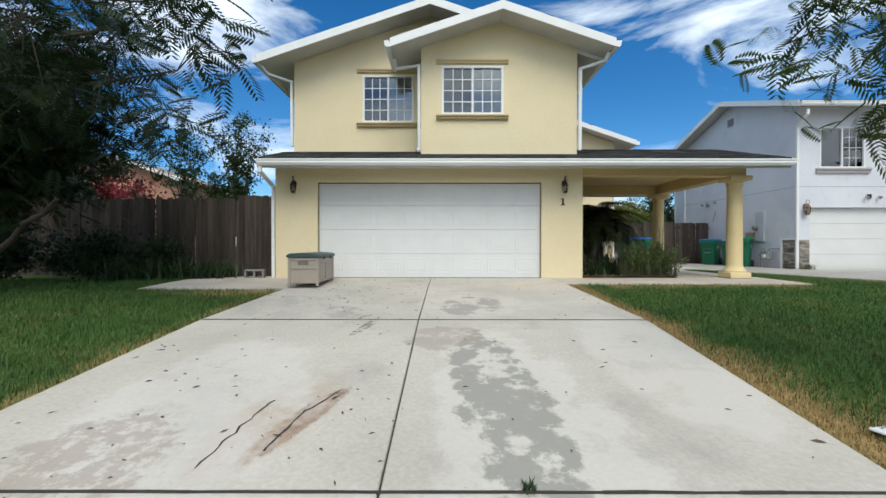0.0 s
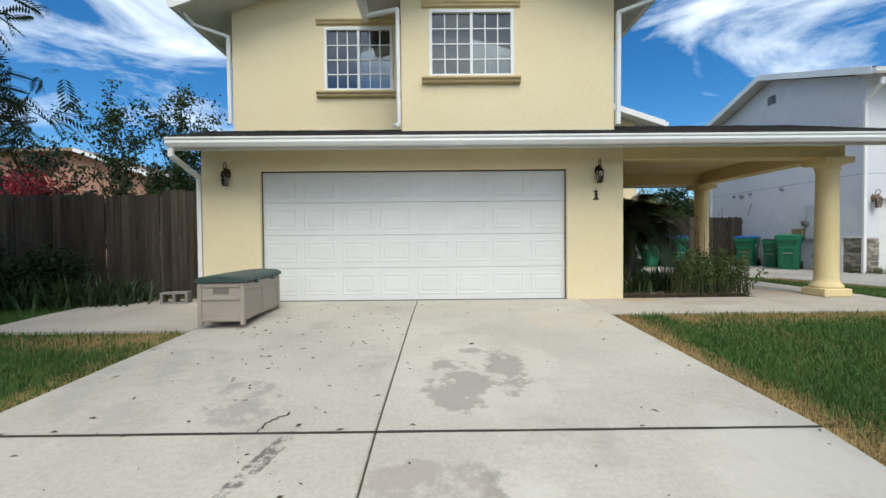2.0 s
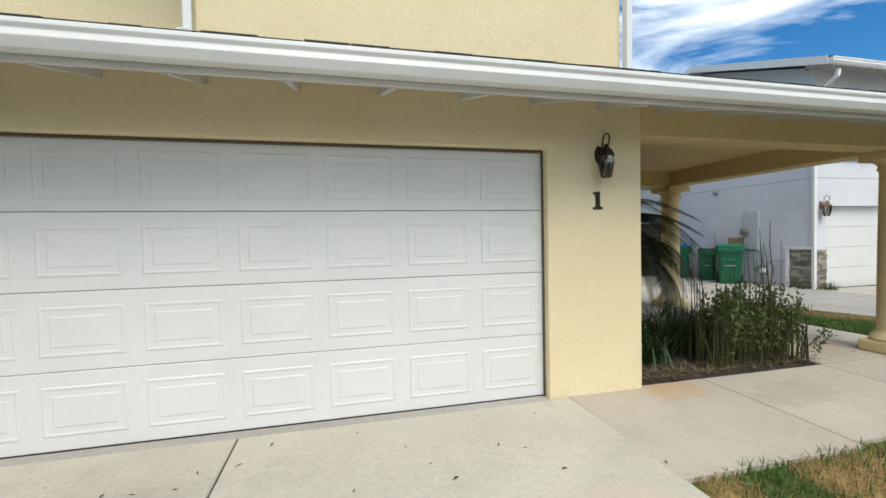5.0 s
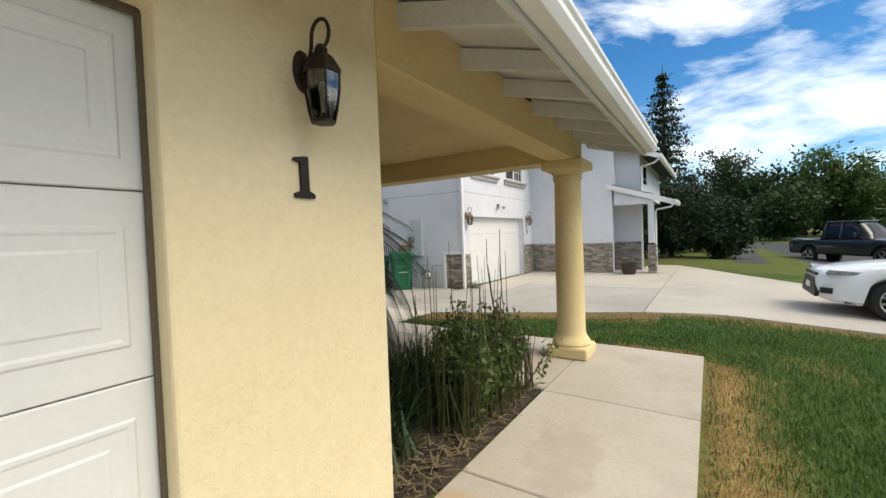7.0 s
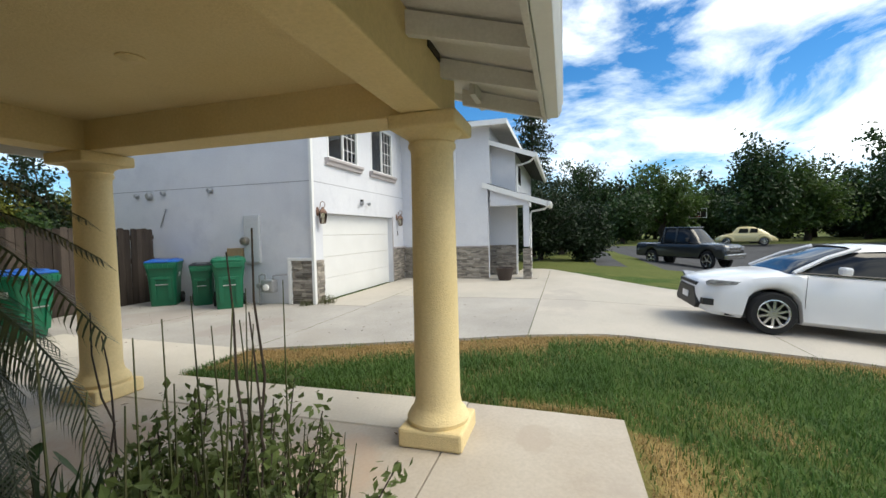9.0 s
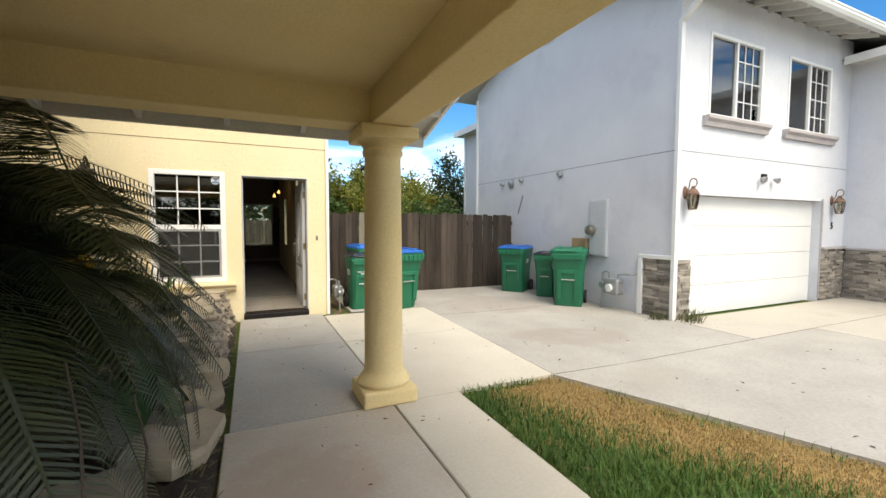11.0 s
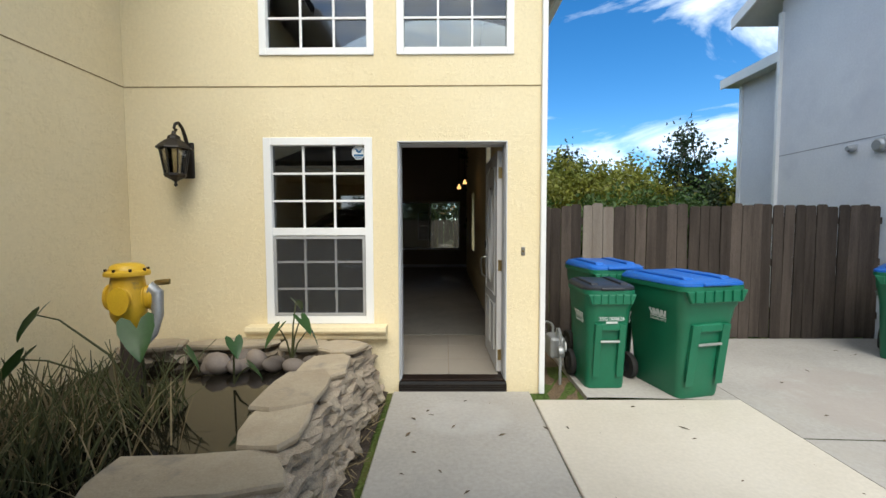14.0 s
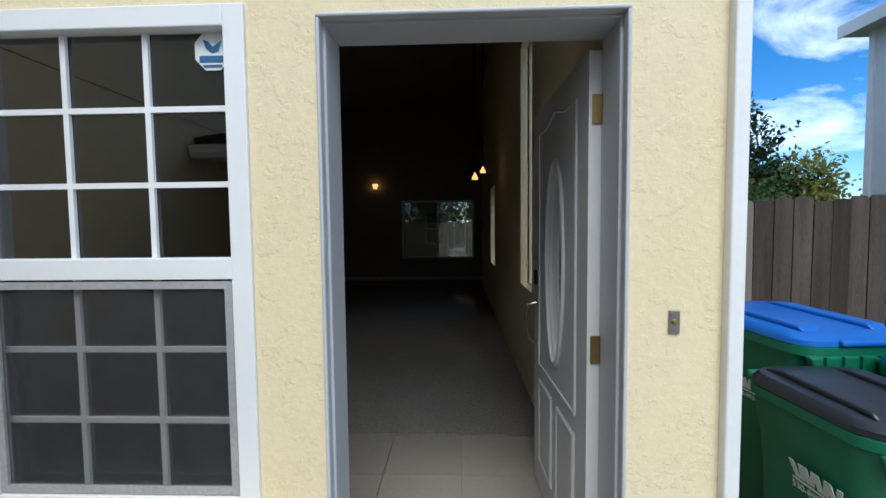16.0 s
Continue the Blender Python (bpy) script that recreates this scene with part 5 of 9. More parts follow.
# rake boards, gutters
for y0, z0, y1, z1, xx in ((13.05, 5.18, 16.83, 6.43, 11.09), (20.6, 5.18, 16.83, 6.43, 11.09)):
    bm = bmesh.new()
    prism(bm, [(y0, z0 - 0.08), (y0, z0 + 0.11), (y1, z1 + 0.11), (y1, z1 - 0.08)], "x", xx, xx + 0.03)
    npart("rake_board", bm, WHITE)
for a, b, y in ((11.1, 16.45, 13.05),):
    bm = bmesh.new()
    prism(bm, [(y + gy, 5.10 + gz) for gy, gz in GUTTER], "x", a, b)
    npart("gutter", bm, WHITE)
x = 11.3
while x < 16.4:
    bm = bmesh.new()
    prism(bm, [(13.07, 5.06), (13.07, 5.15), (13.65, 5.34), (13.65, 5.24)], "x", x, x + 0.04)
    npart("rafter_tail", bm, EAVEWHITE)
    x += 0.42
bm = bmesh.new()
for p, q in (((11.35, 13.0, 4.97), (11.35, 13.02, 4.85)), ((11.35, 13.02, 4.85), (11.53, 13.6, 4.6)), ((11.53, 13.6, 4.6), (11.53, 13.6, 0.0))):
    p, q = Vector(p), Vector(q)
    bx(bm, -0.04, 0.04, -0.03, 0.03, -0.02, (q - p).length + 0.02, Matrix.Translation(p) @ (q - p).to_track_quat("Z", "Y").to_matrix().to_4x4())
npart("downspout", bm, WHITE)
# windows and sills
NTRIM = material("pale mauve plaster trim", (0.50, 0.46, 0.46), None, 2, 0.9, bump=0.1)
for w in (NW1, NW2):
    ww = window("window", *w, NY0, "v", 1, 1, parent=nb, glass=(GLASS, GLASS))
    ww.matrix_basis = NBI
    c = (w[0] + w[1]) / 2
    # spans both sashes; on the right its pale colour stands for a bright reflection
    nbox("blind", (w[0] + 0.03, w[1] - 0.03, NY0 + 0.048, NY0 + 0.06, w[2] + 0.052, w[3] - 0.052), BLIND, "pale drawn blind, its right half standing for a reflection")
    for i in (1, 2):
        u = c + 0.03 + (w[1] - c - 0.08) * i / 3
        nbox("muntin", (u - 0.008, u + 0.008, NY0 + 0.022, NY0 + 0.032, w[2] + 0.05, w[3] - 0.05), MUNTIN)
    for i in range(1, 4):
        u = w[2] + (w[3] - w[2]) * i / 4
        nbox("muntin", (c + 0.03, w[1] - 0.05, NY0 + 0.0225, NY0 + 0.0325, u - 0.008, u + 0.008), MUNTIN)
    bm = bmesh.new()
    prism(bm, [(NY0, w[2] - 0.01), (NY0 - 0.12, w[2] - 0.01), (NY0 - 0.12, w[2] - 0.06), (NY0 - 0.07, w[2] - 0.10), (NY0 - 0.06, w[2] - 0.17), (NY0, w[2] - 0.17)], "x", w[0] - 0.13, w[1] + 0.13)
    npart("window_sill", bm, NTRIM)
    bm = bmesh.new()
    for i in range(16):
        a = w[0] + 0.03 + i * (w[1] - w[0] - 0.06) / 16
        bx(bm, a, a + 0.075, NY0 + 0.12, NY0 + 0.13, w[2], w[3])
    npart("blind", bm, BLIND, "pale vertical blind")
ww = window("window", -12.45, -11.75, 3.2, 4.4, NX1, "v", 2, 4, parent=nb, face="x", outward=1)
ww.matrix_basis = NBI @ pose(0, 0, 0, 0, 0, 90) @ Matrix.Diagonal((-1, -1, 1, 1))
nbox("room_backing", (NX0 + 0.3, 23.7, 16.0, 16.1, -0.1, 5.0), ROOMWALL)
# garage door
for j in range(4):
    h = 2.0 / 4
    nbox("door_section", (ND[0], ND[1], NY0 + 0.15, NY0 + 0.19, -0.06 + j * h * 1.02, -0.06 + (j + 1) * h * 1.02 - 0.006), DOORWHITE, bevel=0.006)
# stone veneer
LEDGE = material("stacked ledge stone", (0.58, 0.52, 0.44), (0.38, 0.34, 0.30), 3, 0.95, bump=0.4, bump_scale=40, grain=0.15, random_tint=0.65, island=True)


def veneer(axis, at, out, u0, u1, z0, z1):
    """Stacked thin stones, uneven in depth, on a wall face."""
    bm = bmesh.new()
    z = z0
    while z < z1 - 0.01:
        h = min(random.uniform(0.028, 0.055), z1 - z)
        u = u0
        while u < u1 - 0.01:
            l = min(random.uniform(0.09, 0.30), u1 - u)
            d = random.uniform(0.02, 0.055)
            lo, hi = sorted((at, at + out * d))
            if axis == "x":
                bx(bm, lo, hi, u, u + l - 0.003, z, z + h - 0.003)
            else:
                bx(bm, u, u + l - 0.003, lo, hi, z, z + h - 0.003)
            u += l
        z += h
    ob = npart("stone_veneer", bm, LEDGE, "stacked grey and tan ledge stone")
    ob["kind"] = "stuff"
    return ob


veneer("x", NX0 - 0.001, -1, NY0, 14.17, -0.12, 0.92)
veneer("y", NY0 - 0.001, -1, NX0 - 0.0, 11.95, -0.12, 0.92)
veneer("y", NY0 - 0.001, -1, 16.0, NX1, -0.12, 1.0)
veneer("x", NX1 - 0.001, -1, WE, NY0 - 0.06, -0.12, 0.97)
veneer("x", 17.999, -1, 9.96, 10.95, -0.05, 1.0)
for d in ((NX1 - 0.02, NX1 + 0.21, 9.41, 9.63),):
    veneer("x", d[0], -1, d[2], d[3], -0.1, 0.92)
    veneer("y", d[2], -1, d[0] - 0.04, d[1], -0.1, 0.92)
    nbox("post_base", (d[0], d[1], d[2], d[3], -0.1, 0.9), GREY_STUCCO)
nbox("stone_cap", (NX0 - 0.07, NX0, NY0 - 0.06, 14.26, 0.92, 0.985), WHITE, bevel=0.008)
nbox("stone_cap", (NX0 - 0.07, NX0, 14.175, 14.26, -0.1, 0.92), WHITE, bevel=0.008)
nbox("corner_trim", (NX0 - 0.075, NX0 - 0.01, NY0 - 0.075, NY0 - 0.01, -0.1, 0.95), WHITE, bevel=0.006)
nbox("stone_cap", (16.0, NX1, NY0 - 0.08, NY0, 1.0, 1.05), NTRIM, bevel=0.008)
nbox("stone_cap", (NX1 - 0.07, NX1, WE, NY0 - 0.08, 0.975, 1.02), NTRIM, bevel=0.008)
nbox("garage_trim", (ND[1], ND[1] + 0.05, NY0 - 0.02, NY0, 0, 2.02), NTRIM)
GREYJOINT = material("grey joint", (0.33, 0.34, 0.38), None, 3, 0.9)
nbox("control_joint", (NX0 - 0.003, NX0 - 0.0005, NY0, NY1, 2.655, 2.668), GREYJOINT)
nbox("control_joint", (NX0, NX1, NY0 - 0.003, NY0 - 0.0005, 2.655, 2.668), GREYJOINT)
# rear additions seen over the fence
nbox("wall", (11.9, 12.1, NY1, 21.4, -0.2, 4.359), GREY_STUCCO)
nbox("corner_trim", (11.86, 11.9, 21.34, 21.42, 0, 4.355), WHITE)
nbox("downspout", (NX0 - 0.06, NX0 - 0.001, NY1 - 0.06, NY1, 0, 5.1), WHITE)
nbox("rear_roof", (11.63, 14.0, 20.01, 21.65, 4.401, 4.50), SHINGLE)
nbox("rear_soffit", (11.63, 14.0, 20.01, 21.64, 4.36, 4.4), EAVEWHITE)
nbox("rear_fascia", (11.60, 11.629, 20.01, 21.65, 4.34, 4.52), WHITE)
# gable louvre
lv = nbox("gable_vent", (NX0 - 0.02, NX0, 16.6, 17.0, 5.5, 5.85), GREY_STUCCO)
for i in range(6):
    nbox("louvre", (NX0 - 0.035, NX0 - 0.021, 16.63, 16.97, 5.53 + i * 0.05, 5.555 + i * 0.05), BLACK)
# meter box, vents, gas meter
METER = material("grey enamel meter box", (0.58, 0.60, 0.63), (0.54, 0.56, 0.59), 2, 0.5)
mb = thing("electric_meter_box", "tall grey metal electric panel with round meter on stucco", "meter box", pose(NX0, 15.19, 0.88))
box_part("box", (-0.07, 0, -0.21, 0.21, 0, 1.08), METER, mb, bevel=0.008)
box_part("door", (-0.078, -0.0705, -0.19, 0.19, 0.03, 0.50), METER, mb, bevel=0.004)
box_part("door", (-0.078, -0.0705, -0.19, 0.19, 0.53, 1.05), METER, mb, bevel=0.004)
bm = bmesh.new()
lathe(bm, [(0.10, 0), (0.10, 0.05), (0.085, 0.11), (0.03, 0.13)], 20, m=pose(-0.078, 0.14, 0.50, 0, -90, 0))
part("meter", bm, NICKEL, mb, "round metal and glass meter", smooth=True)
CARD = material("tan board", (0.45, 0.32, 0.17), None, 3, 0.9)
tagged(box_part("junction_box", (NX0 - 0.10, NX0 - 0.001, 15.44, 15.86, 0.98, 1.22), CARD, bevel=0.01), "tan utility box on the stucco wall", "box")
GAL = material("galvanised steel", (0.42, 0.43, 0.44), (0.36, 0.37, 0.38), 6, 0.45, metal=0.6, grain=0.1)


def gas_meter(m, s=1.0):
    g = thing("gas_meter", "grey metal gas meter with bent pipes against the wall", "gas meter", m, group="gas meters")
    bm = bmesh.new()
    bx(bm, -0.16, 0.16, -0.10, 0.10, 0.28, 0.56)
    part("meter_body", bm, GAL, g, bevel=0.04)
    bm = bmesh.new()
    lathe(bm, [(0.07, 0), (0.07, 0.04), (0.03, 0.05)], 18, m=pose(0, -0.10, 0.40, 90, 0, 0))
    part("dial", bm, MUNTIN, g, smooth=True)
    for pts in ([(-0.10, 0, 0.56), (-0.10, 0, 0.66), (-0.18, 0, 0.68), (-0.26, 0, 0.64), (-0.27, 0, -0.02)], [(0.10, 0, 0.56), (0.10, 0, 0.64), (0.2, 0, 0.66), (0.3, 0.04, 0.66), (0.32, 0.18, 0.66)]):
        bm = bmesh.new()
        tube(bm, pts, 0.018, 8)
        part("pipe", bm, GAL, g, smooth=True)
    bm = bmesh.new()
    lathe(bm, [(0.055, -0.03), (0.065, 0.0), (0.055, 0.03)], 16, m=pose(-0.27, 0, 0.42, 90, 0, 0))
    part("regulator", bm, GAL, g, smooth=True)
    g.scale = (s, s, s)


gas_meter(pose(11.34, 14.62, level(11.3, 14.6) + 0.012, 0, 0, 270))
gas_meter(pose(6.83, 16.62, -0.02, 0, 0, 90) , 0.75)
for i, (y, z, r) in enumerate(((18.6, 2.55, 0.05), (18.2, 2.53, 0.09), (17.75, 2.58, 0.05), (16.34, 2.58, 0.06))):
    v = thing("wall_vent", "small grey hooded wall vent", "vent", pose(NX0, y, z), group="wall vents")
    bm = bmesh.new()
    lathe(bm, [(r, 0), (r, 0.07), (r * 0.7, 0.10)], 14, m=pose(0, 0, 0, 0, -90, 0))
    part("hood", bm, GAL, v, smooth=True)
    box_part("flange", (-0.006, -0.0005, -r * 1.2, r * 1.2, -r * 1.2, r * 1.2), METER, v)
bm = bmesh.new()
tube(bm, [(NX0 - 0.02, 17.9, 1.75), (NX0 - 0.02, 17.7, 2.2)], 0.012, 6)
for i in range(8):
    tube(bm, [(NX0 - 0.05, 17.88 - i * 0.025, 1.80 + i * 0.056), (NX0 - 0.002, 17.88 - i * 0.025, 1.80 + i * 0.056)], 0.006, 5)
tagged(part("wall_spike_strip", bm, GAL), "slanted spiked metal strip on the wall", "bracket")
RUST = material("weathered copper lantern", (0.13, 0.075, 0.055), (0.33, 0.20, 0.14), 9, 0.6, metal=0.4, grain=0.1)
coach_lantern(pose(11.80, NY0, 1.98), label="rust-coloured wall lantern beside the neighbour's garage", metal=RUST)
coach_lantern(pose(16.35, NY0, 1.98), label="rust-coloured wall lantern beside the neighbour's garage", metal=RUST)
fl2 = thing("floodlight", "small twin floodlight over the garage door", "floodlight", pose(13.9, NY0, 2.32))
box_part("base", (-0.06, 0.06, -0.05, 0, -0.05, 0.09), BLACK, fl2, bevel=0.01)
for sx in (-0.13, 0.28):
    bm = bmesh.new()
    lathe(bm, [(0.025, 0), (0.05, 0.06), (0.052, 0.09)], 12, m=pose(sx, -0.04, 0.0, 110, 0, 0))
    part("lamp_head", bm, GAL, fl2, smooth=True)
bm = bmesh.new()
prism(bm, [(0.0, 0.0), (0.06, 0.0), (0.085, 0.03), (0.07, 0.075), (0.03, 0.08), (0.03, 0.11), (0.08, 0.11), (0.08, 0.13), (0.01, 0.13), (0.01, 0.06), (0.05, 0.055), (0.06, 0.03), (0.0, 0.02)], "y", -0.012, -0.001)
tagged(part("house_number", bm, BLACK), "black metal house number five on grey stucco", "house number").matrix_basis = pose(16.36, NY0, 1.42)
POT = material("dark glazed pot", (0.05, 0.035, 0.03), None, 5, 0.4)
pot = thing("plant_pot", "dark glazed planter pot beside the porch", "plant pot", pose(16.5, 10.16, level(16.5, 10.16) + 0.012))
bm = bmesh.new()
lathe(bm, [(0.19, 0), (0.27, 0.30), (0.30, 0.36), (0.30, 0.39), (0.26, 0.39), (0.25, 0.33)], 20)
part("pot", bm, POT, pot, smooth=True)

# ---- fences ----
PALEWOOD = material("newer pale fence board", (0.30, 0.26, 0.22), (0.24, 0.20, 0.17), 2.0, 0.95, bump=0.4, bump_scale=16, grain=0.15, stretch=(6, 6, 0.5), random_tint=0.2, spec=0.2)
board_meshes = []


def board_mesh(w, h, dog):
    bm = bmesh.new()
    prism(bm, [(0, 0), (w, 0), (w, h - dog), (w - dog, h), (dog, h), (0, h - dog)], "y", 0, 0.018)
    ob = part("tmp", bm, FENCEWOOD)
    me = ob.data
    bpy.data.objects.remove(ob)
    return me


def fence(name, x0, x1, y, h, label, pale=(), w=0.14, facing=-1):
    f = thing(name, label, "fence", pose(x0, y, -0.05))
    ms = [board_mesh(w * k, h * q, 0.022) for k, q in ((0.97, 1.0), (0.96, 1.012), (0.98, 0.99), (0.94, 1.004))]
    x, i = 0.0, 0
    while x < x1 - x0 - 0.05:
        ob = new("board", random.choice(ms))
        ob.parent = f
        ob.matrix_basis = pose(x, random.uniform(-0.006, 0.006), random.uniform(-0.02, 0.015), 0, random.uniform(-0.5, 0.5), random.uniform(-1.2, 1.2))
        if any(a <= i < b for a, b in pale):
            ob.material_slots[0].link = "OBJECT"
            ob.material_slots[0].material = PALEWOOD
        x += w + random.uniform(-0.004, 0.006)
        i += 1
    for z in (0.25, h * 0.55, h - 0.25):
        box_part("rail", (0, x1 - x0, 0.02, 0.06, z, z + 0.09), FENCEWOOD, f)
    xx = 0.3
    while xx < x1 - x0:
        box_part("post", (xx, xx + 0.09, 0.06, 0.15, -0.1, h - 0.05), FENCEWOOD, f)
        xx += 2.4
    return f


fence("fence", -14.0, -3.78, 10.2, 1.92, "weathered dark grey wooden board fence beside the garage", pale=((66, 67),))
fence("fence", 6.72, 11.55, 18.12, 1.78, "weathered brown wooden board fence between the houses", pale=((6, 9),))
fence("fence", 0.0, 14.0, 31.5, 1.75, "brown wooden board fence across the back garden")
gate = thing("fence_gate", "dark weathered board gate with a small latch", "gate", pose(-5.0, 10.15, -0.03))
gm = board_mesh(0.14, 1.96, 0.02)
for i in range(6):
    ob = new("board", gm)
    ob.parent = gate
    ob.matrix_basis = pose(i * 0.146, 0, random.uniform(-0.02, 0.02))
box_part("latch", (0.80, 0.83, -0.03, -0.002, 1.05, 1.2), BLACK, gate)


# ---- rubbish bins ----
def rrect(bm, z, hx, hy, cy, r, n=4, tilt=0.0):
    """A ring of vertices round a rounded rectangle; tilt raises it toward the back."""
    out = []
    for sx, sy, a0 in ((1, 1, 0), (-1, 1, 90), (-1, -1, 180), (1, -1, 270)):
        for k in range(n + 1):
            a = radians(a0 + 90 * k / n)
            x, y = sx * (hx - r) + r * math.cos(a), cy + sy * (hy - r) + r * math.sin(a)
            out.append(bm.verts.new((x, y, z + tilt * (y - cy))))
    return out


def loft(bm, rings, cap0=True, cap1=True):
    for a, b in zip(rings, rings[1:]):
        n = len(a)
        for i in range(n):
            bm.faces.new((a[i], a[(i + 1) % n], b[(i + 1) % n], b[i]))
    if cap0:
        bm.faces.new(rings[0][::-1])
    if cap1:
        bm.faces.new(rings[-1])


def plastic(name, c, rough=0.45):
    return material(name, c, tuple(v * 0.88 for v in c), 2.5, rough, grain=0.05, bump=0.06, bump_scale=180)


BINGREEN, LIDBLUE, LIDBLACK, LIDGREEN = plastic("green plastic", (0.012, 0.150, 0.075)), plastic("blue plastic lid", (0.02, 0.13, 0.52), 0.35), plastic("black plastic lid", (0.02, 0.022, 0.028), 0.35), plastic("green plastic lid", (0.012, 0.165, 0.085))
PRINT = material("white print", (0.7, 0.75, 0.72), None, 30, 0.6, grain=0.15)
BAR = material("pale metal bar", (0.45, 0.47, 0.44), None, 6, 0.4, metal=0.5)


def bin_cart(m, w, d, h, lid, label, text="", group="rubbish bins", foot=0.74):
    """A wheeled rubbish cart; its front looks to local -y."""
    t = thing("wheeled_bin", label, "rubbish bin", m, group=group)
    hx, hy = w / 2, d / 2
    bm = bmesh.new()
    loft(bm, [rrect(bm, 0.0, hx * foot, hy * 0.66, 0.02, 0.05), rrect(bm, 0.03, hx * (foot + 0.02), hy * 0.69, 0.02, 0.06), rrect(bm, h * 0.55, hx * (foot * 0.4 + 0.52), hy * 0.83, 0.005, 0.08), rrect(bm, h * 0.74, hx * 0.89, hy * 0.88, 0, 0.09), rrect(bm, h * 0.77, hx * 0.92, hy * 0.92, 0, 0.09), rrect(bm, h * 0.91, hx * 0.95, hy * 0.96, 0, 0.09)])
    part("body", bm, BINGREEN, t, smooth=True)
    bm = bmesh.new()
    loft(bm, [rrect(bm, h * 0.885, hx * 0.965, hy * 0.97, 0, 0.09), rrect(bm, h * 0.89, hx * 1.0, hy * 1.0, 0, 0.10), rrect(bm, h * 0.925, hx * 1.0, hy * 1.0, 0, 0.10), rrect(bm, h * 0.93, hx * 0.96, hy * 0.965, 0, 0.09)])
    part("rim", bm, BINGREEN, t, smooth=True)
    # skirt under the front rim, with ribs
    bm = bmesh.new()
    prism(bm, [(-hx * 0.93, h * 0.895), (-hx * 0.78, h * 0.80), (hx * 0.78, h * 0.80), (hx * 0.93, h * 0.895)], "y", -hy * 1.02, -hy * 0.93)
    part("front_skirt", bm, BINGREEN, t, bevel=0.01)
    for i in range(6):
        xx = -hx * 0.70 + i * hx * 0.28
        box_part("skirt_rib", (xx - 0.006, xx + 0.006, -hy * 1.055, -hy * 1.02, h * 0.81, h * 0.895), BINGREEN, t)
    # lid
    bm = bmesh.new()
    loft(bm, [rrect(bm, h * 0.926, hx * 0.96, hy * 0.965, 0.0, 0.09), rrect(bm, h * 0.93, hx * 1.0, hy * 0.99, 0.0, 0.10), rrect(bm, h * 0.95, hx * 0.99, hy * 0.985, 0.0, 0.10), rrect(bm, h * 0.972, hx * 0.92, hy * 0.92, 0.0, 0.10, tilt=0.02), rrect(bm, h * 0.980, hx * 0.6, hy * 0.7, 0.02, 0.10, tilt=0.03)])
    ld = part("lid", bm, lid, t, smooth=True)
    for sx in (-1, 1):
        bm = bmesh.new()
        prism(bm, [(-hy * 0.78, h * 0.968), (-hy * 0.70, h * 0.99), (hy * 0.5, h * 1.0), (hy * 0.8, h * 0.985), (hy * 0.8, h * 0.968)], "x", min(sx * hx * 0.42, sx * hx * 0.72), max(sx * hx * 0.42, sx * hx * 0.72))
        part("lid_ridge", bm, lid, ld, bevel=0.012)
    bm = bmesh.new()
    bx(bm, -hx * 0.45, hx * 0.45, -hy * 1.04, -hy * 0.93, h * 0.93, h * 0.955)
    part("lid_lip", bm, lid, ld, bevel=0.01)
    # lift recess on the front: frame proud of a dark hollow, with a metal bar
    zc = h * 0.46
    yf = -hy * 0.80
    for sx in (-1, 1):
        bm = bmesh.new()
        prism(bm, [(yf + 0.02, zc - 0.30 * h), (yf - 0.012 + 0.12 * h * 0.28, zc - 0.34 * h), (yf - 0.045, zc + 0.16 * h), (yf + 0.02, zc + 0.17 * h)], "x", min(sx * hx * 0.34, sx * hx * 0.58), max(sx * hx * 0.34, sx * hx * 0.58))
        part("front_pillar", bm, BINGREEN, t, bevel=0.012)
    bm = bmesh.new()
    bx(bm, -hx * 0.36, hx * 0.36, yf - 0.040, yf + 0.02, zc + 0.10 * h, zc + 0.17 * h)
    part("recess_hood", bm, BINGREEN, t, bevel=0.015)
    bm = bmesh.new()
    tube(bm, [(-hx * 0.36, yf - 0.022, zc), (hx * 0.36, yf - 0.022, zc)], 0.012, 8)
    part("lift_bar", bm, BAR, t, "pale metal lift bar", smooth=True)
    for sx in (-1, 1):
        wm = pose(sx * hx * 0.86, hy * 0.70, 0.125, 0, 90, 0)
        bm = bmesh.new()
        lathe(bm, [(0.07, -0.025), (0.12, -0.028), (0.127, -0.015), (0.127, 0.015), (0.12, 0.028), (0.07, 0.025)], 24, m=wm)
        wh = part("wheel", bm, RUBBER, t, "black plastic wheel", smooth=True)
        bm = bmesh.new()
        lathe(bm, [(0.02, -0.034), (0.06, -0.028), (0.06, 0.028), (0.02, 0.034)], 10, m=wm)
        part("hub", bm, LIDBLACK, wh)
    bm = bmesh.new()
    tube(bm, [(-hx * 0.86, hy * 0.70, 0.125), (hx * 0.86, hy * 0.70, 0.125)], 0.012, 8)
    part("axle", bm, BAR, t)
    bm = bmesh.new()
    tube(bm, [(-hx * 0.7, hy * 0.96, h * 0.9), (-hx * 0.7, hy * 1.12, h * 0.93), (hx * 0.7, hy * 1.12, h * 0.93), (hx * 0.7, hy * 0.96, h * 0.9)], 0.014, 8)
    part("push_handle", bm, BINGREEN, t, smooth=True)
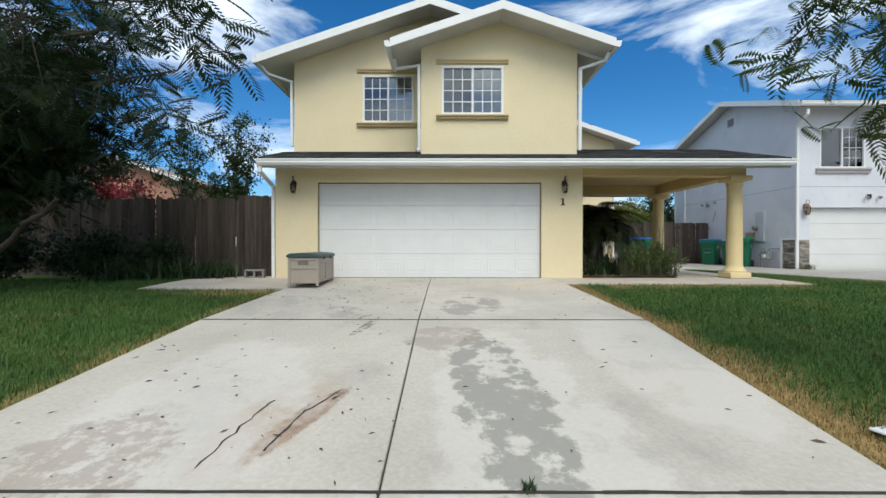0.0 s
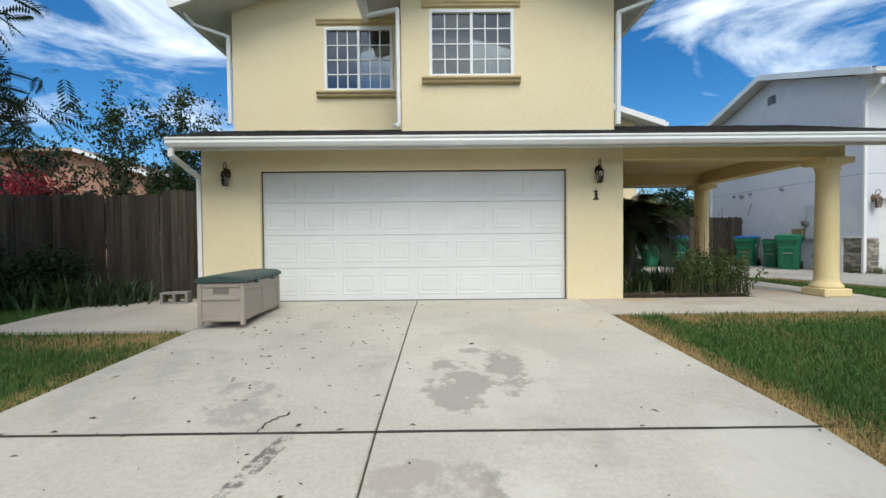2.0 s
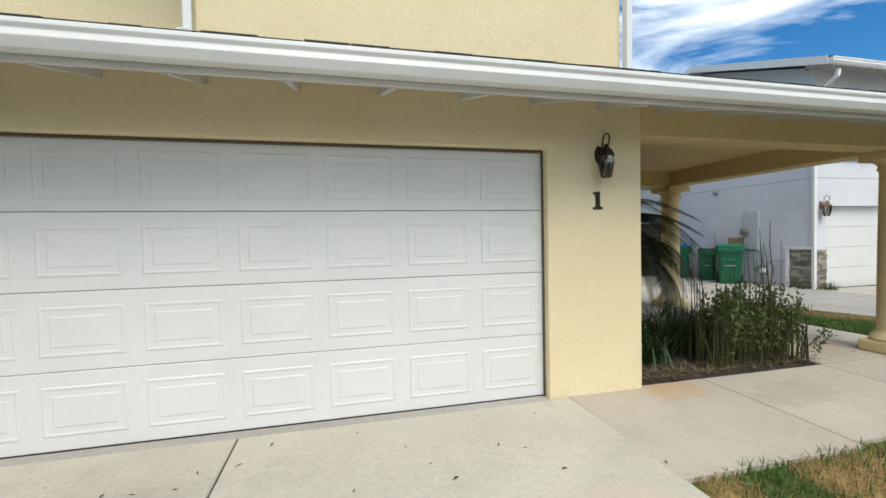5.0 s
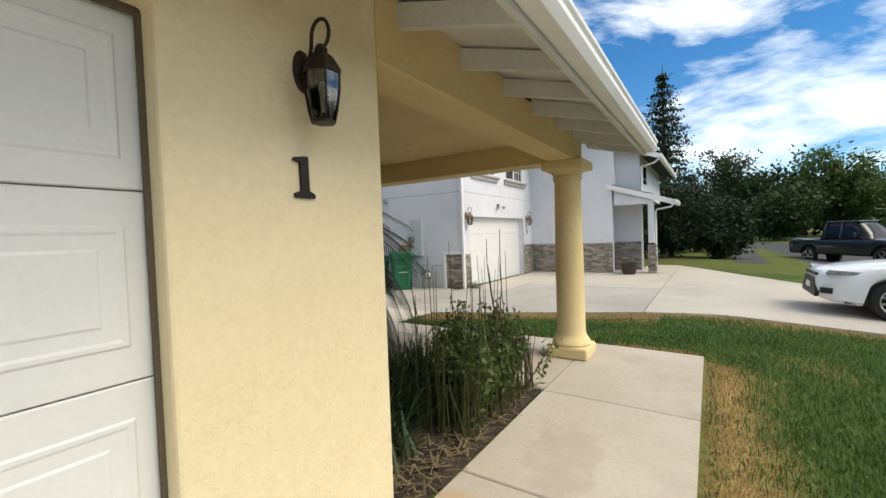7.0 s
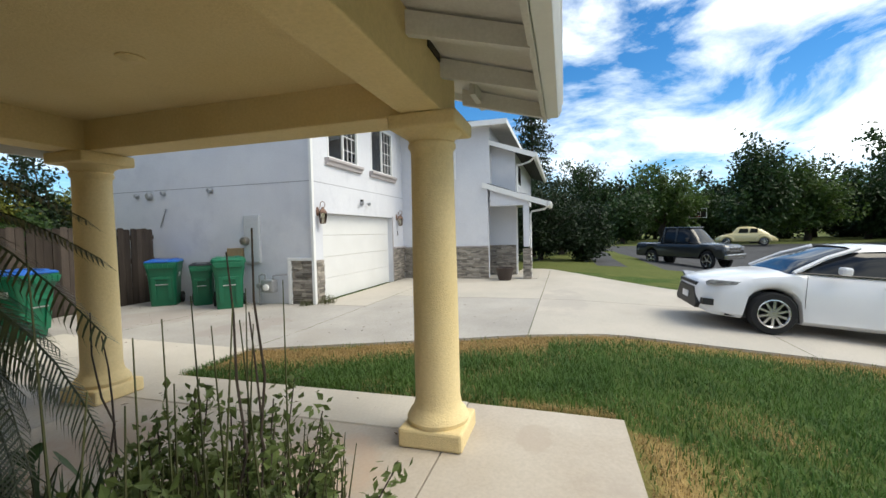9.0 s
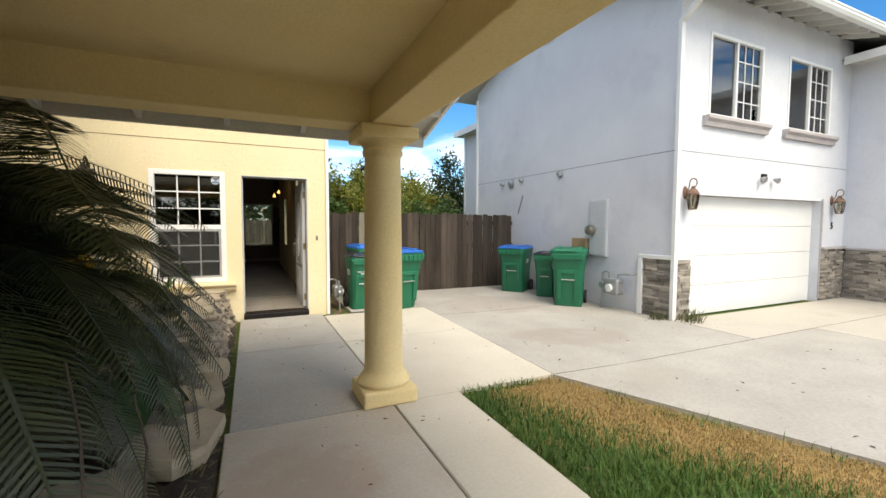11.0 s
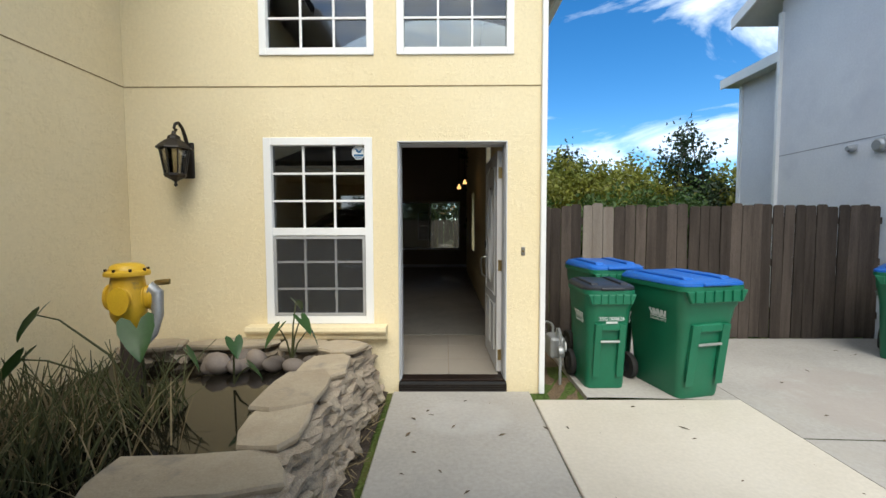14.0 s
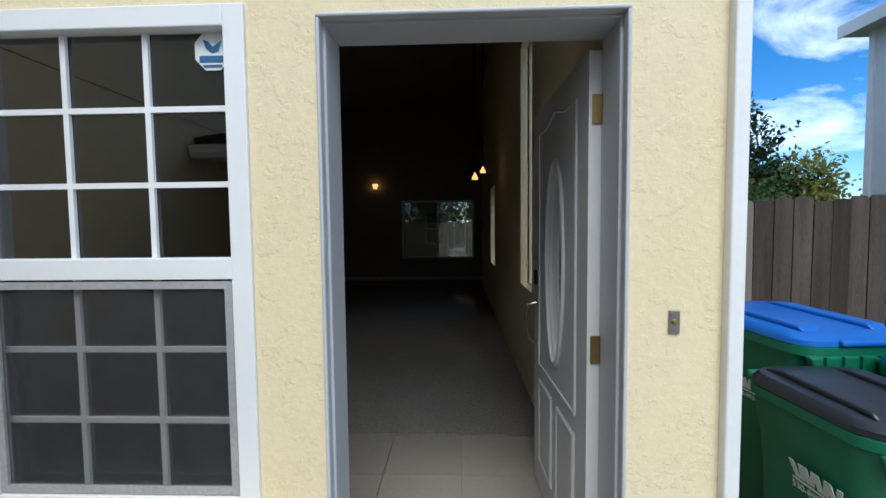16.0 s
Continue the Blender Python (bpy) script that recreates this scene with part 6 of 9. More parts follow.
    # printed mark on both sides: slanted strokes, a bar and a phone number
    for sx in (-1, 1):
        M = pose(sx * hx * 0.905, -hy * 0.25, h * 0.66, 0, sx * 8.5, 0) @ pose(0, 0, 0, 90, 0, 90 * sx)
        bm = bmesh.new()
        for a, b in ((-0.10, -0.075), (-0.06, -0.075 + 0.02), (-0.045, -0.03), (-0.008, -0.022), (0.0, 0.012), (0.04, 0.03), (0.045, 0.06), (0.085, 0.075)):
            prism(bm, [(a, 0.055), (a + 0.02, 0.055), (b + 0.02, 0.0), (b, 0.0)], "z", 0.004, 0.006)
        bx(bm, -0.09, 0.10, -0.014, -0.006, 0.004, 0.006)
        ob = part("side_mark", bm, PRINT, t, "white printed mark")
        ob.matrix_basis = M
        cv = bpy.data.curves.new("phone_number", "FONT")
        cv.body, cv.size, cv.align_x, cv.extrude = "530-893-4777", 0.034, "CENTER", 0.001
        cv.materials.append(PRINT)
        tx = new("phone_number", cv)
        tx.parent, tx.matrix_basis = t, M @ pose(0.0, -0.046, 0.005)
    if text:
        cv = bpy.data.curves.new("bin_number", "FONT")
        cv.body, cv.size, cv.align_x, cv.extrude = text, 0.045, "CENTER", 0.001
        cv.materials.append(PRINT)
        tx = new("bin_number", cv)
        tx.parent, tx.matrix_basis = t, pose(0, yf - 0.052, zc + 0.20 * h, 84, 0, 0)
        bm = bmesh.new()
        bx(bm, -0.05, 0.05, yf - 0.052, yf - 0.048, zc + 0.172 * h, zc + 0.19 * h)
        part("print_bar", bm, PRINT, t)
    return t


def gz(x, y):
    return level(x, y) + 0.013


bin_cart(pose(7.18, 16.40, gz(7.2, 16.4), 0, 0, 2), 0.46, 0.56, 0.97, LIDBLACK, "small green wheeled bin with a closed black lid", "35G 004626")
bin_cart(pose(7.86, 16.33, gz(7.9, 16.3), 0, 0, 14), 0.65, 0.84, 1.06, LIDBLUE, "large green wheeled bin with a closed blue lid", "", foot=0.62)
bin_cart(pose(7.46, 17.1, gz(7.5, 17.1), 0, 0, 6), 0.58, 0.78, 1.10, LIDBLUE, "green wheeled bin with a blue lid against the fence side", "")
bin_cart(pose(11.02, 17.20, gz(11, 17.2), 0, 0, -52), 0.66, 0.80, 1.06, LIDBLUE, "green wheeled bin with a blue lid beside the grey wall", group="neighbour's bins")
bin_cart(pose(11.20, 16.30, gz(11.2, 16.3), 0, 0, -50), 0.50, 0.58, 0.96, LIDBLACK, "small green wheeled bin with a black lid beside the grey wall", group="neighbour's bins")
bin_cart(pose(10.98, 15.36, gz(11, 15.4), 0, 0, -46), 0.66, 0.80, 1.10, LIDGREEN, "large all-green wheeled bin beside the grey wall", group="neighbour's bins")

# ---- deck box ----
TAUPE = plastic("taupe plastic", (0.40, 0.34, 0.28), 0.55)
BOXLID = plastic("dark green-grey plastic lid", (0.045, 0.075, 0.07), 0.5)
db = thing("deck_box", "taupe plastic deck storage box with dark green lid on the driveway", "storage box", pose(-2.51, 7.95, -0.01, 0, 0, 2.5))
L2, W2 = 0.62, 0.27


def dbox(nm, dims, mt, bev=0.008, lab=""):
    return box_part(nm, dims, mt, db, lab, bevel=bev)


dbox("body", (-W2 + 0.02, W2 - 0.02, -L2 + 0.02, L2 - 0.02, 0.04, 0.50), TAUPE, 0.012)
for sx in (-1, 1):
    for sy in (-1, 1):
        dbox("corner_post", (min(sx * (W2 - 0.05), sx * W2), max(sx * (W2 - 0.05), sx * W2), min(sy * (L2 - 0.06), sy * L2), max(sy * (L2 - 0.06), sy * L2), 0.0, 0.505), TAUPE, 0.012)
    for z0, z1 in ((0.06, 0.10), (0.40, 0.49)):
        dbox("side_band", (min(sx * (W2 - 0.03), sx * (W2 - 0.005)), max(sx * (W2 - 0.03), sx * (W2 - 0.005)), -L2 + 0.06, L2 - 0.06, z0, z1), TAUPE, 0.006)
    dbox("side_rib", (min(sx * (W2 - 0.03), sx * (W2 - 0.006)), max(sx * (W2 - 0.03), sx * (W2 - 0.006)), -0.025, 0.025, 0.1, 0.4), TAUPE, 0.006)
for sy in (-1, 1):
    for z0, z1 in ((0.05, 0.09), (0.30, 0.34), (0.45, 0.50)):
        dbox("end_band", (-W2 + 0.05, W2 - 0.05, min(sy * (L2 - 0.03), sy * (L2 - 0.005)), max(sy * (L2 - 0.03), sy * (L2 - 0.005)), z0, z1), TAUPE, 0.006)
    # no hollow: a thin proud plate darkened as the shade inside a hand grip
    dbox("grip_recess", (-0.09, 0.09, min(sy * (L2 - 0.022), sy * (L2 - 0.014)), max(sy * (L2 - 0.022), sy * (L2 - 0.014)), 0.37, 0.44), material("recess shade", (0.22, 0.19, 0.16), None, 5, 0.7), 0.004)
bm = bmesh.new()
prism(bm, [(-W2 - 0.02, 0.505), (W2 + 0.02, 0.505), (W2 + 0.02, 0.545), (W2 - 0.04, 0.575), (0, 0.59), (-W2 + 0.04, 0.575), (-W2 - 0.02, 0.545)], "y", -L2 - 0.02, L2 + 0.02)
part("lid", bm, BOXLID, db, "dark green curved plastic lid", bevel=0.012)
for y in (-0.25, 0.3):
    dbox("lid_latch", (W2 + 0.005, W2 + 0.03, y - 0.04, y + 0.04, 0.47, 0.535), BOXLID, 0.006)
CINDER = material("grey cinder block", (0.30, 0.28, 0.26), None, 6, 0.95, bump=0.4, bump_scale=90)
cb = thing("cinder_block", "grey hollow cinder block on the slab", "block", pose(-4.15, 9.15, -0.01, 0, 0, 10))
bm = bmesh.new()
wall_bm(bm, "y", -0.1, 0.1, -0.2, 0.2, 0, 0.19, [(-0.16, -0.02, 0.03, 0.16), (0.02, 0.16, 0.03, 0.16)])
part("block", bm, CINDER, cb, bevel=0.006)

# ---- foliage helpers ----
def leaf_material(name, c1, c2, gloss=0.5, through=0.25):
    m = material(name, c1, c2, 1.4, gloss, grain=0.1, random_tint=0.45, island=True, spec=0.35)
    b = m.node_tree.nodes["Principled BSDF"]
    nt = m.node_tree
    tr, mx = nt.nodes.new("ShaderNodeBsdfTranslucent"), nt.nodes.new("ShaderNodeMixShader")
    nt.links.new(b.inputs["Base Color"].links[0].from_socket, tr.inputs[0])
    mx.inputs[0].default_value = through
    nt.links.new(b.outputs[0], mx.inputs[1])
    nt.links.new(tr.outputs[0], mx.inputs[2])
    nt.links.new(mx.outputs[0], nt.nodes["Material Output"].inputs[0])
    return m


LEAF = leaf_material("mid green leaf", (0.050, 0.095, 0.022), (0.030, 0.065, 0.016))
LEAF_DARK = leaf_material("dark green leaf", (0.028, 0.055, 0.016), (0.018, 0.038, 0.012))
LEAF_LIGHT = leaf_material("yellow-green leaf", (0.34, 0.33, 0.05), (0.19, 0.23, 0.04), 0.5, 0.4)
LEAF_HEDGE = leaf_material("fresh hedge leaf", (0.12, 0.19, 0.04), (0.07, 0.13, 0.03), 0.5, 0.35)
LEAF_RED = leaf_material("red bract", (0.50, 0.03, 0.06), (0.35, 0.02, 0.05))
LEAF_CYCAD = leaf_material("glossy dark cycad leaflet", (0.066, 0.080, 0.034), (0.042, 0.056, 0.024), 0.36, 0.10)
LEAF_BLADE = leaf_material("strap leaf", (0.045, 0.085, 0.025), (0.06, 0.10, 0.04), 0.5, 0.2)
LEAF_REED = leaf_material("olive reed", (0.15, 0.155, 0.065), (0.09, 0.105, 0.04), 0.6, 0.2)
LEAF_STRAW = leaf_material("dead straw", (0.36, 0.29, 0.16), (0.25, 0.19, 0.10), 0.8, 0.2)
LEAF_TARO = leaf_material("broad green leaf", (0.055, 0.13, 0.035), (0.04, 0.10, 0.03), 0.4, 0.2)
BARK = material("brown bark", (0.085, 0.062, 0.045), (0.05, 0.038, 0.03), 8, 0.95, bump=0.6, bump_scale=30, grain=0.2, stretch=(1, 1, 0.3))
rng = np.random.default_rng(7)


def mesh_of(name, verts, faces, mat, parent=None, label="", kind=""):
    me = bpy.data.meshes.new(name)
    me.from_pydata([tuple(map(float, v)) for v in verts], [], faces)
    me.materials.append(mat)
    ob = new(name, me)
    if parent is not None:
        ob.parent = parent
    if label:
        ob["label"] = label
    if kind:
        ob["kind"] = kind
    return ob


def leaf_cloud(name, centres, size, mat, parent, spread=0.0, per=1, droop=0.3, label=""):
    """Small folded leaves about the given centres: per leaves a centre, scattered by spread."""
    c = np.repeat(np.asarray(centres, float), per, axis=0)
    n = len(c)
    c = c + rng.normal(0, 1, (n, 3)) * spread
    d = rng.normal(0, 1, (n, 3))
    d[:, 2] -= droop
    d /= np.linalg.norm(d, axis=1)[:, None]
    u = np.cross(d, rng.normal(0, 1, (n, 3)))
    u /= np.linalg.norm(u, axis=1)[:, None]
    w = np.cross(d, u)
    s = (size * rng.uniform(0.6, 1.3, n))[:, None]
    v = np.empty((n, 4, 3))
    v[:, 0], v[:, 2] = c, c + d * s
    v[:, 1], v[:, 3] = c + d * s * 0.45 + u * s * 0.27 + w * s * 0.08, c + d * s * 0.45 - u * s * 0.27 + w * s * 0.08
    f = np.arange(n * 4).reshape(n, 4)
    me = bpy.data.meshes.new(name)
    me.from_pydata(v.reshape(-1, 3).tolist(), [], f.tolist())
    me.materials.append(mat)
    ob = new(name, me)
    ob.parent = parent
    if label:
        ob["label"] = label
    return ob


def bent(p, q, n=6, sag=0.0, wob=0.06):
    p, q = Vector(p), Vector(q)
    L = (q - p).length
    out = []
    for i in range(n + 1):
        k = i / n
        j = Vector(rng.normal(0, wob * L * (0.0 if i in (0, n) else 1), 3)) * 0.5
        out.append(p.lerp(q, k) + j + Vector((0, 0, sag * L * 4 * k * (1 - k))))
    return out


def limb_tree(name, base, label, trunk_h, tips, trunk_r, leaf, size, per, spread, lean=(0, 0), twigs=5, category="tree", reach=0.35, group=""):
    """A tree: tapered trunk, a limb to each tip, twigs along the limbs, leaves about the twigs."""
    t = thing(name, label, category, pose(*base), group=group)
    top = Vector((lean[0], lean[1], trunk_h))
    bm = bmesh.new()
    tr = bent((0, 0, -0.05), top, 5, wob=0.05)
    tube(bm, tr, [trunk_r * (1.25 - 0.65 * i / 5) for i in range(6)], 10)
    centres = []
    for tip in tips:
        start = tr[3].lerp(top, rng.uniform(0.2, 1.0))
        pts = bent(start, tip, 7, 0.06)
        r0 = trunk_r * 0.42
        tube(bm, pts, [r0 * (1 - 0.88 * i / 7) for i in range(8)], 7)
        ln = (Vector(tip) - start).length
        for k in range(twigs):
            j = rng.uniform(0.35, 1.0) * 7
            a = pts[int(j)].lerp(pts[min(7, int(j) + 1)], j - int(j))
            b = a + Vector(rng.normal(0, 1, 3)).normalized() * ln * reach * rng.uniform(0.5, 1.2)
            tw = bent(a, b, 3)
            tube(bm, tw, [r0 * 0.16, r0 * 0.12, r0 * 0.08, r0 * 0.04], 4)
            for q in range(4):
                centres.append(tw[1].lerp(b, q / 3))
        centres.append(pts[-1])
    part("trunk", bm, BARK, t, smooth=True)
    leaf_cloud("crown", centres, size, leaf, t, spread, per)
    return t


def crown_tips(cx, cy, cz, rx, ry, rz, n):
    """Points well out in an ellipsoid, for limbs to reach."""
    out = []
    while len(out) < n:
        v = rng.normal(0, 1, 3)
        v /= np.linalg.norm(v)
        k = rng.uniform(0.45, 1.0)
        out.append((cx + v[0] * rx * k, cy + v[1] * ry * k, cz + v[2] * rz * k))
    return out


def pinnate(centre, direction, length, pairs, wid, verts, faces, droop=0.25):
    """A feather leaf: a thin stalk with paired leaflets, appended to verts and faces."""
    d = Vector(direction).normalized()
    side = d.cross(Vector((0, 0, 1)))
    side = side.normalized() if side.length > 0.05 else Vector((1, 0, 0))
    roll = rng.uniform(-0.9, 0.9)
    side = (side * math.cos(roll) + side.cross(d) * math.sin(roll)).normalized()
    p = Vector(centre)
    for i in range(pairs):
        k = i / (pairs - 1)
        q = p + d * length * k - Vector((0, 0, droop * length * k * k))
        ll = length * 0.34 * (0.55 + 0.9 * math.sin(math.pi * (0.15 + 0.75 * k)))
        for s in (-1, 1):
            e = (side * s + d * 0.55 - Vector((0, 0, 0.25))).normalized()
            n0 = len(verts)
            w = d * wid
            verts += [q, q + e * ll * 0.5 + w, q + e * ll, q + e * ll * 0.45 - w]
            faces.append((n0, n0 + 1, n0 + 2, n0 + 3))
    n0 = len(verts)
    tip = p + d * length - Vector((0, 0, droop * length))
    up = Vector((0, 0, 0.004))
    verts += [p + up, p - up, tip]
    faces.append((n0, n0 + 1, n0 + 2))


def feather_tree(name, base, label, branches, trunk, fronds, leaf, flen, category="tree"):
    """A tree with pinnate leaves. branches: lists of points; fronds: leaves a metre of branch."""
    t = thing(name, label, category, pose(*base))
    bm = bmesh.new()
    for pts, r in trunk:
        tube(bm, pts, [r * (1 - 0.5 * i / (len(pts) - 1)) for i in range(len(pts))], 10)
    verts, faces = [], []
    for pts, r, dens, spread in branches:
        tube(bm, pts, [r * (1 - 0.85 * i / (len(pts) - 1)) for i in range(len(pts))], 6)
        for a, b in zip(pts, pts[1:]):
            a, b = Vector(a), Vector(b)
            for k in range(max(1, int((b - a).length * dens))):
                q = a.lerp(b, rng.uniform(0, 1))
                off = Vector(rng.normal(0, 1, 3)) * spread
                if off.length > 0.25 and rng.uniform() < 0.25:
                    tube(bm, [q, q + off * 0.6, q + off], [0.008, 0.005, 0.003], 4)
                dr = Vector(rng.normal(0, 1, 3))
                dr.z = dr.z * 0.5 - 0.35
                pinnate(q + off, dr, flen * rng.uniform(0.7, 1.25), 9, flen * 0.06, verts, faces)
    part("trunk", bm, BARK, t, smooth=True)
    mesh_of("crown", verts, faces, leaf, t)
    return t


# big tree over the left lawn
B = []
for k in range(26):
    a = rng.uniform(0, 6.28)
    tipx, tipy = 2.6 * math.cos(a) * rng.uniform(0.4, 1), 2.4 * math.sin(a) * rng.uniform(0.4, 1)
    tz = rng.uniform(1.9, 5.6)
    B.append((bent((0.1, 0, rng.uniform(1.4, 2.4)), (tipx, tipy, tz), 6, 0.08), 0.05, 46, 0.42))
B.append((bent((0.2, -0.2, 2.4), (5.6, -2.4, 2.75), 8, 0.07), 0.03, 16, 0.22))
B.append((bent((1.8, -0.9, 3.0), (6.0, -2.9, 3.7), 8, 0.05), 0.025, 20, 0.25))
B.append((bent((1.5, -0.9, 2.9), (4.9, -2.2, 2.35), 8, 0.07), 0.022, 14, 0.2))
B.append((bent((1.2, -1.0, 3.2), (4.5, -3.4, 4.2), 8, 0.05), 0.03, 26, 0.32))
B.append((bent((0.8, -1.0, 2.4), (3.4, -2.6, 3.3), 8, 0.05), 0.03, 34, 0.36))
feather_tree("lawn_tree", (-7.7, 6.9, level(-7.7, 6.9) - 0.05), "large dark feathery-leaved tree overhanging the lawn", B,
             [(bent((0, 0, -0.1), (0.15, 0, 2.6), 6, wob=0.03), 0.16), (bent((0.1, -0.2, 0.35), (1.75, -0.5, 1.55), 6, wob=0.03), 0.06)], 0, LEAF_DARK, 0.30)
# overhanging branch from a tree beside the street
LEAF_STREET = leaf_material("fresh green leaflet", (0.10, 0.15, 0.03), (0.06, 0.11, 0.025), 0.5, 0.35)
B = []
for tip, o in (((2.25, 3.15, 2.05), 0), ((2.55, 2.95, 1.72), 0), ((2.9, 2.9, 1.45), 0), ((2.5, 3.0, 2.4), 0), ((3.2, 3.0, 2.2), 0), ((3.1, 2.7, 1.75), 0), ((3.5, 3.0, 1.9), 0), ((3.9, 2.6, 2.6), 0)):
    B.append((bent((4.6 - 5.4, 1.9 - 0.3, 2.9 + 0.75), (tip[0] - 5.4, tip[1] - 0.3, tip[2] + 0.75), 7, 0.05), 0.010, 44, 0.11))
for k in range(22):
    a = rng.uniform(0, 6.28)
    B.append((bent((0, 0, 2.4), (1.6 * math.cos(a), -abs(1.8 * math.sin(a)), rng.uniform(3, 5)), 5, 0.05), 0.04, 10, 0.3))
feather_tree("street_tree", (5.4, 0.3, level(5.4, 0.3) - 0.03), "slender feathery-leaved street tree with green drooping leaves", B,
             [(bent((0, 0, -0.1), (0, 0, 2.9), 6, wob=0.02), 0.10), (bent((0, 0, 2.3), (-0.8, 1.6, 3.65), 5, wob=0.02), 0.045)], 0, LEAF_STREET, 0.19)

# slim upright trees behind the left fence
for bxp, byp, hh in ((-8.4, 13.6, 5.5), (-6.5, 13.4, 5.4), (-7.4, 14.2, 4.3)):
    tips = [(rng.normal(0, 0.45), rng.normal(0, 0.45), hh * rng.uniform(0.55, 1.0)) for k in range(12)] + [(rng.normal(0, 0.6), rng.normal(0, 0.5), rng.uniform(1.2, 2.6)) for k in range(6)]
    limb_tree("slim_tree", (bxp, byp, -0.05), "slim upright green tree behind the fence", 1.2, tips, 0.06, LEAF, 0.10, 9, 0.08, twigs=7, reach=0.12, group="slim trees")
limb_tree("yard_tree", (-4.6, 12.6, -0.05), "leafy dark shrub tree behind the fence", 0.9, crown_tips(0, 0, 1.5, 0.7, 0.5, 0.7, 9), 0.05, LEAF_DARK, 0.10, 9, 0.10, twigs=5)
limb_tree("bougainvillea", (-9.0, 11.6, -0.05), "bougainvillea with clusters of red flowers over the fence", 1.2, crown_tips(0.2, 0, 2.25, 1.4, 0.4, 0.5, 13), 0.05, LEAF_RED, 0.06, 8, 0.10, twigs=5, category="shrub")
limb_tree("vine_shrub", (-7.2, 11.5, -0.05), "green leafy vine over the fence", 1.1, crown_tips(0, 0, 1.75, 1.4, 0.4, 0.5, 12), 0.05, LEAF_DARK, 0.09, 9, 0.12, twigs=5, category="shrub")
for sx, sy, sc in ((-7.6, 8.9, 1.0), (-9.2, 8.6, 1.25), (-6.5, 9.3, 0.7)):
    limb_tree("dark_shrub", (sx, sy, level(sx, sy) - 0.05), "dark green leafy shrub in the shade before the fence", 0.3, crown_tips(0, 0, 0.75 * sc, 0.9 * sc, 0.6 * sc, 0.55 * sc, 14), 0.03, LEAF_DARK, 0.08, 14, 0.12, twigs=6, category="shrub", group="dark shrubs")


def strap_clump(name, base, n, length, spread, mat, label, category="plant", width=0.014, lift=0.75):
    """Arching strap leaves from one crown."""
    t = thing(name, label, category, pose(*base))
    verts, faces = [], []
    for i in range(n):
        a = rng.uniform(0, 6.283)
        o = Vector((rng.normal(0, spread), rng.normal(0, spread), 0))
        L = length * rng.uniform(0.6, 1.15)
        out = rng.uniform(0.25, 0.85)
        d = Vector((math.cos(a), math.sin(a), 0))
        s = Vector((-d.y, d.x, 0)) * width * rng.uniform(0.7, 1.2)
        n0 = len(verts)
        for k in range(5):
            u = k / 4
            p = o + d * L * out * u + Vector((0, 0, L * lift * (1.5 * u - out * 1.15 * u * u)))
            wv = s * (1 - u ** 2 * 0.95)
            verts += [p - wv, p + wv]
        for k in range(4):
            faces.append((n0 + 2 * k, n0 + 2 * k + 1, n0 + 2 * k + 3, n0 + 2 * k + 2))
    mesh_of("leaves", verts, faces, mat, t)
    return t


for sx, sy in ((-6.9, 8.7), (-6.3, 8.8), (-5.8, 8.95), (-5.3, 9.05), (-4.9, 9.15)):
    strap_clump("lily_clump", (sx, sy, level(sx, sy) - 0.03), 110, 0.62, 0.14, LEAF_BLADE, "clump of dark green arching strap leaves before the fence", width=0.016)


# ---- trees and shrubs in the distance ----
def far_tree(x, y, h, w, leaf, label, size=0.22, n=26, per=12, name="tree", trunk=0.3, low=0.35, group="far trees"):
    z = level(x, y) - 0.05
    limb_tree(name, (x, y, z), label, h * trunk, crown_tips(0, 0, h * (0.5 + low * 0.5), w, w, h * (0.5 - low * 0.5), n), 0.05 * h ** 0.8, leaf, size, per, size * 1.15, twigs=6, reach=0.22, group=group)


def conifer(x, y, h, w, label, leaf=LEAF_DARK, rings=20):
    t = thing("conifer", label, "tree", pose(x, y, level(x, y) - 0.05))
    bm = bmesh.new()
    tube(bm, [(0, 0, 0), (0, 0, h * 0.5), (0, 0, h)], [h * 0.022, h * 0.013, 0.02], 8)
    cs = []
    for i in range(rings):
        k = i / rings
        z = h * (0.08 + 0.9 * k)
        r = w * (1 - k) ** 0.85 + 0.12
        for j in range(9):
            a = j * 0.698 + i * 0.4 + rng.normal(0, 0.15)
            L = r * rng.uniform(0.7, 1.15)
            tip = Vector((L * math.cos(a), L * math.sin(a), z - L * 0.15))
            tube(bm, [(0, 0, z), tip * 0.5 + Vector((0, 0, z * 0.5 + 0.03)), tip], [0.03, 0.02, 0.008], 4)
            for q in range(max(2, int(L / 0.22))):
                cs.append(Vector((0, 0, z)).lerp(tip, 0.2 + 0.8 * q / max(1, int(L / 0.22) - 1) if L > 0.44 else 0.7))
    part("trunk", bm, BARK, t)
    leaf_cloud("crown", cs, 0.24, leaf, t, 0.13, 9, droop=0.5)


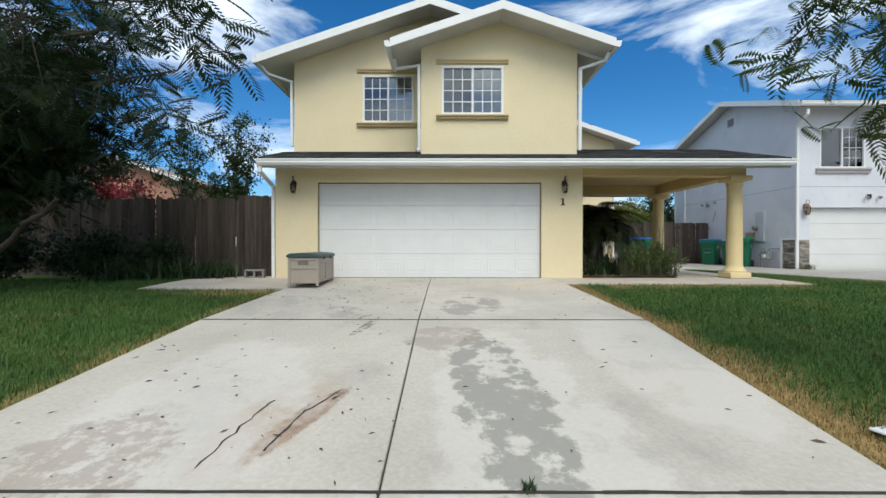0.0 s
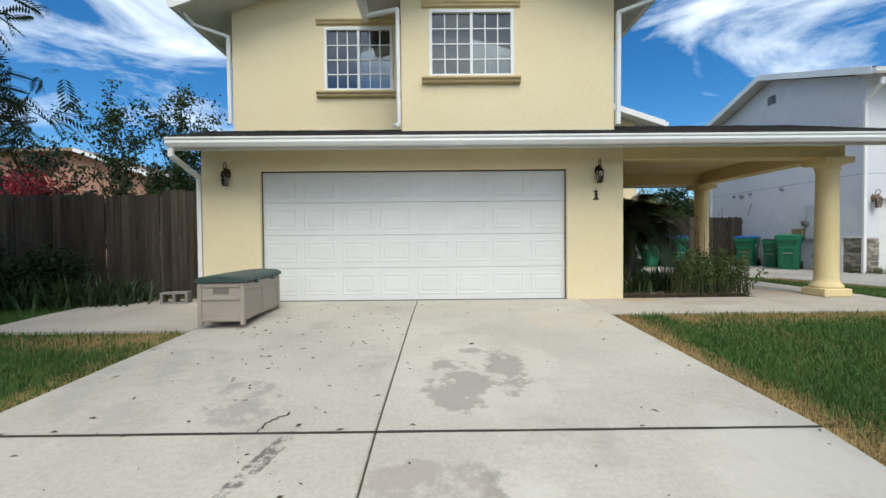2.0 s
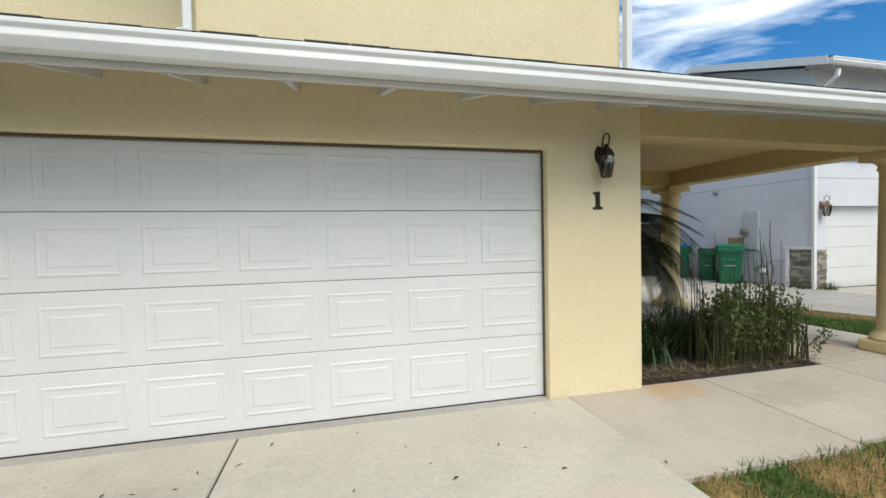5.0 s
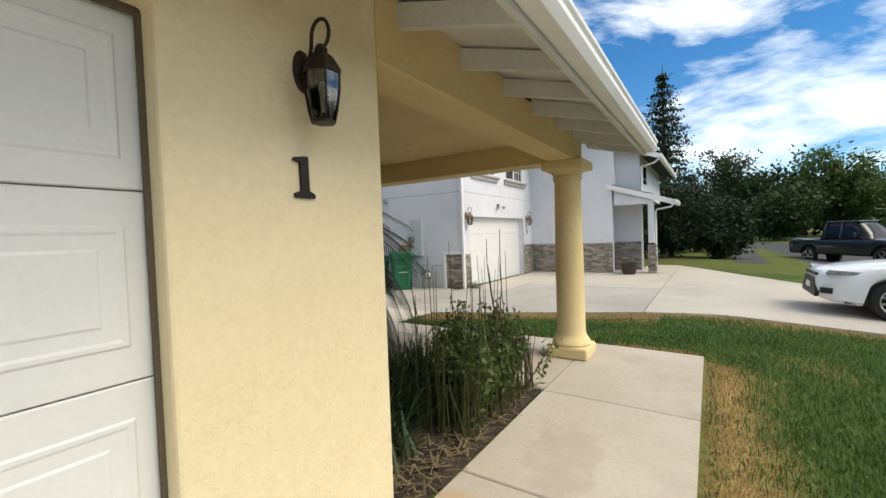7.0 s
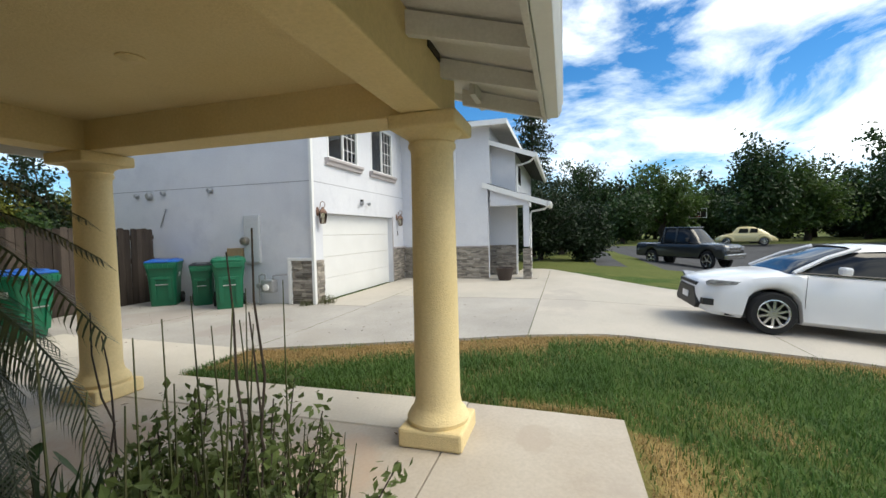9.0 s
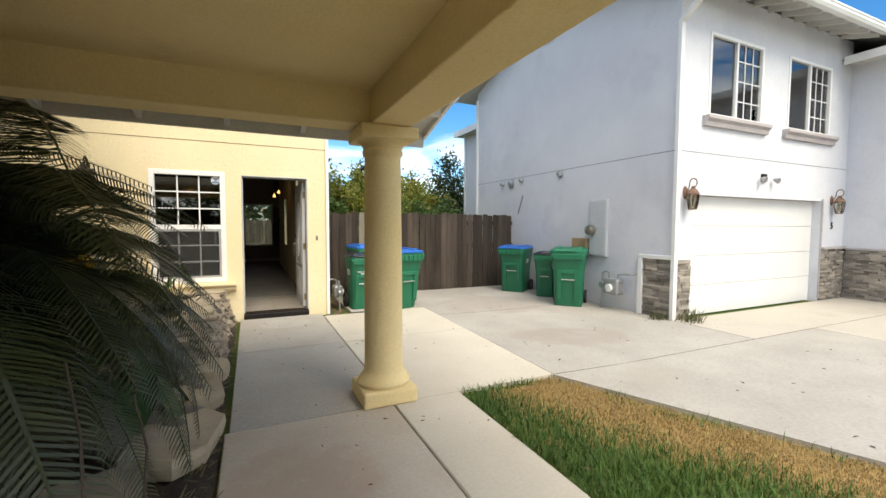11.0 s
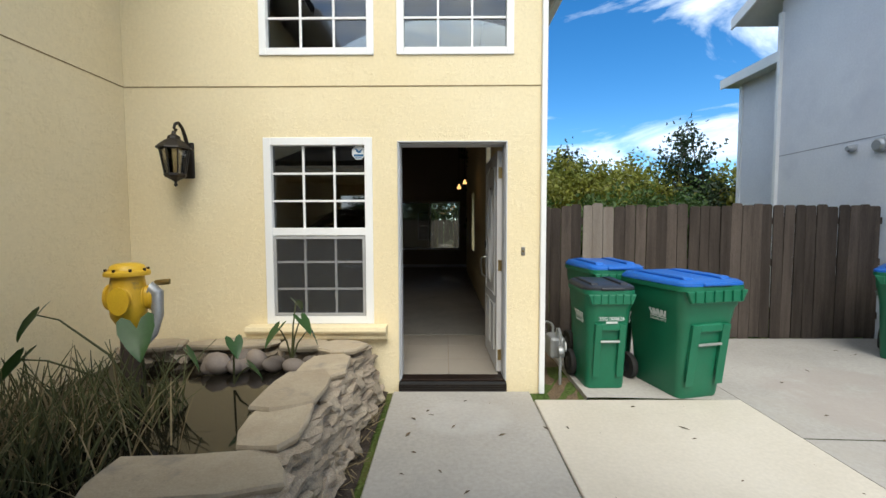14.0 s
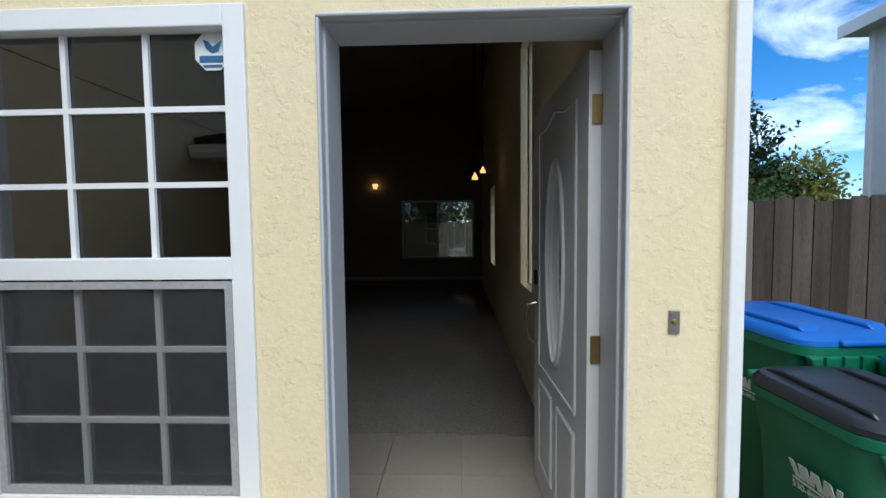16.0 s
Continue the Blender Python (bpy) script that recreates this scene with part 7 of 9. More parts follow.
for x, y, h, w in ((8.2, 26.2, 3.7, 1.8), (10.6, 26.8, 3.9, 2.0), (13.0, 28.0, 4.0, 2.0), (16.3, 28.5, 3.8, 1.7)):
    far_tree(x, y, h, w, LEAF_LIGHT, "rounded yellow-green tree beyond the fence", 0.17, 70, 18, trunk=0.25, low=0.0)
for x, y, h, w in ((8.3, 23.0, 2.55, 1.5), (10.0, 23.6, 2.5, 1.6), (11.8, 24.2, 2.6, 1.5), (7.3, 24.5, 4.4, 0.6)):
    far_tree(x, y, h, w, LEAF_HEDGE, "green leafy tree beyond the fence", 0.15, 50, 16, low=0.0)
far_tree(14.6, 27.6, 4.9, 1.3, LEAF_DARK, "tall dark green tree beyond the fence", 0.17, 34, 11, low=0.15)
far_tree(12.6, 36.0, 6.5, 1.2, LEAF_DARK, "tall dark green tree beyond the fence", 0.2, 20, 10, low=0.2)
conifer(38.0, 10.8, 14.0, 3.2, "tall dark blue-green conifer behind the houses")
for x, y, h, w in ((26.3, 9.6, 3.8, 1.7), (26.0, 7.4, 3.0, 1.3), (28.8, 10.2, 5.2, 2.0), (31.5, 8.6, 5.0, 2.0), (25.2, 11.4, 3.4, 1.5)):
    far_tree(x, y, h, w, LEAF_DARK, "dense dark green garden shrub by the street", 0.17, 34, 13, name="large_shrub", trunk=0.15, low=0.0, group="street shrubs")
for i in range(12):
    a = radians(-88 - i * 4.4)
    d = 54 + 7 * math.sin(i * 2.1)
    far_tree(2.6 - d * math.sin(a), 8.3 + d * math.cos(a), 5.5 + 6.0 * math.sin(i * 1.7) ** 2, 3.0 + 1.6 * math.sin(i * 1.7) ** 2, LEAF if i % 3 else LEAF_HEDGE, "broad green shade tree across the street", 0.40, 30, 12, low=0.05)
for i in range(20):
    a = radians(-86 - i * 2.9)
    d = 66 + 4 * math.sin(i * 1.3)
    far_tree(2.6 - d * math.sin(a), 8.3 + d * math.cos(a), 5.0 + 3.5 * math.sin(i * 1.1) ** 2, 4.2, LEAF_DARK, "dark tree in the woods across the street", 0.55, 24, 11, low=0.0)
for x, y, h in ((2.5, 33, 5.0), (5.0, 34, 6.0), (7.5, 33, 5.5), (10, 35, 5.0)):
    far_tree(x, y, h, 2.0, LEAF, "green tree behind the back garden", 0.16, 24, 10, low=0.0)
for x, y, h in ((-16, 15, 5.0), (-13.5, 16.5, 4.6), (-19, 18, 6), (-12.5, 12.0, 3.8)):
    far_tree(x, y, h, 2.2, LEAF_DARK, "dark green tree behind the yard fence", 0.16, 30, 12, low=0.0)
for i in range(12):
    far_tree(-30 + i * 7.0, -24 - 4 * math.sin(i * 2.2), 7 + 2 * math.sin(i), 3.5, LEAF, "green shade tree along the street behind", 0.5, 22, 9, low=0.1)

# ---- house beyond the left fence ----
TERRA = material("salmon stucco", (0.50, 0.27, 0.19), None, 1, 0.9, bump=0.1)
fh = thing("far_house", "low salmon stucco house with a pale gabled roof behind the trees", "house", pose(-20.5, 27, 0))
bm = bmesh.new()
prism(bm, [(-7, 0), (3.4, 0), (3.4, 5.0), (-0.2, 6.2), (-7, 6.2)], "y", 0, 6)
part("wall", bm, TERRA, fh)
ROOFTAN = material("pale tan roof tile", (0.38, 0.29, 0.23), None, 2, 0.9, grain=0.15)
for e, r in ((4.0, -0.2),):
    bm = bmesh.new()
    prism(bm, [(e, 4.82), (e, 5.0), (r, 6.42), (-7.4, 6.42), (-7.4, 6.25), (r, 6.25)], "y", -0.7, 6.5)
    part("roof", bm, ROOFTAN, fh)
bm = bmesh.new()
prism(bm, [(4.0, 4.74), (4.0, 4.98), (-0.2, 6.40), (-0.2, 6.2)], "y", -0.74, -0.71)
part("rake_board", bm, WHITE, fh)

# ---- planting bed ----
MULCH = material("dark mulch and soil", (0.050, 0.036, 0.026), (0.09, 0.065, 0.045), 9, 1.0, bump=1.0, bump_scale=45, grain=0.3)
bm = bmesh.new()
nx, ny = 24, 70
gr = [[bm.verts.new((3.0 + 2.24 * i / nx, 9.2 + 6.98 * j / ny, 0.02 + 0.035 * noise.noise(Vector((i * 0.7, j * 0.7, 0))) - (0.03 if i == nx or j == 0 else 0))) for i in range(nx + 1)] for j in range(ny + 1)]
for r0, r1 in zip(gr, gr[1:]):
    for i in range(nx):
        bm.faces.new((r0[i], r0[i + 1], r1[i + 1], r1[i]))
setting("planting_bed", bm, MULCH, "dark mulched planting bed", "ground")
bm = bmesh.new()
gr = [[bm.verts.new((6.66 + 0.34 * i / 4, 16.05 + 2.0 * j / 12, -0.03 + 0.02 * noise.noise(Vector((i * 0.9, j * 0.9, 4))))) for i in range(5)] for j in range(13)]
for r0, r1 in zip(gr, gr[1:]):
    for i in range(4):
        bm.faces.new((r0[i], r0[i + 1], r1[i + 1], r1[i]))
setting("dirt_strip", bm, material("bare brown dirt", (0.22, 0.15, 0.085), (0.15, 0.10, 0.06), 6, 1.0, bump=0.9, bump_scale=60, grain=0.3), "bare dirt beside the wall", "ground")
# chips and straw along the bed's edge
verts, faces = [], []
for i in range(900):
    if i % 2:
        p = Vector((rng.uniform(3.1, 5.25), 9.22 + abs(rng.normal(0, 0.16)), 0.045))
    else:
        p = Vector((5.24 - abs(rng.normal(0, 0.10)), rng.uniform(9.2, 16.0), 0.045))
    a, L, w = rng.uniform(0, 6.28), rng.uniform(0.03, 0.16), rng.uniform(0.002, 0.008)
    d, s = Vector((math.cos(a), math.sin(a), rng.uniform(-0.1, 0.25))) * L, Vector((-math.sin(a), math.cos(a), 0)) * w
    n0 = len(verts)
    verts += [p - s, p + s, p + d + s * 0.5, p + d - s * 0.5]
    faces.append((n0, n0 + 1, n0 + 2, n0 + 3))
tagged(mesh_of("mulch_straw", verts, faces, LEAF_STRAW), "dry straw and bark chips on the bed", "mulch", kind="stuff")


# ---- cycad ----
def frond_mesh(length, arch, pairs, seed):
    """A feather frond along +x: a tapering stalk that rises and bows over, with two combs of narrow leaflets set in a shallow V."""
    r = random.Random(seed)
    pts = []
    for i in range(15):
        k = i / 14
        pts.append(Vector((length * (k - 0.14 * k ** 3), 0, length * (arch * 1.16 * k - arch * 1.40 * k ** 2.4))))
    bm = bmesh.new()
    tube(bm, pts, [0.012 * (1 - 0.8 * i / 14) for i in range(15)], 5)
    for i in range(pairs):
        k = 0.12 + 0.88 * i / (pairs - 1)
        j = k * 14
        a = pts[int(j)].lerp(pts[min(14, int(j) + 1)], j - int(j))
        d = (pts[min(14, int(j) + 1)] - pts[max(0, int(j) - 1)]).normalized()
        up = d.cross(Vector((0, 1, 0))) * -1
        L = 0.225 * math.sin(math.pi * (0.13 + 0.80 * k)) ** 0.7 * r.uniform(0.94, 1.06)
        for sd in (-1, 1):
            e = (Vector((0, sd, 0)) * 0.86 + d * (0.34 + 0.3 * k) + up * 0.26 + Vector((0, 0, r.uniform(-0.04, 0.04)))).normalized()
            w = d * 0.0048
            m = a + e * L * 0.5
            n = a + e * L * 0.82 + Vector((0, 0, -0.05 * L))
            tip = a + e * L + d * 0.02 + Vector((0, 0, -0.16 * L))
            v = [bm.verts.new(q) for q in (a - w, a + w, m + w, n + w * 0.7, tip, n - w * 0.7, m - w)]
            bm.faces.new((v[0], v[1], v[2], v[6]))
            bm.faces.new((v[6], v[2], v[3], v[5]))
            bm.faces.new((v[5], v[3], v[4]))
    ob = part("tmp", bm, LEAF_CYCAD)
    me = ob.data
    bpy.data.objects.remove(ob)
    return me


cy = thing("cycad", "large dark cycad palm with arching feathery fronds in the bed", "palm", pose(4.22, 11.65, 0.02))
bm = bmesh.new()
lathe(bm, [(0.20, -0.05), (0.23, 0.1), (0.21, 0.4), (0.24, 0.62), (0.17, 0.82), (0.05, 0.90)], 18)
part("trunk", bm, BARK, cy, "shaggy brown trunk", smooth=True)
fm = [frond_mesh(1.50, 0.75, 96, 1), frond_mesh(1.60, 0.92, 100, 2), frond_mesh(1.45, 0.6, 92, 3), frond_mesh(1.55, 1.05, 98, 4)]
FRONDS = 136
for i in range(FRONDS):
    a = i * 137.5 + rng.uniform(-9, 9)
    k = i / (FRONDS - 1)
    pitch = 72 - 92 * k + rng.uniform(-6, 6)
    ob = new("frond", fm[i % 4])
    ob.parent = cy
    sc = rng.uniform(0.9, 1.06) * (0.85 if k < 0.15 else 1)
    east, north = math.cos(radians(a)), math.sin(radians(a))
    if east > 0.70 or (k > 0.68 and east > 0.3 and north > 0):
        sc = min(sc, 1.0 - 0.26 * max(east, 0.6))
    elif north < -0.5 and east > -0.3:
        sc *= 1.06
    ob.matrix_basis = pose(0, 0, 0.92 - 0.2 * k, 0, 0, a) @ pose(0.06, 0, 0, 0, -pitch * 0.75, 0) @ pose(0, 0, 0, rng.uniform(-16, 16), 0, 0) @ Matrix.Diagonal((sc, sc, sc, 1))

# ---- plants in the bed ----
strap_clump("lily_clump", (4.78, 10.36, 0.02), 260, 0.56, 0.17, LEAF_BLADE, "clump of dark arching strap leaves in the bed", width=0.010)
strap_clump("lily_clump", (4.05, 10.0, 0.02), 150, 0.62, 0.15, LEAF_BLADE, "clump of dark arching strap leaves in the bed", width=0.012)
strap_clump("lily_clump", (3.55, 9.75, 0.02), 110, 0.55, 0.13, LEAF_BLADE, "clump of dark arching strap leaves in the bed", width=0.012)
strap_clump("dry_grass_clump", (3.5, 10.6, 0.02), 90, 0.5, 0.16, LEAF_STRAW, "clump of dry straw-coloured grass", width=0.006)


def reeds(name, x0, x1, y0, y1, n, h, mat, label, z=0.02, r=0.0045, tall=0, lean=0.05):
    """Upright jointed stems, each a thin tapering blade pair."""
    t = thing(name, label, "plant", pose((x0 + x1) / 2, (y0 + y1) / 2, z))
    bm = bmesh.new()
    for i in range(n):
        x, y = rng.uniform(x0 - x1, x1 - x0) / 2, rng.uniform(y0 - y1, y1 - y0) / 2
        hh = h * rng.uniform(0.45, 1.05) if i >= tall else h * rng.uniform(1.5, 2.1)
        lx, ly = rng.normal(0, lean), rng.normal(0, lean)
        tube(bm, [(x, y, 0), (x + lx * 0.4, y + ly * 0.4, hh * 0.5), (x + lx, y + ly, hh)], [r, r * 0.9, r * 0.4], 4)
    part("reed_tangle", bm, mat, t)["kind"] = "stuff"
    return t


reeds("horsetail_reeds", 4.0, 5.2, 9.24, 9.72, 380, 0.66, LEAF_REED, "thicket of olive jointed reeds at the bed's edge", tall=18)
LEAF_WILLOW = leaf_material("pale narrow leaf", (0.20, 0.26, 0.08), (0.12, 0.17, 0.05), 0.5, 0.35)
for wx, wy, wn, ws in ((4.75, 9.46, 46, 0.24), (4.98, 9.98, 20, 0.12), (4.35, 9.5, 24, 0.18)):
    bush = thing("willowy_shrub", "upright light green shrub with narrow leaves in the bed", "shrub", pose(wx, wy, 0.02), group="willowy shrubs")
    bm = bmesh.new()
    cs = []
    for i in range(wn):
        x, y = rng.normal(0, ws * 0.8), rng.normal(0, ws * 0.5)
        hh = rng.uniform(0.35, 0.74)
        tip = (x * 1.4, y * 1.4, hh)
        tube(bm, [(x * 0.6, y * 0.6, 0), (x, y, hh * 0.5), tip], [0.006, 0.005, 0.003], 5)
        for k in range(9):
            cs.append(Vector((x, y, hh * 0.35)).lerp(Vector(tip), k / 8))
    part("stem_tangle", bm, BARK, bush)["kind"] = "stuff"
    leaf_cloud("leaves", cs, 0.05, LEAF_WILLOW, bush, 0.03, 8, droop=-0.4)
for sx, sy, hh in ((5.12, 10.5, 1.12), (5.16, 10.58, 0.98), (4.95, 9.4, 1.48), (4.85, 9.45, 1.4), (5.02, 9.5, 1.15)):
    bm = bmesh.new()
    tube(bm, bent((sx, sy, 0.0), (sx + rng.normal(0, 0.07), sy + rng.normal(0, 0.05), hh), 6, wob=0.03), [0.007, 0.007, 0.006, 0.005, 0.005, 0.004, 0.003], 5)
    tagged(part("bare_stalk", bm, BARK), "tall thin bare brown plant stalk", "plant", group="bare stalks")


def taro(name, base, leaves, label):
    """A plant with broad heart-shaped leaves on arching stalks. leaves: (dx, dy, height, size, yaw)."""
    t = thing(name, label, "plant", pose(*base))
    for dx, dy, h, s, yaw in leaves:
        bm = bmesh.new()
        tube(bm, [(0, 0, 0), (dx * 0.35, dy * 0.35, h * 0.6), (dx * 0.8, dy * 0.8, h * 0.95), (dx, dy, h)], [0.008, 0.007, 0.005, 0.004], 6)
        st = part("stalk", bm, LEAF_REED, t)
        bm = bmesh.new()
        out = [(0, 0), (-0.28, 0.12), (-0.42, 0.30), (-0.30, 0.42), (0.1, 0.42), (0.55, 0.26), (0.85, 0.10), (1.0, 0.0)]
        M = Matrix.Translation((dx, dy, h)) @ pose(0, 0, 0, rng.uniform(-15, 15), rng.uniform(35, 65), yaw)
        mid = [bm.verts.new(M @ (Vector((x, 0, 0.02 - 0.12 * x * x)) * s)) for x in (0, 0.25, 0.5, 0.75, 1.0)]
        for sg in (-1, 1):
            edge = [bm.verts.new(M @ (Vector((x, sg * y, 0.10 * y + 0.05 - 0.12 * x * x)) * s)) for x, y in out[1:-1]]
            bm.faces.new((mid[0], edge[0], edge[1]))
            bm.faces.new((mid[0], edge[1], edge[2], mid[1]))
            bm.faces.new((mid[1], edge[2], edge[3]))
            bm.faces.new((mid[1], edge[3], edge[4], mid[2]))
            bm.faces.new((mid[2], edge[4], edge[5], mid[3]))
            bm.faces.new((mid[3], edge[5], mid[4]))
        part("leaf", bm, LEAF_TARO, t, smooth=True)
    return t


taro("elephant_ear", (4.55, 13.15, 0.0), [(0.12, -0.12, 0.52, 0.30, -60), (-0.1, -0.2, 0.60, 0.32, -100), (0.20, 0.05, 0.42, 0.28, -20), (-0.05, 0.1, 0.62, 0.24, 80), (0.22, -0.25, 0.34, 0.30, -75)], "elephant ear plant with broad green leaves by the stones")
taro("elephant_ear", (4.72, 12.55, 0.0), [(0.16, -0.1, 0.32, 0.27, -20), (0.05, -0.22, 0.38, 0.28, -80), (0.2, 0.1, 0.30, 0.24, 30), (-0.1, -0.15, 0.44, 0.26, -120)], "elephant ear plant with broad green leaves by the stones")
taro("elephant_ear", (5.05, 10.95, 0.0), [(0.08, -0.05, 0.30, 0.17, -40), (0.02, 0.1, 0.36, 0.16, 60), (-0.1, 0.0, 0.28, 0.18, 180)], "small elephant ear plant at the bed's edge")
taro("elephant_ear", (4.55, 15.75, 0.42), [(0.10, -0.05, 0.34, 0.15, -30), (-0.06, -0.1, 0.28, 0.17, -120), (0.02, 0.08, 0.45, 0.12, 80), (0.14, 0.02, 0.24, 0.14, 10)], "small elephant ear plant beside the pond")
taro("elephant_ear", (3.92, 15.05, 0.33), [(-0.60, -0.05, 0.62, 0.2, 190), (0.0, -0.06, 0.54, 0.22, -50), (-0.56, -0.2, 0.40, 0.2, -150), (0.2, 0.1, 0.34, 0.14, 10)], "elephant ear plant standing in the pond")
taro("elephant_ear", (4.25, 15.45, 0.36), [(0.05, -0.08, 0.32, 0.13, -50), (0.12, 0.0, 0.12, 0.13, 20)], "small elephant ear plant standing in the pond")
reeds("pond_reeds", 3.1, 4.15, 14.0, 15.2, 420, 0.42, LEAF_REED, "dense tangle of olive reeds in the pond", z=0.32, r=0.005, lean=0.13)
strap_clump("dry_grass_clump", (3.6, 14.5, 0.34), 420, 0.5, 0.32, LEAF_STRAW, "tangle of dead straw stems in the pond", width=0.004)

# ---- pond and stone planter ----
WATER = bpy.data.materials.new("dark pond water")
WATER.use_nodes = True
_wb = WATER.node_tree.nodes["Principled BSDF"]
_wb.inputs["Base Color"].default_value, _wb.inputs["Roughness"].default_value = (0.008, 0.007, 0.005, 1), 0.05
_wn, _wbp = WATER.node_tree.nodes.new("ShaderNodeTexNoise"), WATER.node_tree.nodes.new("ShaderNodeBump")
_wn.inputs["Scale"].default_value, _wbp.inputs["Strength"].default_value = 14, 0.12
WATER.node_tree.links.new(_wn.outputs[0], _wbp.inputs["Height"])
WATER.node_tree.links.new(_wbp.outputs[0], _wb.inputs["Normal"])
bm = bmesh.new()
bx(bm, 3.0, 4.95, 13.85, 16.1, 0.2, 0.335)
tagged(part("pond", bm, WATER), "dark still pond water behind the stone edge", "pond", kind="structure")
STONE = material("tan and grey field stone", (0.56, 0.47, 0.35), (0.42, 0.34, 0.26), 5, 0.95, bump=0.8, bump_scale=30, grain=0.2, stain=(0.20, 0.165, 0.13), stain_scale=9, stain_at=(0.58, 0.72), random_tint=0.35)
FLAG = material("tan flagstone", (0.52, 0.44, 0.32), (0.43, 0.35, 0.25), 4, 0.9, bump=0.4, bump_scale=22, grain=0.08, stain=(0.30, 0.26, 0.21), stain_scale=5, random_tint=0.25)
COBBLE = material("rounded river cobble", (0.30, 0.25, 0.21), (0.20, 0.165, 0.145), 4, 0.7, bump=0.15, bump_scale=60, grain=0.08, random_tint=0.45)
planter = thing("stone_planter", "dry-stacked stone pond wall with tan flagstone caps", "planter", pose(5.1, 15, 0))


def rough_stone(sx, sy, sz, seed, sub=3, amp=0.24):
    """An uneven block, rounded at its corners."""
    bm = bmesh.new()
    bmesh.ops.create_cube(bm, size=1.0)
    bmesh.ops.subdivide_edges(bm, edges=bm.edges[:], cuts=sub, use_grid_fill=True)
    for v in bm.verts:
        r = v.co.length
        v.co *= 1 - 0.16 * max(0, (r - 0.55)) / 0.3
        v.co += Vector((noise.noise(v.co * 2.3 + Vector((seed, 0, 0))), noise.noise(v.co * 2.3 + Vector((0, seed, 5))), noise.noise(v.co * 2.3 + Vector((9, 0, seed))))) * amp
        v.co = Vector((v.co.x * sx, v.co.y * sy, v.co.z * sz))
    return bm


stone_meshes = []
for i in range(7):
    ob = part("tmp", rough_stone(1, 1, 1, i * 3.7), STONE)
    stone_meshes.append(ob.data)
    bpy.data.objects.remove(ob)


def put_stone(x, y, z, sx, sy, sz, rz=0.0, name="stone", parent=planter, rx=0.0, mesh=None):
    ob = new(name, mesh or random.choice(stone_meshes))
    ob.parent = parent
    ob.matrix_basis = parent.matrix_basis.inverted() @ pose(x, y, z, rx, random.uniform(-4, 4), rz) @ Matrix.Diagonal((sx, sy, sz, 1))
    return ob


def wall_line(y):
    """The planter wall's outer face: x at its foot, along y."""
    return 5.22 - 0.05 * math.sin((y - 13.4) * 1.1) - (0.12 if y < 13.9 else 0) * (13.9 - y)


for c in range(5):
    y = 13.35 + (c % 2) * 0.1
    while y < 16.05:
        l = random.uniform(0.20, 0.42)
        put_stone(wall_line(y) - 0.12 - c * 0.025, min(y + l / 2, 16.0), 0.05 + c * 0.085, 0.26, l * 1.05, 0.115, random.uniform(-6, 6))
        y += l
for c in range(5):
    x = 4.62
    while x < 5.05 - c * 0.02:
        l = random.uniform(0.18, 0.34)
        put_stone(x + l / 2, 13.95 + c * 0.02, 0.05 + c * 0.085, l * 1.05, 0.24, 0.115, random.uniform(-6, 6))
        x += l
for x in (3.15, 3.45, 3.8, 4.15, 4.5, 4.8):
    put_stone(x, 16.08, 0.37, 0.34, 0.22, 0.16, random.uniform(-8, 8))


def flagstone(x, y, z, w, l, rz, seed, parent=planter, h=0.05, name="flagstone"):
    """A thin irregular slab with a broken outline."""
    r = random.Random(seed)
    n = 11
    out = []
    for i in range(n):
        a = 2 * math.pi * i / n
        k = 1 / max(abs(math.cos(a)), abs(math.sin(a))) ** 0.75
        out.append((w / 2 * math.cos(a) * k * r.uniform(0.86, 1.06), l / 2 * math.sin(a) * k * r.uniform(0.86, 1.06)))
    bm = bmesh.new()
    lo = [bm.verts.new((px * 0.94, py * 0.94, -h / 2)) for px, py in out]
    mi = [bm.verts.new((px, py, h * 0.1)) for px, py in out]
    hi = [bm.verts.new((px * 0.97, py * 0.97, h / 2 + r.uniform(-0.004, 0.004))) for px, py in out]
    for a, b in ((lo, mi), (mi, hi)):
        for i in range(n):
            bm.faces.new((a[i], a[(i + 1) % n], b[(i + 1) % n], b[i]))
    bm.faces.new(lo[::-1])
    bm.faces.new(hi)
    ob = part(name, bm, FLAG, parent)
    m = pose(x, y, z, r.uniform(-3, 3), r.uniform(-3, 3), rz)
    ob.matrix_basis = (parent.matrix_basis.inverted() if parent else Matrix.Identity(4)) @ m
    return ob


for i, (x, y, z, w, l, rz) in enumerate(((4.72, 14.16, 0.475, 0.80, 0.34, 8), (4.90, 14.62, 0.470, 0.34, 0.50, 4), (4.86, 14.98, 0.505, 0.38, 0.56, -4), (4.90, 15.45, 0.475, 0.38, 0.52, 4), (4.93, 15.86, 0.50, 0.36, 0.36, -12), (4.55, 16.04, 0.47, 0.42, 0.30, 4), (3.95, 16.05, 0.475, 0.78, 0.28, -2), (3.3, 16.02, 0.47, 0.5, 0.3, 6))):
    flagstone(x, y, z, w, l, rz, 40 + i, h=0.042)
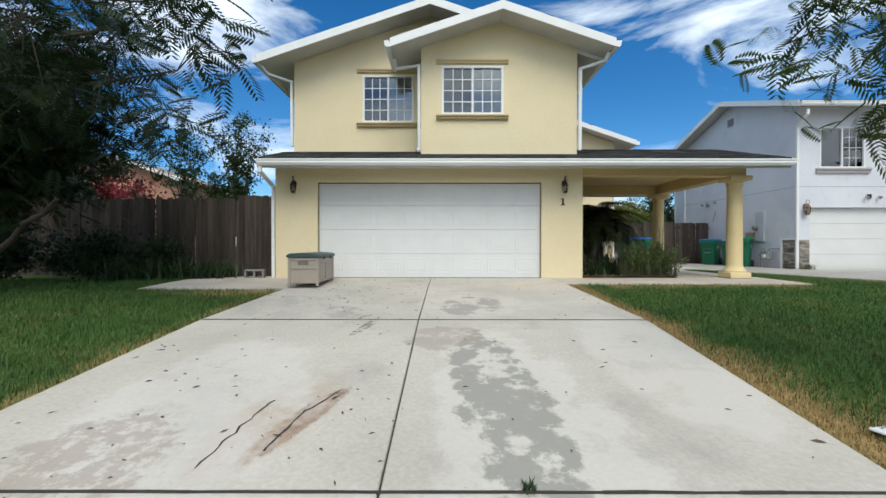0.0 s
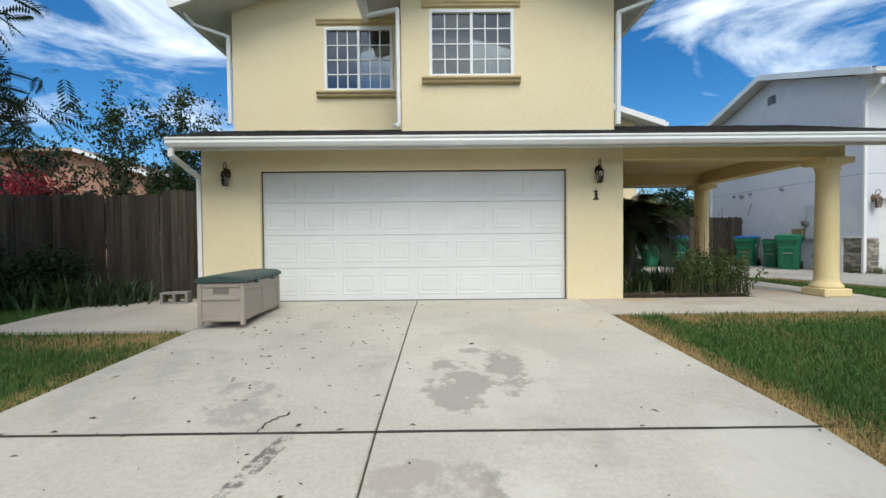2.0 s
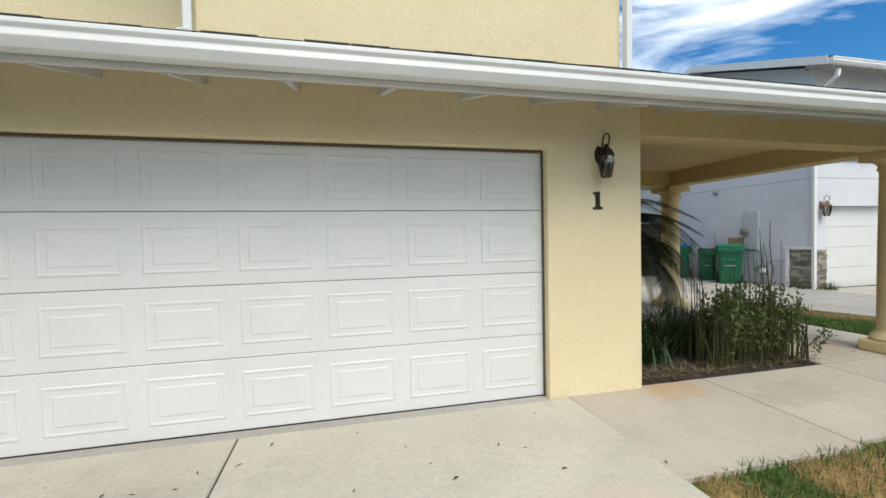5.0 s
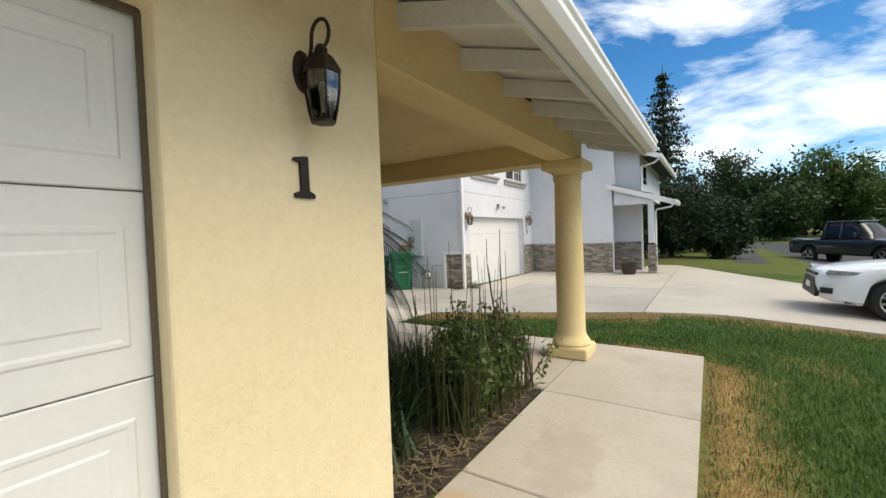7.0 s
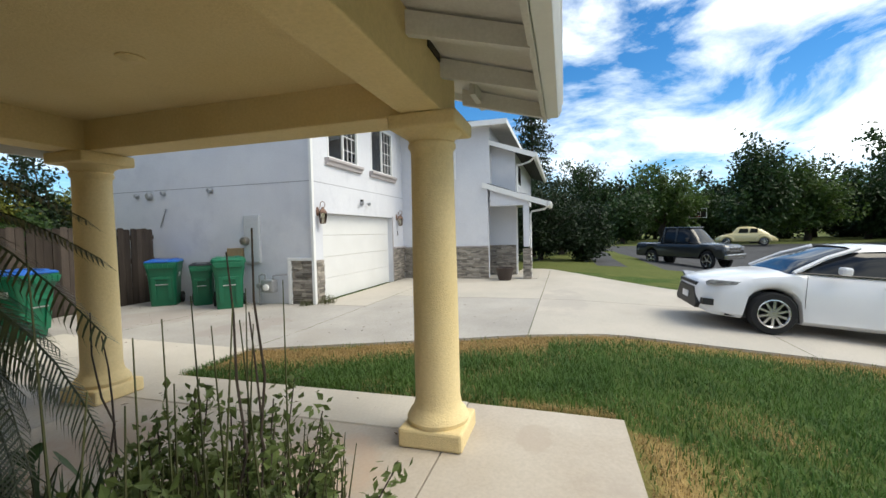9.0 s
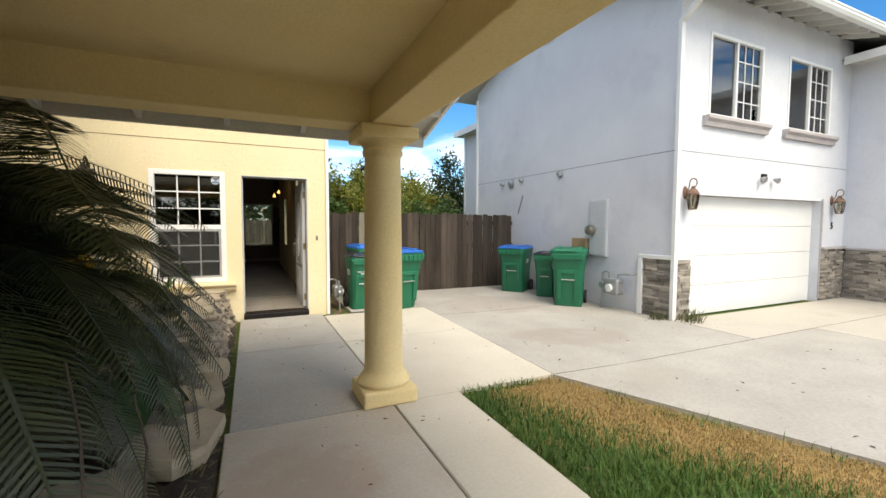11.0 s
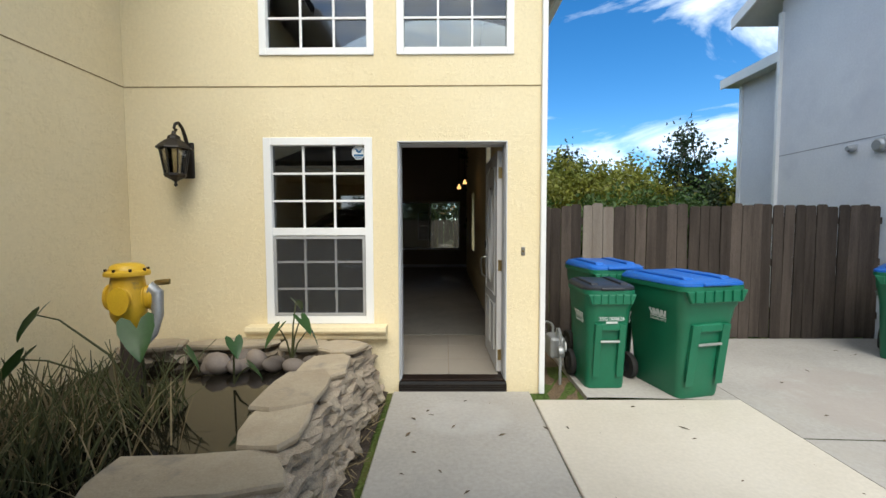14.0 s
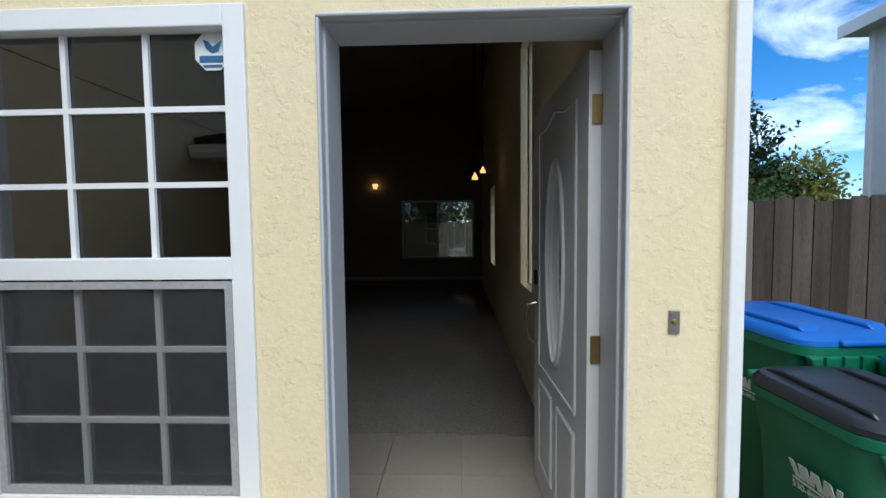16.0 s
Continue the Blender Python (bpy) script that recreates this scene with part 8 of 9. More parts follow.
# low flat stones and cobbles before the wall
for i, (x, y, z, w, l, rz) in enumerate(((5.02, 12.95, 0.10, 0.44, 0.6, 10), (5.0, 12.2, 0.10, 0.5, 0.75, -12), (4.75, 11.6, 0.09, 0.46, 0.62, 18), (5.06, 13.35, 0.16, 0.42, 0.42, 0), (4.9, 11.15, 0.07, 0.42, 0.5, -20), (4.1, 10.7, 0.12, 0.6, 0.5, 10), (3.7, 10.35, 0.10, 0.5, 0.42, -15))):
    ob = flagstone(x, y, z, w, l, rz, 80 + i, parent=None, h=0.12)
    tagged(ob, "thick flat tan fieldstone lying in the bed", "stone", group="flat stones")
cob = bmesh.new()
bmesh.ops.create_icosphere(cob, subdivisions=2, radius=0.5)
for v in cob.verts:
    v.co *= 1 + 0.12 * noise.noise(v.co * 2.2)
ob = part("tmp", cob, COBBLE, smooth=True)
cob_me = ob.data
bpy.data.objects.remove(ob)
for i in range(78):
    x, y = random.uniform(4.1, 5.08), random.uniform(13.25, 13.85)
    if i > 55:
        x, y = random.uniform(4.5, 5.1), random.uniform(12.3, 13.4)
    s = random.uniform(0.13, 0.23)
    z = 0.03 + s * 0.3 + (max(0, (y - 13.3) / 0.55) * 0.30 if i <= 55 else 0) * random.uniform(0.3, 1)
    ob = new("cobble", cob_me)
    ob.matrix_basis = pose(x, y, z, random.uniform(0, 90), random.uniform(0, 90), random.uniform(0, 180)) @ Matrix.Diagonal((s * 1.3, s, s * 0.85, 1))
    tagged(ob, "rounded grey river cobble in the bed", "stone", group="cobbles")
for lay in range(4):
    x = 3.1 + 0.07 * (lay % 2)
    while x < 4.68:
        s = random.uniform(0.14, 0.21)
        ob = new("cobble", cob_me)
        ob.matrix_basis = pose(x + s * 0.5, 13.74 + lay * 0.055 + random.uniform(-0.03, 0.03), 0.05 + lay * 0.115, random.uniform(-20, 20), random.uniform(-20, 20), random.uniform(0, 180)) @ Matrix.Diagonal((s * 1.25, s * 1.05, s * 0.85, 1))
        tagged(ob, "rounded brown-grey river cobble piled against the pond", "stone", group="cobbles")
        x += s * 1.12
bm = bmesh.new()
bx(bm, 3.0, 4.75, 13.93, 14.06, -0.02, 0.42)
setting("pond_liner_bank", bm, MULCH, "dark earth bank behind the piled cobbles", "bank")
for i in range(12):
    s = random.uniform(0.10, 0.2)
    ob = new("cobble", cob_me)
    ob.matrix_basis = pose(random.uniform(3.9, 4.75), random.uniform(15.72, 15.92), 0.36 + s * 0.2, 20 * i, 10, 40 * i) @ Matrix.Diagonal((s * 1.3, s, s * 0.85, 1))
    tagged(ob, "rounded grey river cobble at the pond's edge", "stone", group="cobbles")

# ---- yellow hydrant used as a fountain ----
YEL = material("chipped yellow hydrant paint", (0.68, 0.43, 0.02), (0.60, 0.36, 0.02), 6, 0.45, grain=0.06, stain=(0.30, 0.20, 0.04), stain_scale=6, stain_at=(0.62, 0.7))
hy = thing("fire_hydrant", "old yellow fire hydrant head standing as a fountain in the pond", "fire hydrant", pose(3.64, 15.3, 0.43))
bm = bmesh.new()
lathe(bm, [(0.10, -0.16), (0.09, 0.30), (0.10, 0.42)], 16)
part("stand", bm, BARK, hy, "dark wet stem", smooth=True)
bm = bmesh.new()
lathe(bm, [(0.09, 0.36), (0.12, 0.42), (0.165, 0.48), (0.175, 0.58), (0.16, 0.70), (0.15, 0.76)], 24)
part("body", bm, YEL, hy, smooth=True)
bm = bmesh.new()
lathe(bm, [(0.205, 0.76), (0.21, 0.775), (0.205, 0.79), (0.17, 0.80), (0.15, 0.83), (0.10, 0.845)], 24)
part("flange", bm, YEL, hy, smooth=True)
for i in range(8):
    bm = bmesh.new()
    lathe(bm, [(0.016, 0.79), (0.016, 0.81), (0.008, 0.812)], 6, (0.185 * math.cos(i * math.pi / 4), 0.185 * math.sin(i * math.pi / 4)))
    part("bolt", bm, BRONZE, hy)
for nm, rz, col in (("nozzle", 170, YEL), ("nozzle", 285, YEL), ("nozzle", 20, YEL)):
    bm = bmesh.new()
    lathe(bm, [(0.10, 0.10), (0.10, 0.15), (0.085, 0.16), (0.085, 0.20), (0.095, 0.205), (0.095, 0.235), (0.04, 0.24)], 18, m=pose(0, 0, 0.60, 0, 90, rz))
    part(nm, bm, col, hy, smooth=True)
bm = bmesh.new()
lathe(bm, [(0.05, 0.235), (0.05, 0.28), (0.02, 0.285)], 10, m=pose(0, 0, 0.60, 0, 90, 170))
part("cap_nut", bm, BRONZE, hy)
bm = bmesh.new()
tube(bm, [(0.2, 0.05, 0.66), (0.27, 0.06, 0.62), (0.28, 0.04, 0.48), (0.25, 0, 0.36), (0.2, -0.06, 0.30)], [0.06, 0.065, 0.06, 0.05, 0.04], 12)
part("elbow_pipe", bm, GAL, hy, "grey metal elbow pipe", smooth=True)
bm = bmesh.new()
tube(bm, [(0.24, 0.08, 0.70), (0.40, 0.08, 0.71)], 0.02, 8)
part("brass_tap", bm, BRASS, hy, smooth=True)
hy.scale = (0.62, 0.62, 0.95)

# ---- grass ----
def blades(name, regions, density, mat, h, want_dry, label):
    """Short grass blades over rectangles, denser where the lawn is green or dry as asked."""
    P = []
    for x0, x1, y0, y1, dens in regions:
        n = int((x1 - x0) * (y1 - y0) * dens * density)
        q = np.column_stack((rng.uniform(x0, x1, n), rng.uniform(y0, y1, n)))
        P.append(q)
    P = np.vstack(P)
    keep = []
    for x, y in P:
        if x > 7.0 and (x > left_edge(y) - 0.02):
            continue
        if x > 0 and 7.93 < y and x < 7.12:
            continue
        edge_r = np.interp(y, [-4, 2, 4.93, 9], [2.35, 2.35, 2.42, 2.34])
        edge_l = np.interp(y, [-4, 2.02, 4.93, 9], [-3.6, -3.05, -2.9, -2.75])
        if edge_l - 0.02 < x < edge_r + 0.02 or (x < 0 and y > 7.28 and x > -5.42):
            continue
        d = dryness(x, y)
        if (rng.uniform() < d) == want_dry:
            keep.append((x, y))
    K = np.array(keep)
    n = len(K)
    z = np.array([level(x, y) for x, y in keep]) - 0.035
    a, L = rng.uniform(0, 6.283, n), h * rng.uniform(0.5, 1.25, n)
    bend = rng.uniform(0.2, 1.0, n) * L
    d = np.column_stack((np.cos(a), np.sin(a)))
    s = np.column_stack((-np.sin(a), np.cos(a))) * (0.0038 if not want_dry else 0.003)
    V = np.empty((n, 5, 3))
    V[:, 0, :2], V[:, 1, :2] = K - s, K + s
    V[:, 0, 2] = V[:, 1, 2] = z
    mid = K + d * bend[:, None] * 0.35
    V[:, 2, :2], V[:, 3, :2] = mid + s * 0.8, mid - s * 0.8
    V[:, 2, 2] = V[:, 3, 2] = z + L * 0.6
    V[:, 4, :2] = K + d * bend[:, None]
    V[:, 4, 2] = z + L * np.where(want_dry, 0.6, 0.95)
    i = np.arange(n)[:, None] * 5
    me = bpy.data.meshes.new(name)
    me.from_pydata(V.reshape(-1, 3).tolist(), [], (i + np.array([0, 1, 2, 3])).tolist() + (i + np.array([3, 2, 4])).tolist())
    me.materials.append(mat)
    return tagged(new(name, me), label, "grass", kind="stuff")


GRASS = leaf_material("lawn grass blade", (0.135, 0.245, 0.05), (0.08, 0.17, 0.038), 0.6, 0.3)
GRASS_DRY = leaf_material("dry grass blade", (0.58, 0.42, 0.19), (0.46, 0.33, 0.14), 0.8, 0.3)
NEAR = [(2.3, 5.5, 1.0, 7.95, 1.6), (5.5, 10.2, 2.0, 7.95, 1.3), (7.08, 10.2, 7.95, 12.4, 2.2), (2.3, 5.5, -1.0, 1.0, 0.5), (-6.0, -2.7, 1.2, 9.0, 1.0), (-9.5, -6.0, 3.5, 8.6, 0.8)]
blades("lawn_grass", NEAR, 1400, GRASS, 0.075, False, "short green lawn grass")
blades("dry_lawn_grass", NEAR, 2600, GRASS_DRY, 0.06, True, "straw-coloured dry lawn grass")

# ---- vehicles ----
def car_paint(name, c, rough=0.25):
    m = material(name, c, tuple(v * 0.96 for v in c), 1.0, rough, grain=0.0)
    m.node_tree.nodes["Principled BSDF"].inputs["Coat Weight"].default_value = 0.6
    return m


CARWHITE, TRUCKGREY, BEETLE = car_paint("white car paint", (0.78, 0.78, 0.80)), car_paint("dark grey car paint", (0.025, 0.028, 0.03)), car_paint("pale yellow car paint", (0.62, 0.52, 0.25))
TINT = material("tinted car glass", (0.015, 0.016, 0.018), None, 1, 0.06, grain=0.0, spec=0.35)
CHROME = material("bright wheel metal", (0.62, 0.62, 0.63), None, 4, 0.22, metal=0.9, grain=0.0)
TYRE = material("tyre rubber", (0.015, 0.015, 0.016), None, 8, 0.85)
TRIMBLACK = material("black trim", (0.012, 0.012, 0.013), None, 4, 0.5)
TAIL = material("red tail lamp", (0.45, 0.01, 0.02), None, 4, 0.2)
HEADL = material("clear head lamp", (0.45, 0.47, 0.50), (0.2, 0.2, 0.22), 20, 0.12, metal=0.3)


def interp(tab, s):
    return float(np.interp(s, [a for a, b in tab], [b for a, b in tab]))


def shell(bm, length, top, wide, low, arches, n=90, belly=0.22):
    """A lofted lower body along local -y (nose at y=0, tail at y=-length); wheel arches lift its lower edge."""
    rings = []
    for i in range(n + 1):
        s = length * i / n
        zt, w, zl = interp(top, s), interp(wide, s), interp(low, s)
        for c, r, ax in arches:
            if abs(s - c) < r:
                zl = max(zl, ax + math.sqrt(r * r - (s - c) ** 2))
        zl = min(zl, zt - 0.06)
        h = zt - zl
        prof = [(w * 0.90, zl), (w * 0.985, zl + 0.06 * min(1, h / 0.3)), (w, zl + h * 0.35), (w * 0.995, zl + h * 0.60), (w * 0.955, zl + h * 0.86), (w * 0.86, zt - 0.012), (w * 0.55, zt + 0.012), (0, zt + 0.02)]
        ring = prof + [(-x, z) for x, z in prof[-2::-1]]
        rings.append([bm.verts.new((x, -s, z)) for x, z in ring])
    for a, b in zip(rings, rings[1:]):
        for k in range(len(a) - 1):
            bm.faces.new((a[k], a[k + 1], b[k + 1], b[k]))
        bm.faces.new((a[-1], a[0], b[0], b[-1]))
    bm.faces.new(rings[0])
    bm.faces.new(rings[-1][::-1])


def cabin(bm, tab, n=40, grow=0.0):
    """A lofted greenhouse. tab: rows of (s, base z, roof z, base half width, roof half width)."""
    rings = []
    s0, s1 = tab[0][0], tab[-1][0]
    for i in range(n + 1):
        s = s0 + (s1 - s0) * i / n
        zb, zr, wb, wr = (float(np.interp(s, [r[0] for r in tab], [r[k] for r in tab])) for k in (1, 2, 3, 4))
        h = zr - zb
        prof = [(wb, zb), (wb + (wr - wb) * 0.5 + 0.012, zb + h * 0.5), (wr + 0.01, zb + h * 0.86), (wr * 0.9, zr - h * 0.02), (wr * 0.5, zr + 0.015 * (h > 0.1)), (0, zr + 0.02 * (h > 0.1))]
        ring = prof + [(-x, z) for x, z in prof[-2::-1]]
        rings.append([bm.verts.new((x, -s, z + grow)) for x, z in ring])
    for a, b in zip(rings, rings[1:]):
        for k in range(len(a) - 1):
            bm.faces.new((a[k], a[k + 1], b[k + 1], b[k]))
    bm.faces.new(rings[0])
    bm.faces.new(rings[-1][::-1])


def wheel(parent, x, s, r, w, spokes=10, rim=CHROME):
    sg = 1 if x > 0 else -1
    M = pose(x, -s, r, 0, 90, 0)
    bm = bmesh.new()
    lathe(bm, [(0.02, -0.012), (r * 0.63, -0.015), (r * 0.67, -w / 2), (r * 0.93, -w / 2), (r, -w * 0.3), (r, w * 0.3), (r * 0.93, w / 2), (r * 0.67, w / 2), (r * 0.63, 0.015), (0.02, 0.012)], 36, m=M)
    tw = part("wheel", bm, TYRE, parent, "black rubber tyre", smooth=True)
    bm = bmesh.new()
    tube(bm, [M @ Vector((r * 0.655 * math.cos(2 * math.pi * k / 36), r * 0.655 * math.sin(2 * math.pi * k / 36), w * 0.46 * sg)) for k in range(37)], 0.016, 6)
    part("rim", bm, rim, tw, smooth=True)
    for k in range(spokes):
        bm = bmesh.new()
        a = 360 * k / spokes
        z0, z1 = sorted((w * 0.22 * sg, w * 0.44 * sg))
        bx(bm, r * 0.08, r * 0.64, -r * 0.055, r * 0.055, z0, z1, M @ pose(0, 0, 0, 0, 0, a))
        part("spoke", bm, rim, tw)
    bm = bmesh.new()
    lathe(bm, [(0.01, w * 0.3 * sg), (r * 0.16, w * 0.32 * sg), (r * 0.13, w * 0.48 * sg), (0.01, w * 0.48 * sg)], 14, m=M)
    part("hub", bm, rim, tw)
    bm = bmesh.new()
    lathe(bm, [(0.02, -w * 0.3 * sg), (r * 0.6, -w * 0.25 * sg), (r * 0.6, 0.0), (0.02, 0.0)], 20, m=M)
    part("brake_disc", bm, TRIMBLACK, tw)


sed = thing("sedan", "white four-door sedan with tinted windows parked on the driveway", "car", pose(11.86, 6.36, -0.098, 5.6, 0, 0))
bm = bmesh.new()
shell(bm, 4.63, [(0, 0.60), (0.06, 0.68), (0.2, 0.74), (0.6, 0.84), (1.25, 0.96), (2.4, 0.985), (3.4, 1.02), (4.0, 1.075), (4.4, 1.07), (4.56, 1.0), (4.63, 0.86)],
      [(0, 0.50), (0.08, 0.66), (0.25, 0.78), (0.55, 0.855), (1.0, 0.885), (3.6, 0.885), (4.2, 0.84), (4.5, 0.74), (4.63, 0.60)], [(0, 0.26), (0.2, 0.19), (0.6, 0.18), (4.2, 0.20), (4.5, 0.28), (4.63, 0.42)],
      [(0.95, 0.375, 0.30), (3.65, 0.375, 0.30)])
part("body", bm, CARWHITE, sed, smooth=True)
bm = bmesh.new()
bx(bm, -0.78, 0.78, -4.3, -0.35, 0.20, 0.62)
part("underbody", bm, TRIMBLACK, sed)
CAB = [(1.12, 0.93, 0.95, 0.76, 0.60), (1.45, 0.955, 1.14, 0.795, 0.66), (2.0, 0.965, 1.375, 0.805, 0.60), (2.4, 0.975, 1.435, 0.81, 0.585), (2.8, 0.985, 1.435, 0.81, 0.585), (3.25, 1.0, 1.37, 0.80, 0.575), (3.75, 1.03, 1.21, 0.77, 0.58), (4.12, 1.07, 1.09, 0.72, 0.60)]
bm = bmesh.new()
cabin(bm, CAB)
part("greenhouse_glass", bm, TINT, sed, "dark tinted glass", smooth=True)
bm = bmesh.new()
rings = []
for s, z, w in ((1.98, 1.385, 0.585), (2.1, 1.41, 0.60), (2.4, 1.447, 0.60), (2.8, 1.45, 0.60), (3.1, 1.415, 0.595), (3.3, 1.375, 0.585)):
    rings.append([bm.verts.new((x, -s, zz)) for x, zz in ((w + 0.02, z - 0.075), (w * 0.97, z - 0.03), (w * 0.6, z + 0.012), (0, z + 0.018), (-w * 0.6, z + 0.012), (-w * 0.97, z - 0.03), (-w - 0.02, z - 0.075))])
for a, b in zip(rings, rings[1:]):
    for k in range(6):
        bm.faces.new((a[k], a[k + 1], b[k + 1], b[k]))
part("roof", bm, CARWHITE, sed, smooth=True)
for sx in (-1, 1):
    bm = bmesh.new()
    tube(bm, [(sx * 0.79, -1.18, 0.95), (sx * 0.70, -1.6, 1.21), (sx * 0.615, -2.02, 1.385)], [0.035, 0.030, 0.035], 6)
    part("front_pillar", bm, CARWHITE, sed, smooth=True)
    bm = bmesh.new()
    prof = [(0.838, -3.50, 1.015), (0.66, -3.16, 1.345), (0.60, -3.12, 1.40), (0.595, -3.40, 1.345), (0.605, -3.80, 1.215), (0.64, -4.16, 1.105), (0.78, -4.10, 1.06)]
    outer = [bm.verts.new((sx * (x + 0.012), y, z + 0.01)) for x, y, z in prof]
    inner = [bm.verts.new((sx * (x - 0.03), y, z - 0.03)) for x, y, z in prof]
    bm.faces.new(outer)
    bm.faces.new(inner[::-1])
    for k in range(len(prof)):
        bm.faces.new((outer[k], outer[(k + 1) % len(prof)], inner[(k + 1) % len(prof)], inner[k]))
    part("rear_pillar", bm, CARWHITE, sed, smooth=True)
    bm = bmesh.new()
    tube(bm, [(sx * 0.825, -2.52, 0.975), (sx * 0.72, -2.56, 1.2), (sx * 0.62, -2.60, 1.40)], 0.022, 6)
    part("door_pillar", bm, TRIMBLACK, sed)
    bm = bmesh.new()
    tube(bm, [(sx * 0.845, -1.2, 0.955), (sx * 0.855, -2.4, 0.985), (sx * 0.845, -3.4, 1.02), (sx * 0.80, -3.9, 1.07)], 0.012, 6)
    part("belt_trim", bm, TRIMBLACK, sed)
    for s in (1.32, 2.50, 3.35):
        bm = bmesh.new()
        tube(bm, [(sx * 0.868, -s - 0.02, 0.32 if s < 3 else 0.72), (sx * 0.890, -s, 0.55 if s < 3 else 0.8), (sx * 0.872, -s, 0.93)], 0.0035, 4)
        part("door_seam", bm, TRIMBLACK, sed)
    for s in (2.32, 3.25):
        bm = bmesh.new()
        bx(bm, min(sx * 0.875, sx * 0.905), max(sx * 0.875, sx * 0.905), -s - 0.10, -s + 0.10, 0.835, 0.862)
        part("door_handle", bm, CARWHITE, sed, bevel=0.01)
    bm = bmesh.new()
    bx(bm, min(sx * 0.86, sx * 1.03), max(sx * 0.86, sx * 1.03), -1.78, -1.66, 0.98, 1.10)
    part("side_mirror", bm, CARWHITE, sed, bevel=0.035)
    bm = bmesh.new()
    prism(bm, [(sx * 0.50, 0.665), (sx * 0.80, 0.745), (sx * 0.80, 0.69), (sx * 0.52, 0.61)], "y", -0.62, -0.10)
    part("head_lamp", bm, HEADL, sed, "narrow head lamp", bevel=0.01)
    bm = bmesh.new()
    prism(bm, [(sx * 0.46, 0.95), (sx * 0.82, 0.98), (sx * 0.83, 0.90), (sx * 0.46, 0.86)], "y", -4.57, -4.30)
    part("tail_lamp", bm, TAIL, sed, "red tail lamp", bevel=0.01)
    bm = bmesh.new()
    prism(bm, [(sx * 0.56, 0.42), (sx * 0.74, 0.43), (sx * 0.74, 0.33), (sx * 0.60, 0.33)], "y", -0.4, -0.045)
    part("fog_recess", bm, TRIMBLACK, sed)
    for s in (0.95, 3.65):
        wheel(sed, sx * 0.79, s, 0.318, 0.21, 10)
bm = bmesh.new()
prism(bm, [(-0.40, 0.57), (0.40, 0.57), (0.60, 0.32), (0.54, 0.24), (-0.54, 0.24), (-0.60, 0.32)], "y", -0.2, 0.014)
part("grille", bm, TRIMBLACK, sed, bevel=0.015)
bm = bmesh.new()
bx(bm, -0.45, 0.45, -0.06, 0.008, 0.60, 0.655)
part("upper_grille", bm, TRIMBLACK, sed, bevel=0.01)
bm = bmesh.new()
bx(bm, -0.16, 0.16, 0.014, 0.026, 0.36, 0.46)
part("number_plate", bm, MUNTIN, sed)

tz = level(27.6, 1.4) - 0.02
trk = thing("pickup_truck", "dark grey pickup truck parked at the street", "truck", pose(26.9, 0.45, tz, 0, 0, 134) @ Matrix.Diagonal((0.88, 0.86, 1.16, 1)))
bm = bmesh.new()
shell(bm, 5.6, [(0, 0.95), (0.15, 1.05), (1.5, 1.13), (1.9, 1.15), (5.55, 1.12), (5.6, 1.1)], [(0, 0.85), (0.2, 0.95), (1, 0.99), (5.4, 0.99), (5.6, 0.96)], [(0, 0.45), (0.4, 0.42), (5.6, 0.5)], [(1.0, 0.46, 0.38), (4.5, 0.46, 0.38)])
part("body", bm, TRUCKGREY, trk, smooth=True)
bm = bmesh.new()
cabin(bm, [(1.5, 1.1, 1.14, 0.9, 0.7), (2.1, 1.13, 1.72, 0.93, 0.70), (2.4, 1.13, 1.80, 0.93, 0.70), (3.6, 1.13, 1.80, 0.93, 0.70), (3.85, 1.13, 1.72, 0.92, 0.68), (3.95, 1.12, 1.14, 0.9, 0.7)])
part("greenhouse_glass", bm, TINT, trk, "dark glass", smooth=True)
bm = bmesh.new()
bx(bm, -0.70, 0.70, -3.75, -2.15, 1.76, 1.84)
part("roof", bm, TRUCKGREY, trk, bevel=0.05)
for sx in (-1, 1):
    for s in (2.9, 3.7):
        bm = bmesh.new()
        tube(bm, [(sx * 0.94, -s, 1.12), (sx * 0.73, -s + 0.03, 1.78)], 0.05, 6)
        part("pillar", bm, TRUCKGREY, trk)
    bm = bmesh.new()
    bx(bm, min(sx * 0.55, sx * 0.88), max(sx * 0.55, sx * 0.88), -0.1, 0.02, 0.80, 0.96)
    part("head_lamp", bm, HEADL, trk, bevel=0.02)
    bm = bmesh.new()
    bx(bm, min(sx * 0.97, sx * 1.18), max(sx * 0.97, sx * 1.18), -2.15, -2.05, 1.18, 1.36)
    part("side_mirror", bm, TRIMBLACK, trk, bevel=0.03)
    for s in (1.0, 4.5):
        wheel(trk, sx * 0.87, s, 0.39, 0.26, 5)
bm = bmesh.new()
bx(bm, -0.92, 0.92, -0.08, 0.10, 0.45, 0.66)
part("bumper", bm, CHROME, trk, bevel=0.03)
bm = bmesh.new()
bx(bm, -0.52, 0.52, -0.05, 0.025, 0.74, 0.96)
part("grille", bm, CHROME, trk, bevel=0.02)

